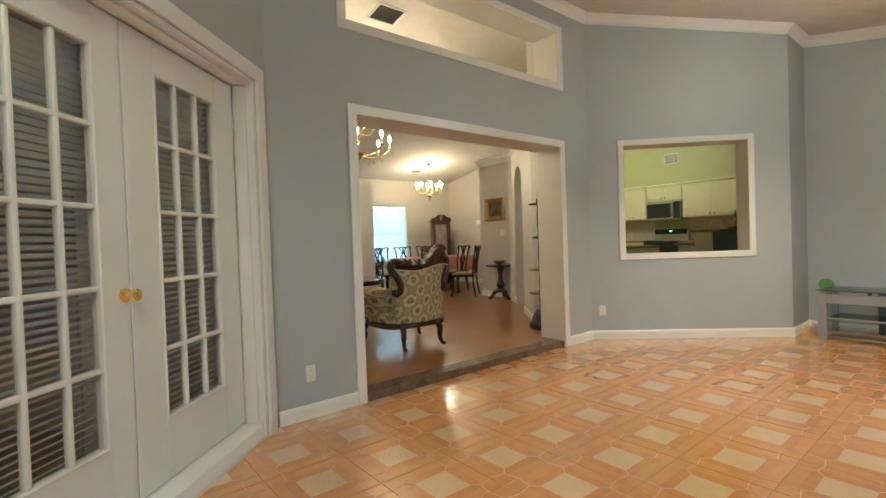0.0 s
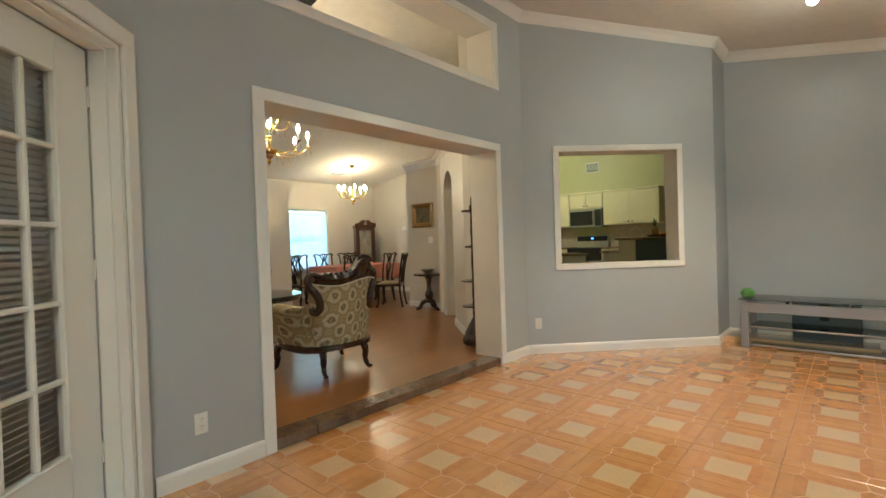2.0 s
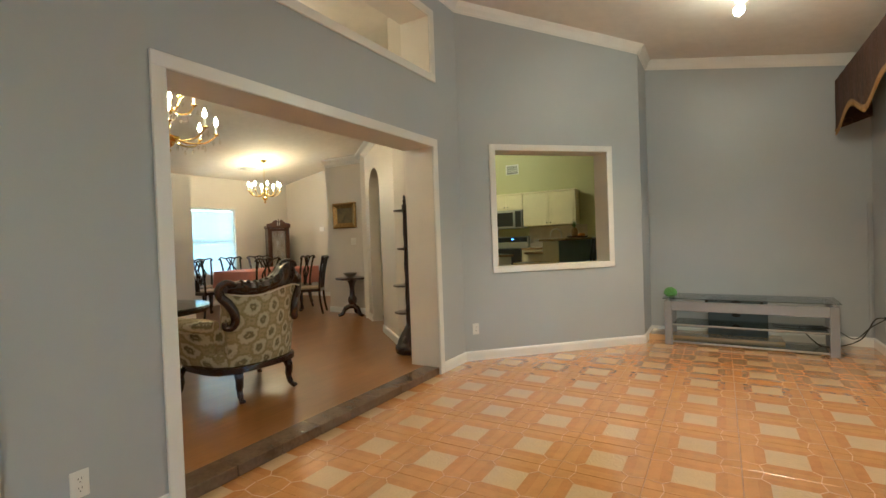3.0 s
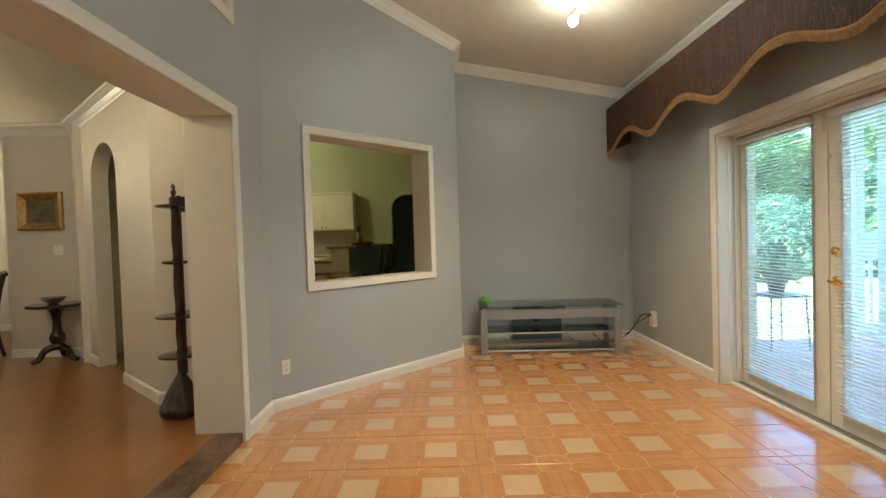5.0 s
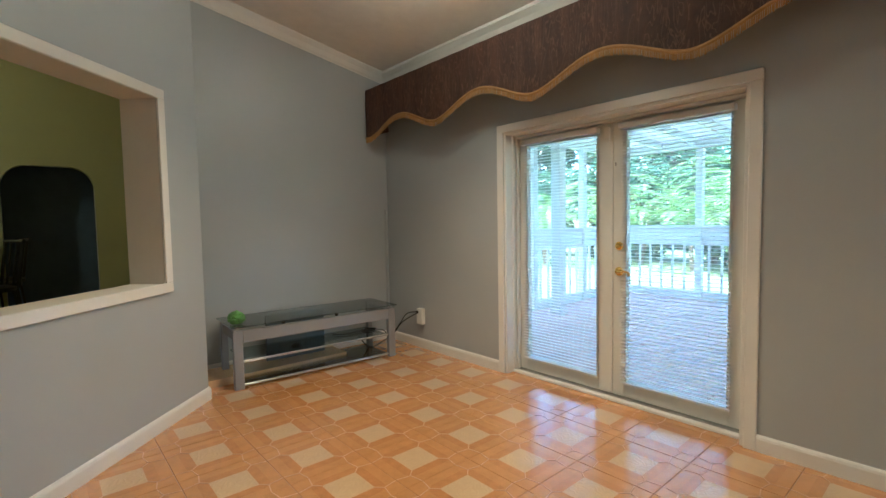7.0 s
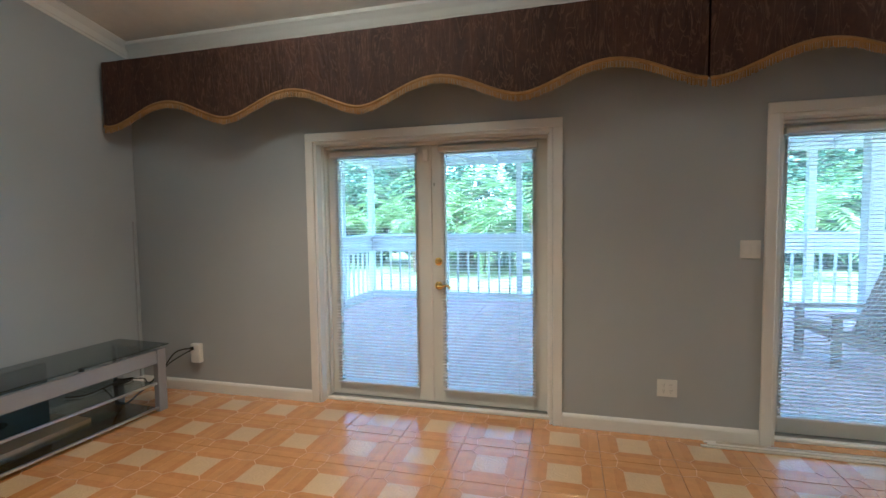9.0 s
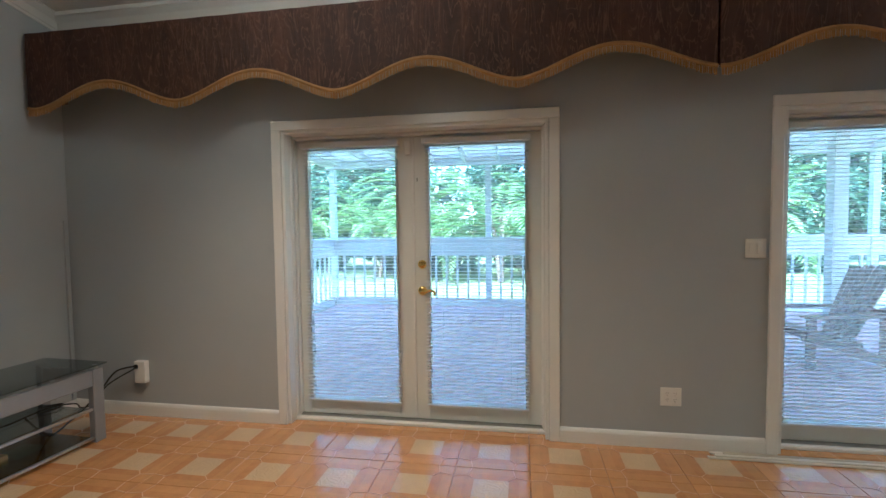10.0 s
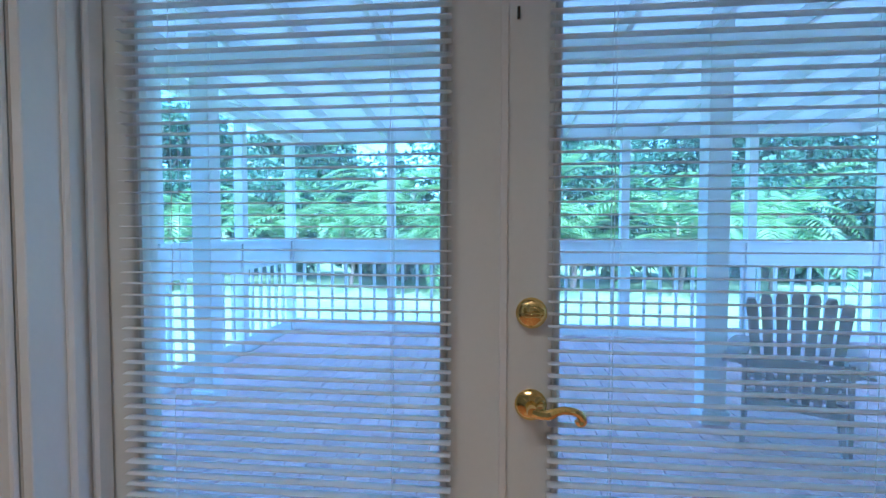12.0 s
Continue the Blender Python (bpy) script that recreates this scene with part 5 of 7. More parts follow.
    for k in range(9):
        a = math.pi * (0.05 + 0.9 * k / 8)
        bmesh.ops.create_icosphere(bm, subdivisions=2, radius=0.017, matrix=Matrix.Translation((0.19 - 0.075 * math.cos(a), back_y(0.19, 1.05) - 0.045, 1.035 + 0.052 * math.sin(a))))
    for k in range(6):
        x = -0.22 + 0.05 * k
        bmesh.ops.create_icosphere(bm, subdivisions=2, radius=0.016, matrix=Matrix.Translation((x, back_y(x, 0.95) - 0.045, edge(x, top) - 0.008)))
    bmesh.ops.recalc_face_normals(bm, faces=bm.faces)
    part("crest_frame", bm, MAHOGANY, t, "carved dark mahogany crest and scrolls", True)
    bm = bmesh.new()
    tube(bm, [(-0.30 + 0.64 * k / 24, back_y(-0.30 + 0.64 * k / 24, 0.86) - 0.083, edge(-0.30 + 0.64 * k / 24, low) - 0.018) for k in range(25)], 0.006, 6)
    part("piping", bm, PIPING, t, "pale cord piping", True)
    for sx in (-1, 1):
        bm = bmesh.new()
        path = spline([(sx * 0.33, -0.20, 0.60), (sx * 0.40, -0.02, 0.605), (sx * 0.445, 0.20, 0.60), (sx * 0.43, 0.30, 0.59)], 6)
        tube(bm, path, [0.055, 0.06, 0.065, 0.07, 0.07, 0.072] + [0.074] * (len(path) - 8) + [0.07, 0.05], 12, flat=0.85)
        part("arm_pad", bm, DAMASK, t, smooth=True)
        bm = bmesh.new()
        ring = []
        for p in path:
            ring.append([(p.x - sx * 0.055, p.y, 0.57), (p.x + sx * 0.035, p.y, 0.57), (p.x * 0.93 + sx * 0.02, p.y, 0.42), (p.x * 0.86 + sx * 0.02, p.y, 0.28), (p.x * 0.86 - sx * 0.05, p.y, 0.28)])
        loft(bm, ring)
        bmesh.ops.recalc_face_normals(bm, faces=bm.faces)
        part("side_panel", bm, DAMASK, t, smooth=True)
        bm = bmesh.new()
        tube(bm, spline([(sx * 0.43, 0.31, 0.60), (sx * 0.44, 0.34, 0.52), (sx * 0.38, 0.33, 0.42), (sx * 0.36, 0.33, 0.26)], 6), 0.03, 8)
        part("arm_post", bm, MAHOGANY, t, smooth=True)
    bm = bmesh.new()
    ring_o = [(0.40 * math.copysign(abs(math.cos(a)) ** 0.6, math.cos(a)), 0.36 * math.copysign(abs(math.sin(a)) ** 0.6, math.sin(a))) for a in [2 * math.pi * k / 32 for k in range(32)]]
    loft(bm, [[(x * 0.95, y * 0.95, 0.225) for x, y in ring_o], [(x, y, 0.235) for x, y in ring_o], [(x, y, 0.275) for x, y in ring_o], [(x * 0.96, y * 0.96, 0.285) for x, y in ring_o]])
    part("seat_frame", bm, MAHOGANY, t, smooth=True)
    bm = bmesh.new()
    loft(bm, [[(x * s, y * s + 0.02, z) for x, y in ring_o] for s, z in ((0.9, 0.28), (0.94, 0.33), (0.92, 0.38), (0.8, 0.42), (0.4, 0.44))])
    part("seat_cushion", bm, DAMASK, t, smooth=True)
    for x, y, dx, dy in ((-0.21, -0.29, -0.01, -0.06), (0.24, -0.29, 0.03, -0.06), (-0.35, 0.26, -0.06, 0.05), (0.35, 0.28, 0.05, 0.05)):
        bm = bmesh.new()
        cabriole(bm, x, y, 0.24, dx, dy, 0.028)
        part("leg", bm, MAHOGANY, t, smooth=True)
    return t


armchair(Matrix.Translation((3.06, 4.50, DF)) @ Matrix.Rotation(radians(-3), 4, "Z"))


def dining_chair(m):
    """Chippendale pattern: shaped crest, pierced splat, upholstered drop-in seat; faces +y."""
    t = thing("dining_chair", m, "dark mahogany dining chair with a pierced splat back", "chair", "chairs round the dining table")
    for sx in (-1, 1):
        bm = bmesh.new()
        tube(bm, spline([(sx * 0.20, -0.25, 0.0), (sx * 0.19, -0.21, 0.22), (sx * 0.19, -0.20, 0.45), (sx * 0.215, -0.235, 0.75), (sx * 0.235, -0.28, 0.97)], 4), 0.019, 6)
        part("back_leg", bm, MAHOGANY, t, smooth=True)
        bm = bmesh.new()
        cabriole(bm, sx * 0.22, 0.20, 0.42, sx * 0.02, 0.03, 0.026)
        bmesh.ops.create_icosphere(bm, subdivisions=2, radius=0.032, matrix=Matrix.Translation((sx * 0.242, 0.235, 0.03)))
        part("front_leg", bm, MAHOGANY, t, smooth=True)
    bm = bmesh.new()
    tube(bm, spline([(-0.275, -0.285, 0.96), (-0.22, -0.285, 1.005), (-0.10, -0.282, 0.985), (0, -0.28, 1.005), (0.10, -0.282, 0.985), (0.22, -0.285, 1.005), (0.275, -0.285, 0.96)], 5), 0.024, 8, flat=0.7)
    part("crest_rail", bm, MAHOGANY, t, smooth=True)
    bm = bmesh.new()
    for sx in (-1, 1):
        tube(bm, spline([(sx * 0.035, -0.205, 0.45), (sx * 0.045, -0.215, 0.58), (sx * 0.10, -0.24, 0.72), (sx * 0.035, -0.255, 0.84), (sx * 0.10, -0.275, 0.97)], 5), 0.014, 6)
        tube(bm, spline([(sx * 0.02, -0.207, 0.46), (sx * 0.015, -0.22, 0.62), (sx * 0.045, -0.245, 0.76), (sx * 0.01, -0.26, 0.88), (sx * 0.03, -0.275, 0.98)], 5), 0.012, 6)
    part("splat", bm, MAHOGANY, t, smooth=True)
    bm = bmesh.new()
    loft(bm, [[(-0.20, -0.22, z), (0.20, -0.22, z), (0.25, 0.23, z), (-0.25, 0.23, z)] for z in (0.39, 0.44)])
    part("seat_rail", bm, MAHOGANY, t)
    bm = bmesh.new()
    loft(bm, [[(-0.185 * s, -0.20 * s, z), (0.185 * s, -0.20 * s, z), (0.235 * s, 0.215 * s, z), (-0.235 * s, 0.215 * s, z)] for s, z in ((1, 0.44), (0.99, 0.462), (0.9, 0.475))])
    part("seat_pad", bm, MATS["seat_cloth"], t, "pale striped drop-in seat")
    return t


material("seat_cloth", (0.30, 0.24, 0.15), 0.85, vary=0.2, scale=30, fine=200, bump=0.3)
first = dining_chair(Matrix.Translation((6.46, 7.27, DF)) @ Matrix.Rotation(radians(35), 4, "Z"))
for x, y, a in ((6.82, 8.05, 20), (6.1, 9.72, 178), (6.82, 9.74, 181), (7.42, 9.66, 170), (5.96, 8.04, 4), (5.55, 8.86, -85)):
    copy_thing(first, Matrix.Translation((x, y, DF)) @ Matrix.Rotation(radians(a), 4, "Z"))

PINK = material("salmon_pink_cloth", (0.56, 0.24, 0.19), 0.85, vary=0.08, scale=6, fine=160, bump=0.25)
tb = thing("dining_table", Matrix.Translation((6.90, 8.90, DF)), "dark dining table mostly hidden by its cloth", "table")
bm = bmesh.new()
box(bm, -0.85, 0.85, -0.5, 0.5, 0.72, 0.755, 0.008)
part("tabletop", bm, MAHOGANY, tb)
for x, y in ((-0.7, -0.38), (0.7, -0.38), (-0.7, 0.38), (0.7, 0.38)):
    bm = bmesh.new()
    cabriole(bm, x, y, 0.72, 0.04 * (1 if x > 0 else -1), 0.03 * (1 if y > 0 else -1), 0.04)
    part("leg", bm, MAHOGANY, tb, smooth=True)
bm = bmesh.new()
N = 96
per = []
for k in range(N):
    u = 4 * k / N
    side, f = int(u), u - int(u)
    c = [(-0.86, -0.51), (0.86, -0.51), (0.86, 0.51), (-0.86, 0.51)]
    a, b = c[side], c[(side + 1) % 4]
    per.append((a[0] + (b[0] - a[0]) * f, a[1] + (b[1] - a[1]) * f))
rings = []
for drop in (0.0, 0.004, 0.10, 0.22, 0.34):
    rings.append([(x * (1 + 0.012 * (drop > 0) + 0.10 * drop * 0.6) + 0.02 * drop * 3 * math.sin(k * 1.3), y * (1 + 0.012 * (drop > 0) + 0.16 * drop * 0.6) + 0.02 * drop * 3 * math.cos(k * 1.1), 0.761 - drop) for k, (x, y) in enumerate(per)])
rows = [[bm.verts.new(p) for p in r] for r in rings]
for a, b in zip(rows, rows[1:]):
    for k in range(N):
        bm.faces.new((a[k], a[(k + 1) % N], b[(k + 1) % N], b[k]))
bm.faces.new(rows[0])
bmesh.ops.recalc_face_normals(bm, faces=bm.faces)
cloth = part("tablecloth", bm, PINK, smooth=True)
cloth.matrix_world = Matrix.Translation((6.90, 8.90, DF))
mod = cloth.modifiers.new("thickness", "SOLIDIFY")
mod.thickness = 0.003
tagged(cloth, "salmon pink tablecloth draped over the dining table", "tablecloth")


def chandelier(m, drop, tiers, power, label, crystals):
    """Brass stem, curved arms with candle bulbs; m is at the ceiling, the lowest knob hangs drop below."""
    t = thing("chandelier", m, label, "chandelier", "brass chandeliers")
    bm = bmesh.new()
    lathe(bm, [(0.02, -0.05), (0.06, -0.03), (0.065, 0.0)], 16)
    part("canopy", bm, BRASS, t, smooth=True)
    bm = bmesh.new()
    z, k = -0.05, 0
    while z > -drop + 0.42:
        tube(bm, [(0.006 * (k % 2), 0.006 * ((k + 1) % 2), z), (-0.006 * (k % 2), -0.006 * ((k + 1) % 2), z - 0.035)], 0.004, 6)
        z -= 0.03
        k += 1
    part("chain", bm, BRASS, t)
    bm = bmesh.new()
    lathe(bm, [(0.004, -drop), (0.02, -drop + 0.015), (0.025, -drop + 0.035), (0.012, -drop + 0.05), (0.05, -drop + 0.08), (0.065, -drop + 0.11), (0.03, -drop + 0.14), (0.014, -drop + 0.18), (0.022, -drop + 0.24), (0.034, -drop + 0.28), (0.015, -drop + 0.33), (0.01, -drop + 0.42)], 16)
    part("stem", bm, BRASS, t, smooth=True)
    for tier, (n, r, dz) in enumerate(tiers):
        zc = -drop + 0.12 + dz
        for k in range(n):
            a = 2 * math.pi * (k + 0.5 * tier) / n + 0.3
            c, s = math.cos(a), math.sin(a)
            bm = bmesh.new()
            tube(bm, spline([(0.02 * c, 0.02 * s, zc), (0.35 * r * c, 0.35 * r * s, zc - 0.07), (0.75 * r * c, 0.75 * r * s, zc - 0.06), (r * c, r * s, zc + 0.02)], 5), 0.009, 6)
            lathe(bm, [(0.006, zc + 0.015), (0.034, zc + 0.03), (0.03, zc + 0.035), (0.012, zc + 0.04)], 10, r * c, r * s)
            arm = part("arm", bm, BRASS, t, smooth=True)
            bm = bmesh.new()
            lathe(bm, [(0.011, zc + 0.04), (0.011, zc + 0.115)], 8, r * c, r * s)
            part("candle_sleeve", bm, WHITEPLASTIC, arm)
            bm = bmesh.new()
            lathe(bm, [(0.008, zc + 0.115), (0.020, zc + 0.14), (0.017, zc + 0.168), (0.003, zc + 0.205)], 8, r * c, r * s)
            part("bulb", bm, CANDLE, arm, "lit candle bulb", True)
            if crystals:
                for q, (rr, zz) in enumerate(((r + 0.03, zc - 0.03), (r - 0.03, zc - 0.04), (0.75 * r, zc - 0.11), (0.5 * r, zc - 0.13), (0.28 * r, zc - 0.10))):
                    bm = bmesh.new()
                    lathe(bm, [(0.001, -0.040), (0.014, -0.016), (0.008, 0.008), (0.002, 0.024)], 6)
                    bmesh.ops.transform(bm, matrix=Matrix.Translation((rr * c, rr * s, zz)), verts=bm.verts)
                    part("crystal_drop", bm, CRYSTAL, arm, "clear cut crystal drop")
        if crystals:
            bm = bmesh.new()
            lathe(bm, [(0.01, zc - 0.10), (0.05, zc - 0.085), (0.10 if tier == 0 else 0.05, zc - 0.04), (0.105 if tier == 0 else 0.055, zc - 0.025), (0.03, zc - 0.01)], 20)
            part("bowl", bm, BRASS, t, "fluted brass bowl", True)
        lamp("chandelier_lamp", "POINT", m @ Matrix.Translation((0, 0, zc + 0.26)), power, WARM, size=0.04)
    return t


CANDLE = glowing("lit_candle_bulb", (1.0, 0.74, 0.40), 8)
chandelier(Matrix.Translation((6.84, 8.85, vault(0, 8.85) - 0.001)), 0.87, [(8, 0.30, 0.10)], 3.0, "brass dining chandelier with lit candle bulbs", False)
chandelier(Matrix.Translation((3.06, 5.45, vault(0, 5.45) - 0.001)), 1.42, [(8, 0.42, 0.06), (5, 0.24, 0.34)], 4.2, "brass crystal chandelier with two tiers of lit bulbs", True)


def vent(name, m, w, h, label):
    t = thing(name, m, label, "vent", "air vents")
    bm = bmesh.new()
    for a, b, c, d in ((-w / 2, w / 2, -h / 2, -h / 2 + 0.025), (-w / 2, w / 2, h / 2 - 0.025, h / 2), (-w / 2, -w / 2 + 0.025, -h / 2 + 0.025, h / 2 - 0.025), (w / 2 - 0.025, w / 2, -h / 2 + 0.025, h / 2 - 0.025)):
        box(bm, a, b, c, d, 0.001, 0.012, 0.003)
    part("frame", bm, TRIM, t)
    # black sheet: the duct's shade between the slats, put in as colour
    bm = bmesh.new()
    box(bm, -w / 2 + 0.02, w / 2 - 0.02, -h / 2 + 0.02, h / 2 - 0.02, 0.0005, 0.002)
    part("backing", bm, BLACK, t)
    n = int((h - 0.05) / 0.018)
    for k in range(n):
        y = -h / 2 + 0.03 + k * 0.018
        bm = bmesh.new()
        box(bm, -w / 2 + 0.025, w / 2 - 0.025, -0.006, 0.006, -0.0008, 0.0008, m=Matrix.Translation((0, y, 0.007)) @ Matrix.Rotation(radians(40), 4, "X"))
        part("slat", bm, WHITEPLASTIC, t)
    return t


vs = math.atan(0.175)
DOWN = Matrix.Rotation(math.pi, 4, "X")
vent("ceiling_vent", Matrix.Translation((6.87, 9.43, vault(0, 9.43))) @ Matrix.Rotation(-vs, 4, "X") @ DOWN, 0.36, 0.26, "white slatted air vent in the dining ceiling")
vent("ceiling_vent", Matrix.Translation((3.04, 4.62, vault(0, 4.62))) @ Matrix.Rotation(-vs, 4, "X") @ DOWN, 0.36, 0.30, "white slatted air vent high in the vaulted ceiling")
vent("wall_vent", Matrix.Translation((12.149, 5.66, 3.07)) @ Matrix.Rotation(radians(-90), 4, "Y") @ Matrix.Rotation(radians(90), 4, "Z"), 0.36, 0.26, "slatted air vent high on the kitchen wall")

# gilt-framed picture, switch and thermostat
pic = thing("picture", Matrix.Translation((6.68, 6.575, 1.765)), "small dark landscape in a heavy gilt frame", "painting")
GILT = material("old_gilt", (0.30, 0.19, 0.06), 0.38, 0.7, vary=0.4, scale=30, fine=120, bump=0.6)
bm = bmesh.new()
prof = [(0, 0), (0.035, 0.0), (0.045, 0.02), (0.03, 0.05), (0.018, 0.075), (0.01, 0.09), (0, 0.09)]
for (y0, z0), (y1, z1) in (((-0.26, -0.22), (0.26, -0.22)), ((0.26, -0.22), (0.26, 0.22)), ((0.26, 0.22), (-0.26, 0.22)), ((-0.26, 0.22), (-0.26, -0.22))):
    d = Vector((0, y1 - y0, z1 - z0)).normalized()
    inn = Vector((-1, 0, 0)).cross(d) * -1
    rings = []
    for (y, z), sg in (((y0, z0), 1), ((y1, z1), -1)):
        rings.append([Vector((-0.002, y, z)) + Vector((-o, 0, 0)) + inn * w + d * w * sg for o, w in prof])
    loft(bm, rings)
bmesh.ops.recalc_face_normals(bm, faces=bm.faces)
part("frame", bm, GILT, pic)
bm = bmesh.new()
box(bm, -0.012, -0.003, -0.18, 0.18, -0.14, 0.14)
part("canvas", bm, material("dim_landscape_paint", (0.20, 0.16, 0.08), 0.5, scale=7, fine=25, bump=0.3, color2=(0.05, 0.055, 0.045)), pic)
wall_plate("light_switch", Matrix.Translation((6.68, 6.40, 1.31)) @ Matrix.Rotation(radians(90), 4, "Z"), 0.116, 0.116, "white double light switch under the picture", "light switch", 0, 1, gang=2)
wall_plate("outlet", Matrix.Translation((4.92, 3.90, 0.40)) @ Matrix.Rotation(radians(90), 4, "Z"), 0.07, 0.115, "power outlet behind the corner shelf", "outlet")
th = thing("thermostat", Matrix.Translation((8.55, 9.0, 1.64)), "small white thermostat on the wall", "thermostat")
bm = bmesh.new()
box(bm, -0.03, -0.001, -0.08, 0.08, -0.05, 0.05, 0.008, seg=2)
part("housing", bm, WHITEPLASTIC, th)

# pedestal side table with a bowl
pt = thing("pedestal_table", Matrix.Translation((6.46, 6.28, DF)), "dark carved pedestal table on three splayed feet", "side table")
bm = bmesh.new()
N = 40
loft(bm, [[((r + 0.012 * math.cos(8 * 2 * math.pi * k / N)) * math.cos(2 * math.pi * k / N), (r + 0.012 * math.cos(8 * 2 * math.pi * k / N)) * math.sin(2 * math.pi * k / N), z) for k in range(N)] for r, z in ((0.22, 0.605), (0.25, 0.615), (0.255, 0.635), (0.25, 0.645))])
part("tabletop", bm, MAHOGANY, pt, smooth=True)
bm = bmesh.new()
lathe(bm, [(0.06, 0.13), (0.078, 0.17), (0.06, 0.2), (0.078, 0.25), (0.072, 0.30), (0.044, 0.34), (0.038, 0.45), (0.048, 0.52), (0.06, 0.56), (0.10, 0.60), (0.11, 0.606)], 18)
part("pedestal", bm, MAHOGANY, pt, smooth=True)
for k in range(3):
    a = 2 * math.pi * k / 3 + 0.4
    bm = bmesh.new()
    tube(bm, spline([(0.03 * math.cos(a), 0.03 * math.sin(a), 0.17), (0.12 * math.cos(a), 0.12 * math.sin(a), 0.13), (0.17 * math.cos(a), 0.17 * math.sin(a), 0.05), (0.24 * math.cos(a), 0.24 * math.sin(a), 0.02)], 5), [0.04] * 6 + [0.033] * 6 + [0.028] * 4, 8)
    part("foot", bm, MAHOGANY, pt, smooth=True)
bm = bmesh.new()
lathe(bm, [(0.03, 0.0), (0.045, 0.006), (0.09, 0.035), (0.125, 0.075), (0.12, 0.076), (0.085, 0.042), (0.04, 0.014), (0.005, 0.01)], 24)
bowl = part("bowl", bm, material("pewter_bowl", (0.24, 0.22, 0.18), 0.35, 0.6, vary=0.2), smooth=True)
bowl.matrix_world = Matrix.Translation((6.45, 6.30, DF + 0.645))
tagged(bowl, "small dull metal bowl on the pedestal table", "bowl")

# corner shelf on a turned post, with an urn base
cs = thing("corner_shelf", Matrix.Translation((4.68, 3.885, DF)), "tall dark turned corner shelf with quarter-round tiers", "shelf")
bm = bmesh.new()
lathe(bm, [(0.012, 0.2), (0.028, 0.24), (0.02, 0.3), (0.026, 0.36), (0.022, 0.43), (0.03, 0.45), (0.02, 0.5), (0.026, 0.6), (0.02, 0.72), (0.03, 0.74), (0.02, 0.78), (0.027, 0.95), (0.02, 1.11), (0.03, 1.135), (0.02, 1.17), (0.027, 1.3), (0.02, 1.5), (0.03, 1.54), (0.03, 1.60), (0.012, 1.62), (0.022, 1.645), (0.012, 1.665), (0.016, 1.685), (0.002, 1.71)], 14)
part("post", bm, MAHOGANY, cs, smooth=True)
for z, r in ((0.445, 0.26), (0.735, 0.27), (1.13, 0.17), (1.54, 0.22)):
    bm = bmesh.new()
    arc = [(0.30 - r * 1.25 * math.cos(a), -0.22 + r * 1.25 * math.sin(a)) for a in [math.pi / 2 * k / 12 for k in range(13)]]
    pts = [(0.30, -0.22)] + arc
    lo, hi = [bm.verts.new((x, y, z - 0.012)) for x, y in pts], [bm.verts.new((x, y, z + 0.008)) for x, y in pts]
    bm.faces.new(lo)
    bm.faces.new(hi[::-1])
    for k in range(len(pts)):
        bm.faces.new((lo[k], hi[k], hi[(k + 1) % len(pts)], lo[(k + 1) % len(pts)]))
    bmesh.ops.recalc_face_normals(bm, faces=bm.faces)
    part("shelf", bm, MAHOGANY, cs)
    bm = bmesh.new()
    lathe(bm, [(0.02, z - 0.02), (r * 0.52, z - 0.011), (r * 0.56, z - 0.004), (r * 0.56, z + 0.006), (r * 0.5, z + 0.010), (0.02, z + 0.016)], 22)
    part("collar", bm, MAHOGANY, cs, smooth=True)
bm = bmesh.new()
box(bm, 0.02, 0.045, -0.012, 0.012, 0.3, 1.62, 0.002, m=Matrix.Rotation(radians(-36), 4, "Z"))
part("back_rail", bm, MAHOGANY, cs)
bm = bmesh.new()
slab(bm, [(0.0, 1.50), (0.19, 1.50), (0.19, 1.70), (0.15, 1.69), (0.11, 1.64), (0.07, 1.615), (0.0, 1.61)], 0.018, Matrix.Rotation(radians(-50), 4, "Z"))
bmesh.ops.recalc_face_normals(bm, faces=bm.faces)
part("scrolled_bracket", bm, MAHOGANY, cs)
bm = bmesh.new()
lathe(bm, [(0.125, 0.0), (0.148, 0.015), (0.155, 0.05), (0.148, 0.085), (0.13, 0.10), (0.115, 0.15), (0.085, 0.21), (0.055, 0.26), (0.032, 0.30), (0.02, 0.32)], 22)
part("urn_base", bm, MAHOGANY, cs, "rounded dark urn base", True)

# round table with a glass vase beside the armchair
rt = thing("round_table", Matrix.Translation((2.78, 5.52, DF)), "dark round pedestal table with a glass-topped rim", "table")
bm = bmesh.new()
lathe(bm, [(0.50, 0.62), (0.56, 0.63), (0.57, 0.66), (0.55, 0.675)], 36)
part("tabletop", bm, MAHOGANY, rt, smooth=True)
bm = bmesh.new()
lathe(bm, [(0.57, 0.677), (0.575, 0.682), (0.57, 0.687)], 36)
part("glass_top", bm, SMOKED, rt, "smoked glass disc")
bm = bmesh.new()
lathe(bm, [(0.28, 0.0), (0.30, 0.05), (0.12, 0.10), (0.10, 0.30), (0.14, 0.45), (0.2, 0.58), (0.4, 0.62)], 24)
part("pedestal", bm, MAHOGANY, rt, smooth=True)
vz = thing("glass_vase", Matrix.Translation((2.93, 5.42, DF + 0.688)), "clear glass hurricane vase on the round table", "vase")
bm = bmesh.new()
lathe(bm, [(0.06, 0.0), (0.065, 0.01), (0.03, 0.03), (0.055, 0.06), (0.075, 0.12), (0.07, 0.2), (0.085, 0.26), (0.082, 0.26), (0.066, 0.2), (0.071, 0.12), (0.05, 0.065), (0.004, 0.05)], 20)
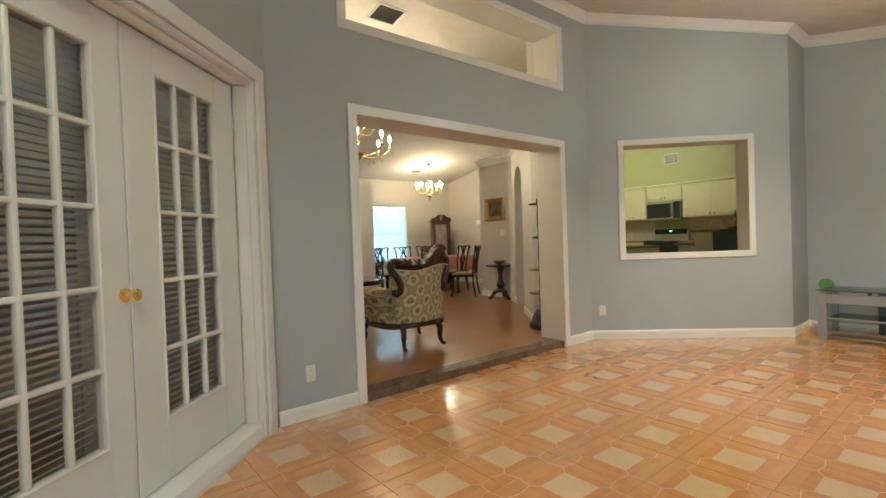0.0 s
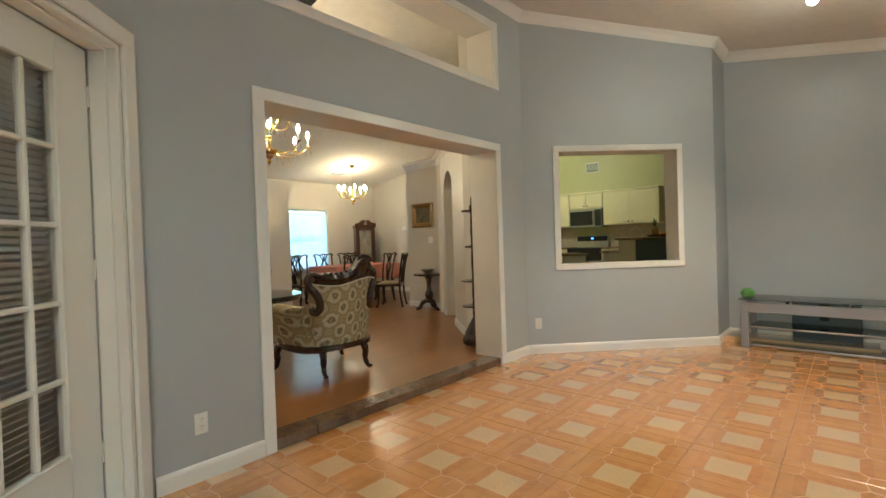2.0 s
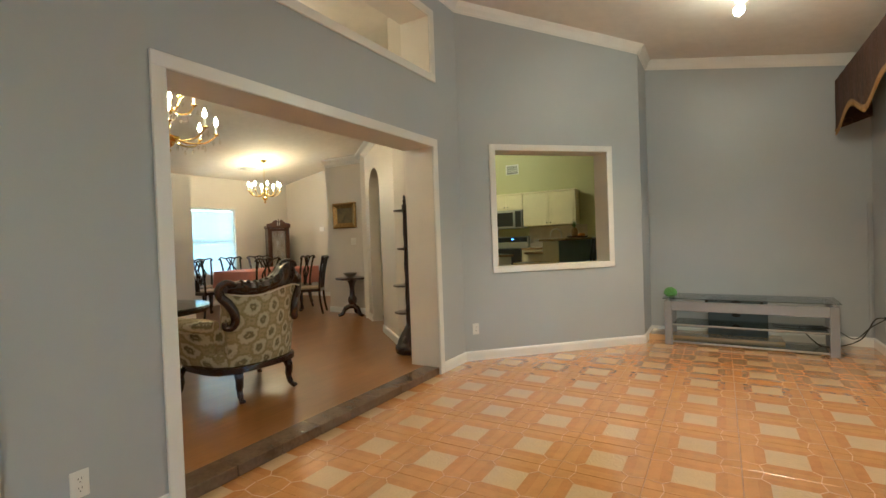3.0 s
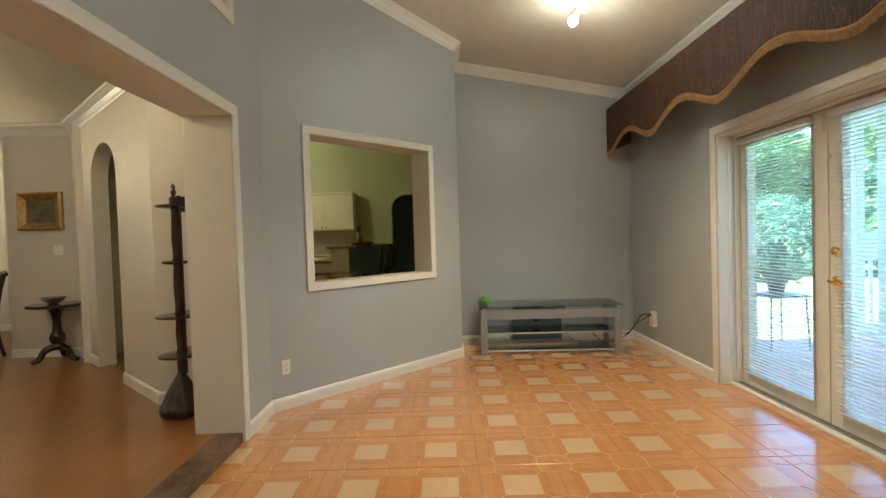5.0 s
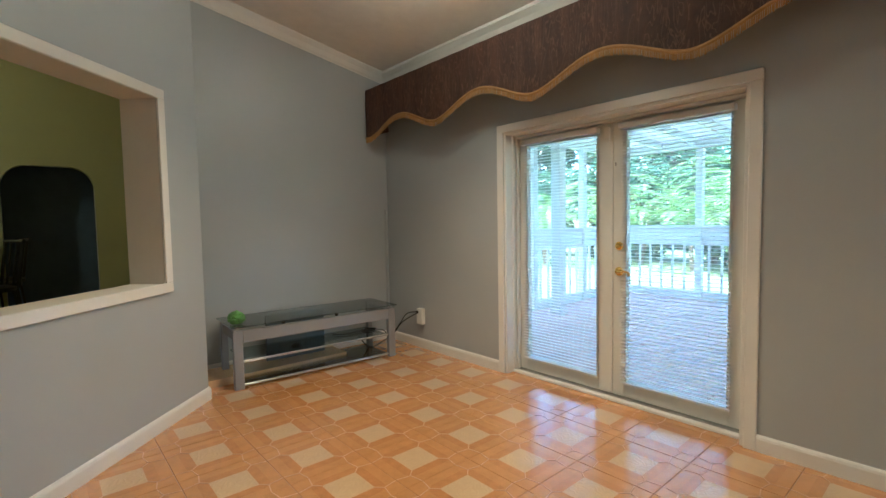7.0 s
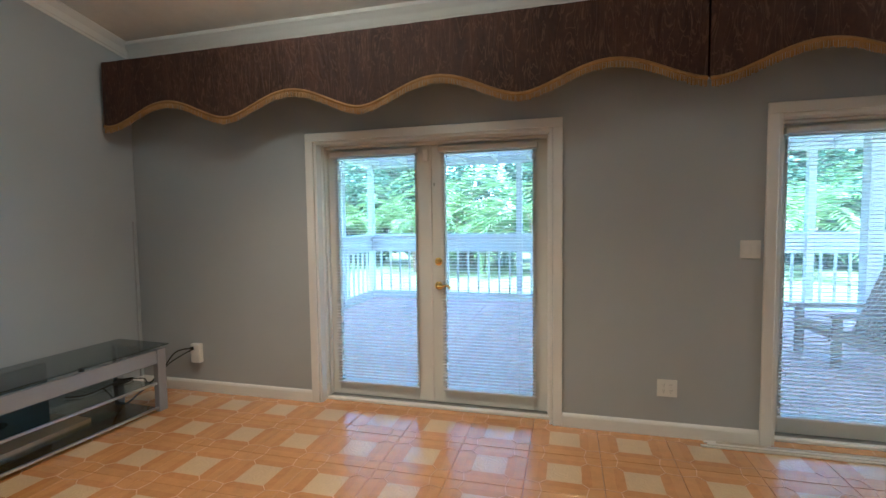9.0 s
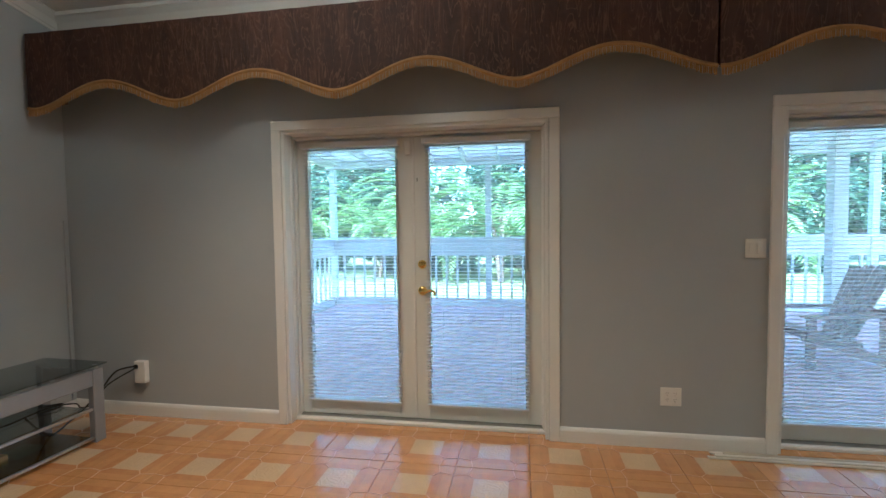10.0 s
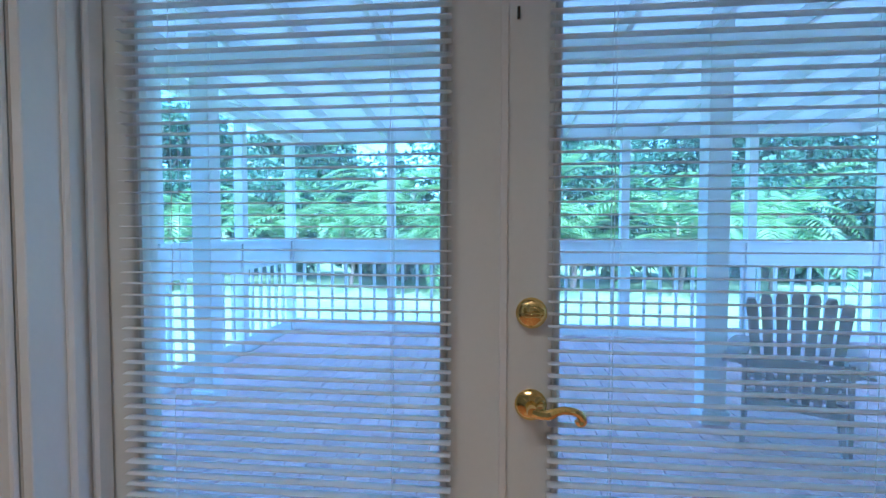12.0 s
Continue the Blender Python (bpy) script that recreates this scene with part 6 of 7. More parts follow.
part("body", bm, CRYSTAL, vz, smooth=True)

# corner curio cabinet
cu = thing("curio_cabinet", Matrix.Translation((7.86, 9.72, DF)) @ Matrix.Rotation(radians(-24), 4, "Z") @ Matrix.Diagonal((0.78, 0.85, 1.0, 1.0)), "walnut corner curio cabinet with a broken pediment and glass door", "cabinet")
bm = bmesh.new()
box(bm, -0.33, 0.33, -0.05, 0.26, 0.0, 0.62, 0.008)
box(bm, -0.35, 0.35, -0.07, 0.27, 0.62, 0.66, 0.006)
box(bm, -0.31, 0.31, 0.22, 0.25, 0.66, 1.62, 0.004)
for x in (-0.31, 0.25):
    box(bm, x, x + 0.06, -0.04, 0.22, 0.66, 1.62, 0.006)
box(bm, -0.34, 0.34, -0.07, 0.26, 1.62, 1.68, 0.008)
part("body", bm, WALNUT, cu)
bm = bmesh.new()
box(bm, -0.249, 0.249, 0.212, 0.219, 0.665, 1.615, 0.001)
part("lining", bm, MATS["pale_cord"], cu, "pale back lining of the cabinet")
bm = bmesh.new()
for sx in (-1, 1):
    slab(bm, [(sx * 0.34, 1.68), (sx * 0.04, 1.68), (sx * 0.04, 1.79), (sx * 0.075, 1.82), (sx * 0.12, 1.80), (sx * 0.2, 1.745), (sx * 0.34, 1.72)], 0.05, Matrix.Translation((0, -0.07, 0)))
lathe(bm, [(0.02, 1.68), (0.015, 1.74), (0.03, 1.77), (0.02, 1.8), (0.004, 1.84)], 10, 0, -0.045)
bmesh.ops.recalc_face_normals(bm, faces=bm.faces)
part("pediment", bm, WALNUT, cu, "carved broken pediment")
bm = bmesh.new()
for a, b, c, d in ((-0.25, -0.20, 0.67, 1.61), (0.20, 0.25, 0.67, 1.61), (-0.20, 0.20, 0.67, 0.72), (-0.20, 0.20, 1.56, 1.61)):
    box(bm, a, b, -0.045, -0.022, c, d, 0.003)
dr = part("door", bm, WALNUT, cu)
bm = bmesh.new()
box(bm, -0.20, 0.20, -0.036, -0.032, 0.72, 1.56)
part("pane", bm, GLASS, dr)
for z in (0.95, 1.18, 1.40):
    bm = bmesh.new()
    box(bm, -0.25, 0.25, -0.01, 0.22, z, z + 0.008)
    part("glass_shelf", bm, GLASS, cu)
random.seed(4)
for z in (0.665, 0.96, 1.19, 1.41):
    for x in (-0.14, 0.0, 0.13):
        bm = bmesh.new()
        hh = random.uniform(0.08, 0.15)
        lathe(bm, [(0.03, 0), (0.035, 0.01), (0.012, hh * 0.35), (0.035, hh * 0.7), (0.04, hh)], 10, x, 0.1)
        tr = part("trinket", bm, random.choice((CRYSTAL, WHITEPLASTIC, CHROME)), smooth=True)
        tr.matrix_world = cu.matrix_world @ Matrix.Translation((0, 0, z))
        tagged(tr, "small pale ornament inside the curio cabinet", "ornament", "cabinet ornaments")

# white panelled door at the end of the hall
hd = thing("door_4", None, "white six-panel hall door, closed", "door", kind="structure")
bm = bmesh.new()
box(bm, 6.42, 7.18, 5.762, 5.797, DF + 0.012, 2.10, 0.003)
leaf4 = part("leaf", bm, DOORWHITE, hd)
for x0 in (6.50, 6.84):
    for z0, z1 in ((0.25, 0.85), (1.0, 1.62), (1.74, 2.0)):
        bm = bmesh.new()
        box(bm, x0, x0 + 0.26, 5.752, 5.764, z0, z1, 0.008)
        part("panel", bm, DOORWHITE, leaf4)
bm = bmesh.new()
lathe(bm, [(0.025, 0), (0.012, 0.012), (0.012, 0.03), (0.026, 0.045), (0.02, 0.06)], 12)
bmesh.ops.transform(bm, matrix=Matrix.Translation((6.47, 5.762, 1.0)) @ Matrix.Rotation(radians(90), 4, "X"), verts=bm.verts)
part("door_knob", bm, BRASS, leaf4, smooth=True)


# ---- kitchen things ----
KX = 12.15


def shaker_door(parent, y0, y1, z0, z1, x, knob=None):
    bm = bmesh.new()
    box(bm, x - 0.02, x, y0, y1, z0, z1, 0.003)
    d = part("door", bm, CABINETS, parent)
    bm = bmesh.new()
    for a, b, c, e in ((y0 + 0.05, y0 + 0.065, z0 + 0.05, z1 - 0.05), (y1 - 0.065, y1 - 0.05, z0 + 0.05, z1 - 0.05), (y0 + 0.065, y1 - 0.065, z0 + 0.05, z0 + 0.065), (y0 + 0.065, y1 - 0.065, z1 - 0.065, z1 - 0.05)):
        box(bm, x - 0.027, x - 0.019, a, b, c, e, 0.003)
    part("panel_moulding", bm, CABINETS, d)
    if knob:
        bm = bmesh.new()
        bmesh.ops.create_icosphere(bm, subdivisions=2, radius=0.016, matrix=Matrix.Translation((x - 0.035, *knob)))
        part("knob", bm, BLACK, d, "small dark knob", True)
    return d


def cabinet(name, y0, y1, z0, z1, depth, label, doors=2, group="kitchen cabinets"):
    c = thing(name, None, label, "cabinet", group)
    x = KX - depth
    bm = bmesh.new()
    box(bm, x, KX - 0.002, y0 + 0.001, y1 - 0.001, z0, z1, 0.003)
    part("body", bm, CABINETS, c)
    w = (y1 - y0) / doors
    for k in range(doors):
        a, b = y0 + k * w + 0.006, y0 + (k + 1) * w - 0.006
        low = z0 > 1.2
        kz = z0 + 0.07 if low else z1 - 0.09
        ky = (b - 0.04) if (k % 2 == 0 and doors > 1) else (a + 0.04)
        shaker_door(c, a, b, z0 + 0.02, z1 - 0.02, x, (ky, kz))
    bm = bmesh.new()
    if z0 > 1.2:
        box(bm, x - 0.03, KX - 0.002, y0, y1, z1, z1 + 0.05, 0.012)
        part("cornice", bm, CABINETS, c)
    return c


cabinet("wall_cabinet", 6.17, 6.95, 1.55, 2.36, 0.34, "cream upper kitchen cabinet with panelled doors")
cabinet("wall_cabinet", 5.27, 6.16, 1.99, 2.36, 0.34, "short cream cabinet above the microwave")
cabinet("wall_cabinet", 3.93, 5.26, 1.55, 2.36, 0.34, "wide cream upper kitchen cabinet with two doors")
cabinet("base_cabinet", 6.12, 6.95, DF, 0.97, 0.6, "cream base cabinet beside the range")
cabinet("base_cabinet", 4.10, 5.23, DF, 0.97, 0.6, "cream base cabinet beside the range")
for y0, y1 in ((6.12, 6.95), (4.10, 5.23)):
    bm = bmesh.new()
    box(bm, KX - 0.64, KX - 0.003, y0, y1, 0.971, 1.01, 0.006)
    tagged(part("worktop", bm, GRANITE), "brown granite worktop along the kitchen wall", "worktop", "kitchen worktops")
mw = thing("microwave", None, "stainless over-range microwave with a dark window", "microwave")
bm = bmesh.new()
box(bm, KX - 0.40, KX - 0.003, 5.28, 6.15, 1.515, 1.985, 0.006)
part("body", bm, CHROME, mw)
bm = bmesh.new()
box(bm, KX - 0.412, KX - 0.399, 5.52, 6.12, 1.575, 1.925, 0.006)
part("door_window", bm, BLACK, mw, "black glass door")
bm = bmesh.new()
box(bm, KX - 0.41, KX - 0.399, 5.30, 5.46, 1.545, 1.955, 0.004)
part("control_panel", bm, BLACK, mw)
bm = bmesh.new()
tube(bm, spline([(KX - 0.405, 5.49, 1.92), (KX - 0.45, 5.49, 1.88), (KX - 0.45, 5.49, 1.66), (KX - 0.405, 5.49, 1.62)], 5), 0.012, 8)
part("handle", bm, CHROME, mw, smooth=True)
rg = thing("range", None, "stainless electric range with a lit blue display", "stove")
bm = bmesh.new()
box(bm, KX - 0.66, KX - 0.08, 5.24, 6.11, DF, 0.99, 0.006)
part("body", bm, BLACK, rg)
bm = bmesh.new()
box(bm, KX - 0.64, KX - 0.1, 5.255, 6.095, 0.991, 1.0, 0.003)
part("cooktop", bm, BLACK, rg)
bm = bmesh.new()
box(bm, KX - 0.10, KX - 0.003, 5.24, 6.11, 0.99, 1.31, 0.01)
part("backguard", bm, CHROME, rg)
bm = bmesh.new()
box(bm, KX - 0.108, KX - 0.099, 5.27, 6.08, 1.16, 1.285, 0.004)
part("control_panel", bm, BLACK, rg)
bm = bmesh.new()
box(bm, KX - 0.112, KX - 0.107, 5.64, 5.70, 1.22, 1.245)
part("display", bm, glowing("blue_display", (0.15, 0.35, 1.0), 0.5), rg, "lit blue clock display")

SPLASH = material("beige_backsplash", (0.52, 0.45, 0.36), 0.35, vary=0.12, scale=7, fine=60, bump=0.1)
for y0, y1 in ((6.12, 6.95), (3.75, 5.23)):
    bm = bmesh.new()
    box(bm, KX - 0.014, KX - 0.002, y0, y1, 1.011, 1.548, 0.002)
    tagged(part("trim_backsplash", bm, SPLASH), "beige tiled backsplash above the kitchen worktop", "backsplash", kind="structure")

# peninsula with sink, raised bar and stools
pn = thing("peninsula", None, "peninsula counter with a slate blue panelled front", "counter")
BLUEPANEL = material("slate_blue_panel", (0.16, 0.21, 0.27), 0.5, vary=0.08)
bm = bmesh.new()
box(bm, 8.78, KX - 0.003, 3.722, 4.05, DF, 0.96, 0.006)
part("body", bm, CABINETS, pn, "cream cabinet body")
bm = bmesh.new()
box(bm, 8.72, KX - 0.003, 3.722, 4.09, 0.961, 1.0, 0.006)
part("worktop", bm, GRANITE, pn)
bm = bmesh.new()
box(bm, 8.745, KX - 0.003, 3.45, 3.72, DF, 1.19, 0.006)
part("bar_wall", bm, BLUEPANEL, pn)
bm = bmesh.new()
box(bm, 8.722, 8.744, 3.44, 3.73, DF, 1.19, 0.004)
part("end_panel", bm, CABINETS, pn, "cream painted end panel")
bm = bmesh.new()
box(bm, 8.66, KX - 0.003, 3.30, 3.78, 1.191, 1.232, 0.008)
part("bar_top", bm, GRANITE, pn, "raised brown granite bar top")
fc = thing("faucet", Matrix.Translation((10.3, 3.85, 1.0)), "tall curved steel kitchen faucet", "faucet")
bm = bmesh.new()
tube(bm, spline([(0, 0, 0), (0, 0, 0.28), (0, 0.04, 0.40), (0, 0.14, 0.43), (0, 0.22, 0.37), (0, 0.24, 0.28)], 6), 0.016, 8)
part("spout", bm, CHROME, fc, smooth=True)
bm = bmesh.new()
lathe(bm, [(0.035, 0), (0.03, 0.02), (0.02, 0.06)], 12)
tube(bm, [(0.0, 0, 0.08), (0.07, 0, 0.11)], 0.008, 6)
part("base", bm, CHROME, fc, smooth=True)
ty = thing("tray", Matrix.Translation((9.93, 3.42, 1.2325)), "round wooden tray with fruit on the bar", "tray")
bm = bmesh.new()
lathe(bm, [(0.17, 0.0), (0.20, 0.012), (0.205, 0.035), (0.195, 0.035), (0.17, 0.014)], 24)
part("base", bm, WALNUT, ty, smooth=True)
pa = thing("pineapple", Matrix.Translation((9.92, 3.47, 1.249)), "ripe pineapple with a spiky green crown", "fruit")
bm = bmesh.new()
lathe(bm, [(0.035, 0), (0.06, 0.03), (0.068, 0.09), (0.058, 0.155), (0.028, 0.185)], 14)
part("body", bm, material("pineapple_skin", (0.26, 0.15, 0.04), 0.6, vary=0.4, scale=40, bump=0.6), pa, smooth=True)
bm = bmesh.new()
random.seed(8)
for k in range(40):
    a, e, l = random.uniform(0, 6.28), random.uniform(0.1, 0.8), random.uniform(0.10, 0.2)
    d = Vector((math.cos(a) * math.sin(e), math.sin(a) * math.sin(e), math.cos(e)))
    s = Vector((-math.sin(a), math.cos(a), 0)) * 0.009
    b0 = Vector((0, 0, 0.175))
    q = [bm.verts.new(b0 - s), bm.verts.new(b0 + s), bm.verts.new(b0 + d * l)]
    bm.faces.new(q)
part("crown", bm, LEAF, pa, "spiky green leaf crown")
for k, (dx, dy) in enumerate(((0.1, -0.06), (0.03, -0.11), (-0.08, -0.08), (0.12, 0.03))):
    bm = bmesh.new()
    bmesh.ops.create_icosphere(bm, subdivisions=2, radius=0.036)
    fr = part("orange", bm, material("orange_peel", (0.62, 0.24, 0.03), 0.45, vary=0.1, scale=60, bump=0.3) if k == 0 else MATS["orange_peel"], smooth=True)
    fr.location = (9.93 + dx, 3.42 + dy, 1.2465 + 0.036)
    tagged(fr, "small orange lying in the wooden tray", "fruit", "fruit in the tray")


def bar_stool(m):
    t = thing("bar_stool", m, "black metal bar stool with a slatted back", "stool", "bar stools")
    bm = bmesh.new()
    lathe(bm, [(0.19, 0.66), (0.205, 0.68), (0.20, 0.70), (0.15, 0.715)], 20)
    part("seat", bm, BLACK, t, smooth=True)
    for sx in (-1, 1):
        for sy in (-1, 1):
            bm = bmesh.new()
            tube(bm, [(sx * 0.13, sy * 0.13, 0.67), (sx * 0.21, sy * 0.21, 0.0)], 0.012, 6)
            part("leg", bm, BLACK, t)
    bm = bmesh.new()
    for x in (-0.17, -0.06, 0.06, 0.17):
        tube(bm, [(x, -0.16, 0.69), (x * 1.05, -0.22, 1.15)], 0.012 if abs(x) < 0.1 else 0.016, 6)
    tube(bm, [(-0.19, -0.222, 1.16), (0.19, -0.222, 1.16)], 0.018, 6)
    part("back_slats", bm, BLACK, t)
    bm = bmesh.new()
    lathe(bm, [(0.19, 0.24), (0.2, 0.25), (0.19, 0.26)], 20)
    part("foot_ring", bm, CHROME, t)
    return t


st = bar_stool(Matrix.Translation((8.95, 3.08, DF)) @ Matrix.Rotation(radians(25), 4, "Z"))
copy_thing(st, Matrix.Translation((9.42, 3.05, DF)) @ Matrix.Rotation(radians(5), 4, "Z"))
copy_thing(st, Matrix.Translation((9.95, 3.03, DF)) @ Matrix.Rotation(radians(-5), 4, "Z"))

il = thing("kitchen_island", None, "cream kitchen island with a brown granite top", "island")
IM = Matrix.Translation((7.92, 4.88, 0)) @ Matrix.Rotation(radians(-45), 4, "Z")
bm = bmesh.new()
box(bm, 0.03, 0.88, 0.03, 0.62, DF, 0.93, 0.006, m=IM)
part("body", bm, CABINETS, il)
bm = bmesh.new()
box(bm, 0.0, 0.91, -0.01, 0.66, 0.931, 0.97, 0.008, m=IM)
part("worktop", bm, GRANITE, il)
for u0, u1 in ((0.05, 0.45), (0.46, 0.86)):
    bm = bmesh.new()
    box(bm, u0, u1, 0.012, 0.03, 0.18, 0.72, 0.003, m=IM)
    door = part("door", bm, CABINETS, il)
    bm = bmesh.new()
    bmesh.ops.create_icosphere(bm, subdivisions=2, radius=0.014, matrix=IM @ Matrix.Translation((u1 - 0.05 if u0 < 0.3 else u0 + 0.05, 0.0, 0.66)))
    part("knob", bm, BLACK, door, "small dark knob", True)
    bm = bmesh.new()
    box(bm, u0, u1, 0.012, 0.03, 0.74, 0.91, 0.003, m=IM)
    part("drawer_front", bm, CABINETS, il)
bm = bmesh.new()
lathe(bm, [(0.34, 0.80), (0.35, 0.806), (0.34, 0.812)], 36)
gt = thing("glass_table", Matrix.Translation((7.55, 3.45, DF)), "round glass breakfast table with a brass rim", "table")
part("glass_top", bm, SMOKED, gt)
bm = bmesh.new()
rim = ring_points(0.352, 36, 0.806)
tube(bm, rim + rim[:1], 0.008, 6)
part("rim", bm, BRASS, gt, "brass rim")
bm = bmesh.new()
lathe(bm, [(0.22, 0), (0.2, 0.03), (0.04, 0.06), (0.04, 0.74), (0.15, 0.80)], 20)
part("pedestal", bm, BRASS, gt, smooth=True)
kl = thing("ceiling_light", Matrix.Translation((9.6, 6.3, 3.95)), "white domed kitchen ceiling light, lit", "ceiling light")
bm = bmesh.new()
lathe(bm, [(0.06, -0.10), (0.15, -0.075), (0.19, -0.03), (0.2, 0.0)], 24)
part("shade", bm, glowing("lit_kitchen_glass", (1.0, 0.82, 0.45), 1.5), kl, smooth=True)
lamp("kitchen_lamp", "POINT", Matrix.Translation((9.6, 6.3, 3.7)), 6.3, (1.0, 0.76, 0.40), size=0.15)


# ---- chairs on the deck, garden ----
def adirondack(m, label):
    """A slatted garden chair; faces +y."""
    t = thing("adirondack_chair", m, label, "garden chair", "adirondack chairs")
    for sx in (-1, 1):
        bm = bmesh.new()
        slab(bm, [(0.42, 0.28), (0.42, 0.38), (0.30, 0.38), (-0.50, 0.08), (-0.52, 0.0), (-0.42, 0.0), (0.30, 0.28)], 0.025, Matrix.Translation((sx * 0.26, 0, 0)) @ Matrix.Rotation(radians(90), 4, "Z"))
        bmesh.ops.recalc_face_normals(bm, faces=bm.faces)
        part("side_rail", bm, GREYWOOD, t)
        bm = bmesh.new()
        box(bm, sx * 0.30 - 0.013, sx * 0.30 + 0.013, 0.30, 0.40, 0.0, 0.54, 0.003)
        part("front_leg", bm, GREYWOOD, t)
        bm = bmesh.new()
        slab(bm, [(-0.07, -0.42), (0.05, -0.42), (0.08, 0.30), (0.05, 0.46), (-0.05, 0.48), (-0.08, 0.30)], 0.022, Matrix.Translation((sx * 0.33, 0, 0.56)) @ Matrix.Rotation(radians(-90), 4, "X"))
        bmesh.ops.recalc_face_normals(bm, faces=bm.faces)
        arm = part("arm_rest", bm, GREYWOOD, t)
        bm = bmesh.new()
        box(bm, sx * 0.27 - 0.013, sx * 0.27 + 0.013, -0.46, -0.37, 0.04, 0.62, 0.003)
        part("rear_brace", bm, GREYWOOD, t)
    for k in range(7):
        y = 0.40 - k * 0.088
        bm = bmesh.new()
        box(bm, -0.285, 0.285, y - 0.038, y + 0.038, 0, 0.02, 0.003, m=Matrix.Translation((0, 0, 0.382 - max(0, (0.30 - y)) * 0.37)))
        part("seat_slat", bm, GREYWOOD, t)
    for k in range(7):
        u = k - 3
        lean = Matrix.Translation((u * 0.063, -0.14, 0.22)) @ Matrix.Rotation(radians(u * 1.3), 4, "Y") @ Matrix.Rotation(radians(25), 4, "X")
        h = 0.90 - 0.006 * u * u
        bm = bmesh.new()
        slab(bm, [(-0.021, 0), (0.021, 0), (0.031, h - 0.04), (0.020, h), (-0.020, h), (-0.031, h - 0.04)], 0.018, lean)
        bmesh.ops.recalc_face_normals(bm, faces=bm.faces)
        part("back_slat", bm, GREYWOOD, t)
    bm = bmesh.new()
    box(bm, -0.31, 0.31, -0.42, -0.39, 0.53, 0.60, 0.003)
    box(bm, -0.28, 0.28, -0.20, -0.17, 0.20, 0.26, 0.003)
    part("back_rail", bm, GREYWOOD, t)
    return t


adirondack(Matrix.Translation((2.17, -3.10, DK)) @ Matrix.Rotation(radians(150), 4, "Z"), "weathered grey slatted garden chair facing the yard")
adirondack(Matrix.Translation((0.26, -2.98, DK)) @ Matrix.Rotation(radians(-82), 4, "Z"), "weathered grey slatted garden chair turned side on")

tt = thing("plant_stand", Matrix.Translation((6.78, -2.02, DK)), "small dark outdoor table with thin legs", "side table")
bm = bmesh.new()
box(bm, -0.24, 0.24, -0.24, 0.24, 0.60, 0.625, 0.006)
part("tabletop", bm, BLACK, tt)
for sx in (-1, 1):
    for sy in (-1, 1):
        bm = bmesh.new()
        tube(bm, [(sx * 0.2, sy * 0.2, 0.60), (sx * 0.22, sy * 0.22, 0.0)], 0.012, 6)
        part("leg", bm, BLACK, tt)


def leaf_mass(rnd, count, place, size, droop=0.3):
    """Many small pointed leaves as one mesh's points and faces."""
    vs, fs = [], []
    for _ in range(count):
        c, out = place(rnd)
        a = rnd.uniform(0, 2 * math.pi)
        d = (Vector((math.cos(a), math.sin(a), rnd.uniform(-0.6, 0.5))) + out * 0.8).normalized()
        s = d.cross(Vector((rnd.uniform(-1, 1), rnd.uniform(-1, 1), rnd.uniform(0.2, 1)))).normalized()
        l = size * rnd.uniform(0.6, 1.4)
        w = l * rnd.uniform(0.22, 0.34)
        n = len(vs)
        tip = c + d * l - Vector((0, 0, l * droop))
        vs += [c, c + d * l * 0.5 + s * w, tip, c + d * l * 0.5 - s * w]
        fs.append((n, n + 1, n + 2, n + 3))
    return vs, fs


def mesh_part(name, vs, fs, mat, parent, label=""):
    me = bpy.data.meshes.new(name)
    me.from_pydata([tuple(v) for v in vs], [], fs)
    me.materials.append(mat)
    ob = new(name, me)
    ob.parent = parent
    if label:
        tagged(ob, label)
    return ob


def leaf_material(name, a, b):
    """Leaves with their own tone each, a soft sheen and light passing through."""
    m = bpy.data.materials.new(name)
    m.use_nodes = True
    nt = m.node_tree
    bs = nt.nodes["Principled BSDF"]
    geo, mix = nt.nodes.new("ShaderNodeNewGeometry"), nt.nodes.new("ShaderNodeMixRGB")
    mix.inputs["Color1"].default_value, mix.inputs["Color2"].default_value = (*a, 1), (*b, 1)
    nt.links.new(geo.outputs["Random Per Island"], mix.inputs["Fac"])
    nt.links.new(mix.outputs["Color"], bs.inputs["Base Color"])
    bs.inputs["Roughness"].default_value = 0.45
    tr, add = nt.nodes.new("ShaderNodeBsdfTranslucent"), nt.nodes.new("ShaderNodeMixShader")
    nt.links.new(mix.outputs["Color"], tr.inputs["Color"])
    add.inputs[0].default_value = 0.5
    nt.links.new(bs.outputs[0], add.inputs[1])
    nt.links.new(tr.outputs[0], add.inputs[2])
    nt.links.new(add.outputs[0], nt.nodes["Material Output"].inputs["Surface"])
    return m


FROND = leaf_material("palm_frond", (0.12, 0.22, 0.07), (0.25, 0.34, 0.12))
BUSH = leaf_material("bush_leaf", (0.06, 0.12, 0.075), (0.12, 0.19, 0.10))
TREELEAF = leaf_material("tree_leaf", (0.07, 0.13, 0.085), (0.13, 0.20, 0.11))


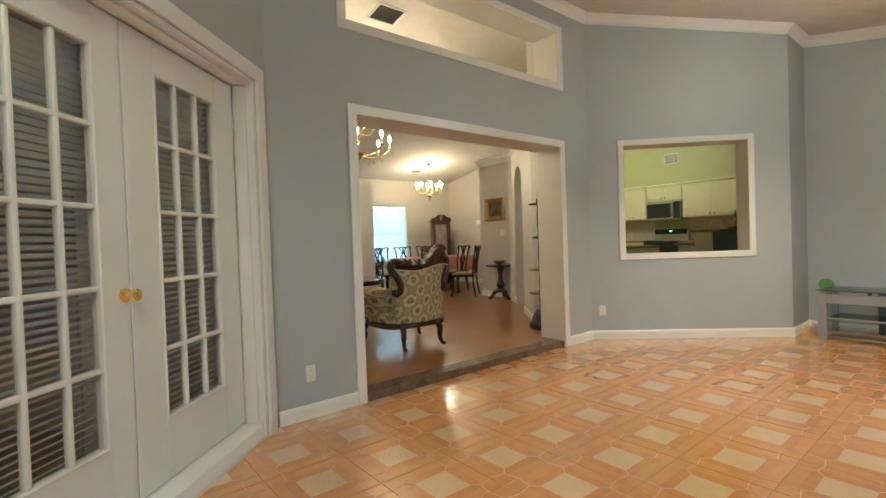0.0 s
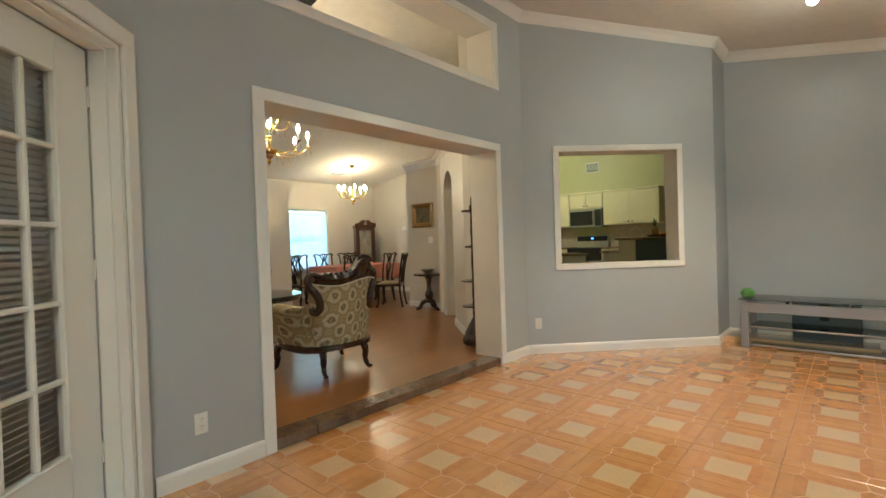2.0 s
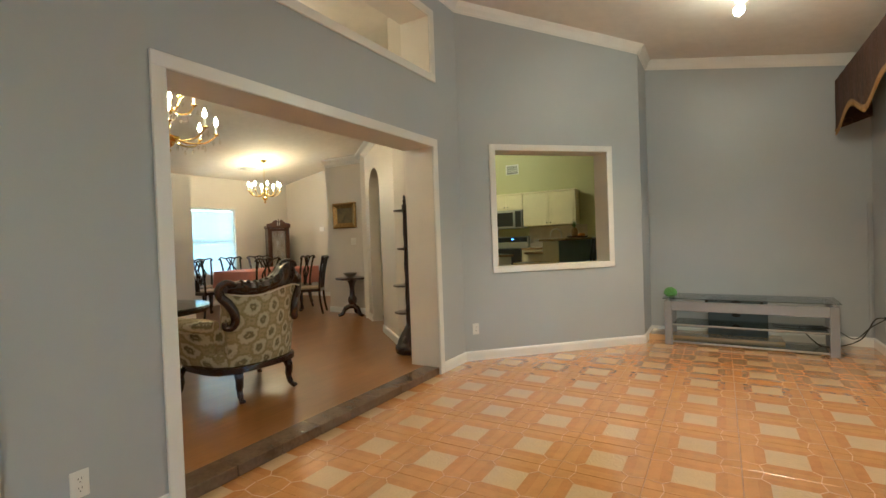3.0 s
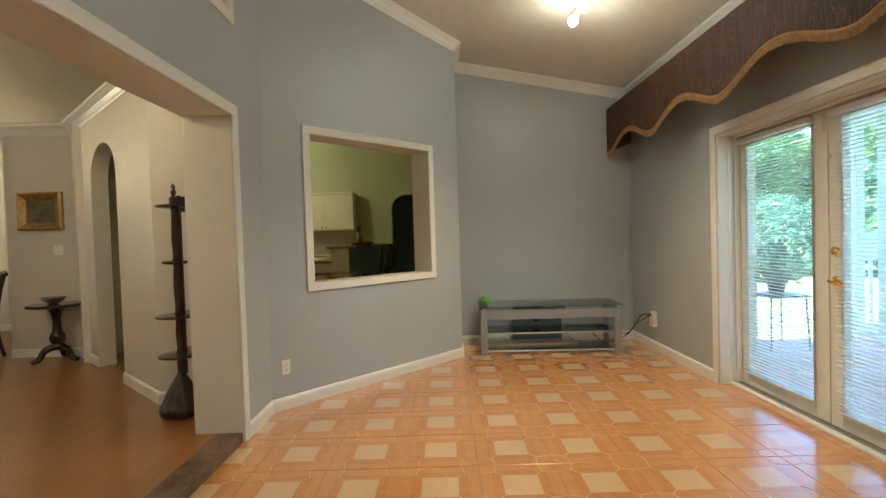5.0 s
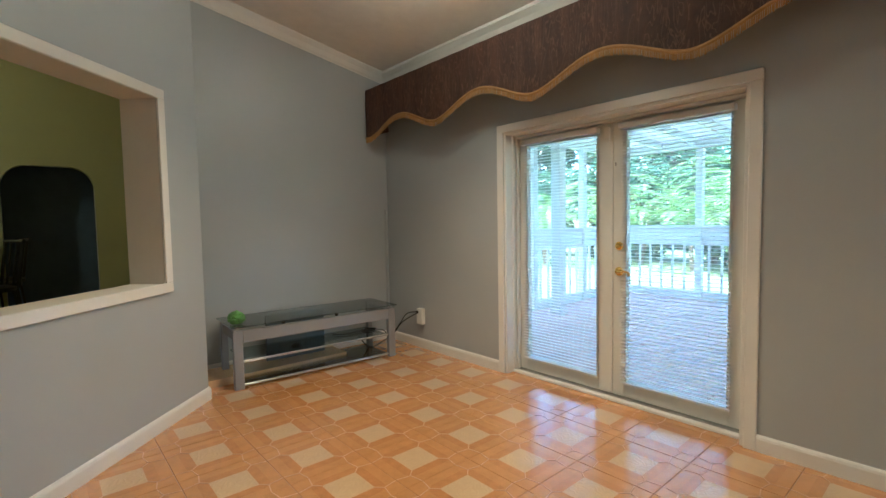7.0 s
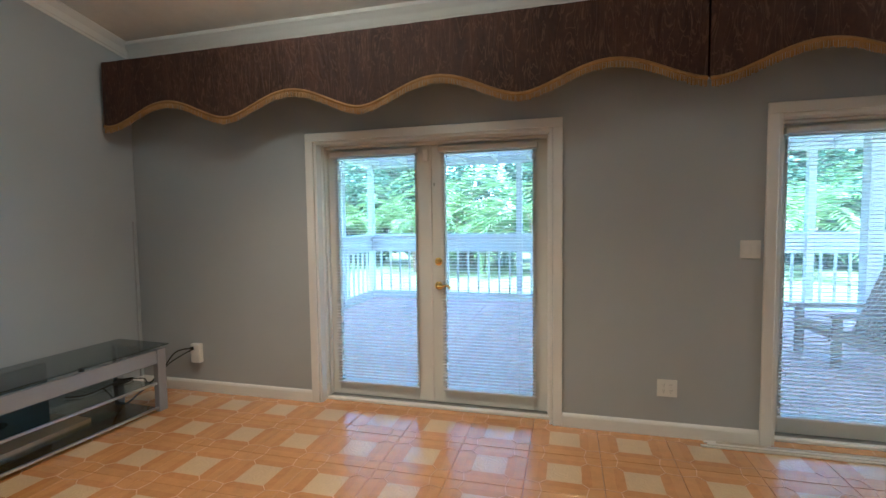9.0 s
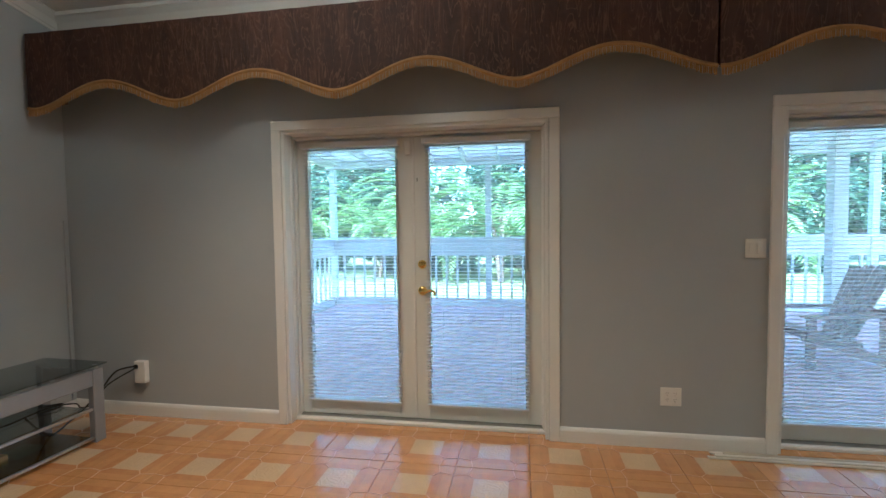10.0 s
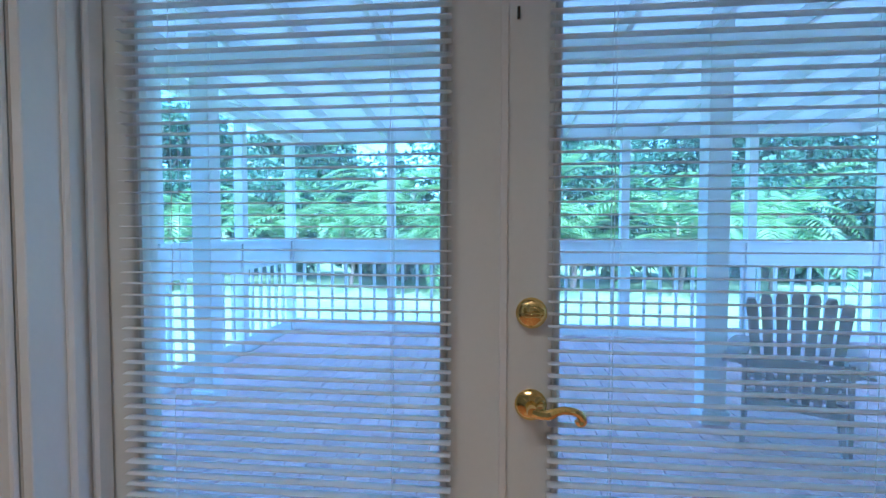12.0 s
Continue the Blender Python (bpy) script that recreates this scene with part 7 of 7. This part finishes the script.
def palm(x, y, h, fronds, length, seed):
    rnd = random.Random(seed)
    t = thing("palm", Matrix.Translation((x, y, -0.56)), "feathery green garden palm in full sun", "palm", "garden palms")
    for k in range(rnd.randint(2, 4)):
        a = rnd.uniform(0, 6.28)
        bm = bmesh.new()
        tube(bm, spline([(0.1 * math.cos(a), 0.1 * math.sin(a), 0), (0.25 * math.cos(a), 0.25 * math.sin(a), h * 0.5), (0.45 * math.cos(a), 0.45 * math.sin(a), h)], 5), [0.07] * 5 + [0.05] * 6, 7)
        part("trunk", bm, BARK, t, smooth=True)
    vs, fs = [], []
    for k in range(fronds):
        a = rnd.uniform(0, 2 * math.pi)
        up = rnd.uniform(0.25, 1.35)
        base = Vector((0.3 * math.cos(a), 0.3 * math.sin(a), h * rnd.uniform(0.55, 1.05)))
        hd = Vector((math.cos(a), math.sin(a), 0))
        L = length * rnd.uniform(0.7, 1.15)
        pts = []
        p, e = base.copy(), up
        for i in range(13):
            pts.append(p.copy())
            p = p + (hd * math.cos(e) + Vector((0, 0, 1)) * math.sin(e)) * (L / 12)
            e -= rnd.uniform(0.10, 0.17)
        for i in range(1, 13):
            d = (pts[i] - pts[i - 1]).normalized()
            s = d.cross(Vector((0, 0, 1))).normalized()
            u = s.cross(d)
            taper = math.sin(math.pi * (i / 13) ** 0.7) * 0.5 + 0.15
            for sub in (0.0, 0.5):
                q = pts[i - 1].lerp(pts[i], sub)
                for sg in (-1, 1):
                    l = L * 0.30 * taper * rnd.uniform(0.8, 1.15)
                    tip = q + s * sg * l * 0.8 + d * l * 0.55 + u * l * 0.12 - Vector((0, 0, l * 0.28))
                    m = q.lerp(tip, 0.5) + u * 0.02
                    w = d * 0.026 * L
                    n = len(vs)
                    vs += [q, m + w * 0.5, tip, m - w * 0.5]
                    fs.append((n, n + 1, n + 2, n + 3))
    mesh_part("crown", vs, fs, FROND, t)
    return t


def bush(x, y, r, h, seed, mat, count, size, name="bush", label="dense dark green garden shrub", trunk=False):
    """A shrub or tree: stems and an uneven crown of leaf clumps."""
    rnd = random.Random(seed)
    t = thing(name, Matrix.Translation((x, y, -0.56)), label, "tree" if trunk else "shrub", name + "s behind the lawn")
    bm = bmesh.new()
    if trunk:
        tube(bm, spline([(0, 0, 0), (0.1, 0.05, h * 0.3), (-0.05, 0.1, h * 0.62)], 6), [0.2 - 0.008 * k for k in range(13)], 9)
        for k in range(6):
            a = rnd.uniform(0, 6.28)
            tube(bm, spline([(0, 0.05, h * rnd.uniform(0.35, 0.5)), (r * 0.4 * math.cos(a), r * 0.4 * math.sin(a), h * 0.62), (r * 0.75 * math.cos(a), r * 0.75 * math.sin(a), h * 0.8)], 4), [0.08, 0.075, 0.07, 0.06, 0.05, 0.04, 0.035, 0.03, 0.02], 6)
    else:
        for k in range(5):
            a = rnd.uniform(0, 6.28)
            tube(bm, [(0.05 * math.cos(a), 0.05 * math.sin(a), 0), (r * 0.5 * math.cos(a), r * 0.5 * math.sin(a), h * 0.7)], 0.025, 5)
    part("trunk", bm, BARK, t)
    clumps = []
    for k in range(16 if trunk else 10):
        a, q = rnd.uniform(0, 6.28), rnd.uniform(0, 1) ** 0.6
        z = rnd.uniform(0.26 if trunk else 0.10, 0.95) * h
        clumps.append((Vector((r * 0.75 * q * math.cos(a), r * 0.75 * q * math.sin(a), z)), r * rnd.uniform(0.28, 0.48)))

    def place(g):
        c, cr = g.choice(clumps)
        o = Vector((g.gauss(0, 1), g.gauss(0, 1), g.gauss(0, 0.85))).normalized()
        return c + o * cr * g.uniform(0.55, 1.0), o

    vs, fs = leaf_mass(rnd, count, place, size)
    mesh_part("crown", vs, fs, mat, t)
    return t


for k, (x, y, h, n, l) in enumerate(((9.0, -14.5, 1.6, 26, 2.6), (6.3, -15.2, 1.4, 26, 2.4), (4.2, -13.8, 1.7, 26, 2.6), (1.6, -15.4, 1.5, 24, 2.4), (-1.4, -14.6, 1.6, 26, 2.5), (-4.6, -15.6, 1.8, 24, 2.6), (11.6, -15.8, 1.8, 24, 2.6), (7.6, -16.8, 2.6, 24, 2.8), (2.7, -16.9, 2.4, 24, 2.8), (14.5, -13.5, 1.6, 22, 2.5))):
    palm(x, y, h * 1.35, n + 8, l * 1.3, 40 + k)
random.seed(21)
for k in range(19):
    x = -14 + k * 2.0 + random.uniform(-0.5, 0.5)
    bush(x, -18.2 + random.uniform(-0.8, 0.8), random.uniform(1.6, 2.2), random.uniform(3.4, 4.8), 100 + k, BUSH, 3400, 0.28)
for k in range(12):
    x = -20 + k * 4.2 + random.uniform(-1, 1)
    if 8.5 < x < 12.0 or -1.5 < x < 3.0:
        continue
    bush(x, -25 + random.uniform(-1.5, 1.5), random.uniform(2.8, 3.8), random.uniform(7.5, 10.5), 200 + k, TREELEAF, 7000, 0.38, "tree", "tall leafy tree at the end of the yard", True)
for k, (x, y) in enumerate(((21.0, -9.0), (24.0, -14.0), (19.0, -16.0), (27.0, -6.0), (23.0, -2.5))):
    bush(x, y, 1.6, 3.2, 300 + k, BUSH, 2200, 0.22)
for k, (x, y) in enumerate(((18.6, -12.2), (19.4, -13.9), (20.6, -11.2), (18.2, -15.6))):
    bush(x, y, 1.5, 2.9, 320 + k, BUSH, 2400, 0.20)
for k, (x, y) in enumerate(((27.0, -15.0), (25.5, -19.0), (29.5, -20.5))):
    bush(x, y, 3.0, 7.5, 340 + k, FROND, 6000, 0.36, "tree", "tall yellow-green leafy tree beside the yard", True)
pp = thing("potted_plant", Matrix.Translation((6.78, -2.02, DK + 0.6255)), "leafy green plant in a small dark pot", "plant")
bm = bmesh.new()
lathe(bm, [(0.07, 0), (0.10, 0.12), (0.105, 0.13), (0.09, 0.13), (0.085, 0.115)], 16)
part("pot", bm, BLACK, pp, smooth=True)
vs, fs = leaf_mass(random.Random(6), 420, lambda g: (Vector((g.gauss(0, 0.09), g.gauss(0, 0.09), 0.14 + abs(g.gauss(0, 0.10)))), Vector((0, 0, 0.6))), 0.09)
mesh_part("leaves", vs, fs, FROND, pp)


# ---- floor tiles ----
T, GAP = 0.432, 0.0026


def tile_mesh():
    """A glazed floor tile: cream square, four mitred darker sides, plain corners and pale raised lines."""
    h, q, s = (T - GAP) / 2, 0.152, 0.098
    bm = bmesh.new()
    lo, k1, a1 = -0.003, 0.134, 0.108
    vs = {}

    def v(x, y, zz=0.0):
        k = (round(x, 4), round(y, 4), round(zz, 4))
        if k not in vs:
            vs[k] = bm.verts.new((x, y, zz))
        return vs[k]

    def f(pts, mat):
        bm.faces.new([v(*p) for p in pts]).material_index = mat

    e = h - 0.0018
    f([(-s, -s, 0.0), (s, -s, 0.0), (s, s, 0.0), (-s, s, 0.0)], 2)
    for k in range(4):
        c, n = math.cos(math.pi / 2 * k), math.sin(math.pi / 2 * k)
        R = lambda x, y, zz=0.0: (x * c - y * n, x * n + y * c, zz)
        f([R(-k1, -k1), R(-a1, -q), R(a1, -q), R(k1, -k1), R(s, -s, 0.0), R(-s, -s, 0.0)], 1)
        f([R(-e, -e), R(e, -e), R(k1, -k1), R(a1, -q), R(-a1, -q), R(-k1, -k1)], 0)
        f([R(-h, -h, lo), R(h, -h, lo), R(e, -e), R(-e, -e)], 0)
    for k in range(4):
        c, n = math.cos(math.pi / 2 * k), math.sin(math.pi / 2 * k)
        for (x0, y0), (x1, y1), w in (((s, s), (k1, k1), 0.005), ((k1, k1), (h - 0.002, 0.118), 0.0045), ((k1, k1), (0.118, h - 0.002), 0.0045)):
            d = Vector((x1 - x0, y1 - y0)).normalized()
            m = Vector((-d.y, d.x)) * w / 2
            pts = [(x0 + m.x, y0 + m.y), (x0 - m.x, y0 - m.y), (x1 - m.x, y1 - m.y), (x1 + m.x, y1 + m.y)]
            p = [bm.verts.new((x * c - y * n, x * n + y * c, 0.0016)) for x, y in pts]
            b = [bm.verts.new(((x) * c - (y) * n, (x) * n + (y) * c, -0.001)) for x, y in pts]
            bm.faces.new(p).material_index = 3
            for i in range(4):
                bm.faces.new((p[i], b[i], b[(i + 1) % 4], p[(i + 1) % 4])).material_index = 3
    bmesh.ops.recalc_face_normals(bm, faces=bm.faces)
    me = bpy.data.meshes.new("tile")
    bm.to_mesh(me)
    bm.free()
    for m in (TERRA, TERRA2, CREAM, RIDGE):
        me.materials.append(m)
    return me


tile = tile_mesh()
random.seed(11)


def on_floor(x, y):
    return -1.62 < x < 6.99 and y > -0.60 and x + y < 8.2 and y - x < 2.2 and y < 3.3 or (6.2 < x < 6.99 and -0.6 < y < 1.76)


for i in range(-14, 9):
    for j in range(-5, 7):
        x, y = 4.113 + i * T, 1.107 + j * T
        corners = [(x + a * T / 2, y + b * T / 2) for a in (-1, 0, 1) for b in (-1, 0, 1)]
        if not any(on_floor(*c) for c in corners) or y < -0.75 or x > 7.2 or x + y > 8.75 or y > 3.5:
            continue
        ob = share("tile", tile, floor, (x, y, random.uniform(-0.0008, 0.0)), random.choice((0, 1, 2, 3)) * math.pi / 2)
        ob.rotation_euler.x, ob.rotation_euler.y = random.uniform(-0.0012, 0.0012), random.uniform(-0.0012, 0.0012)
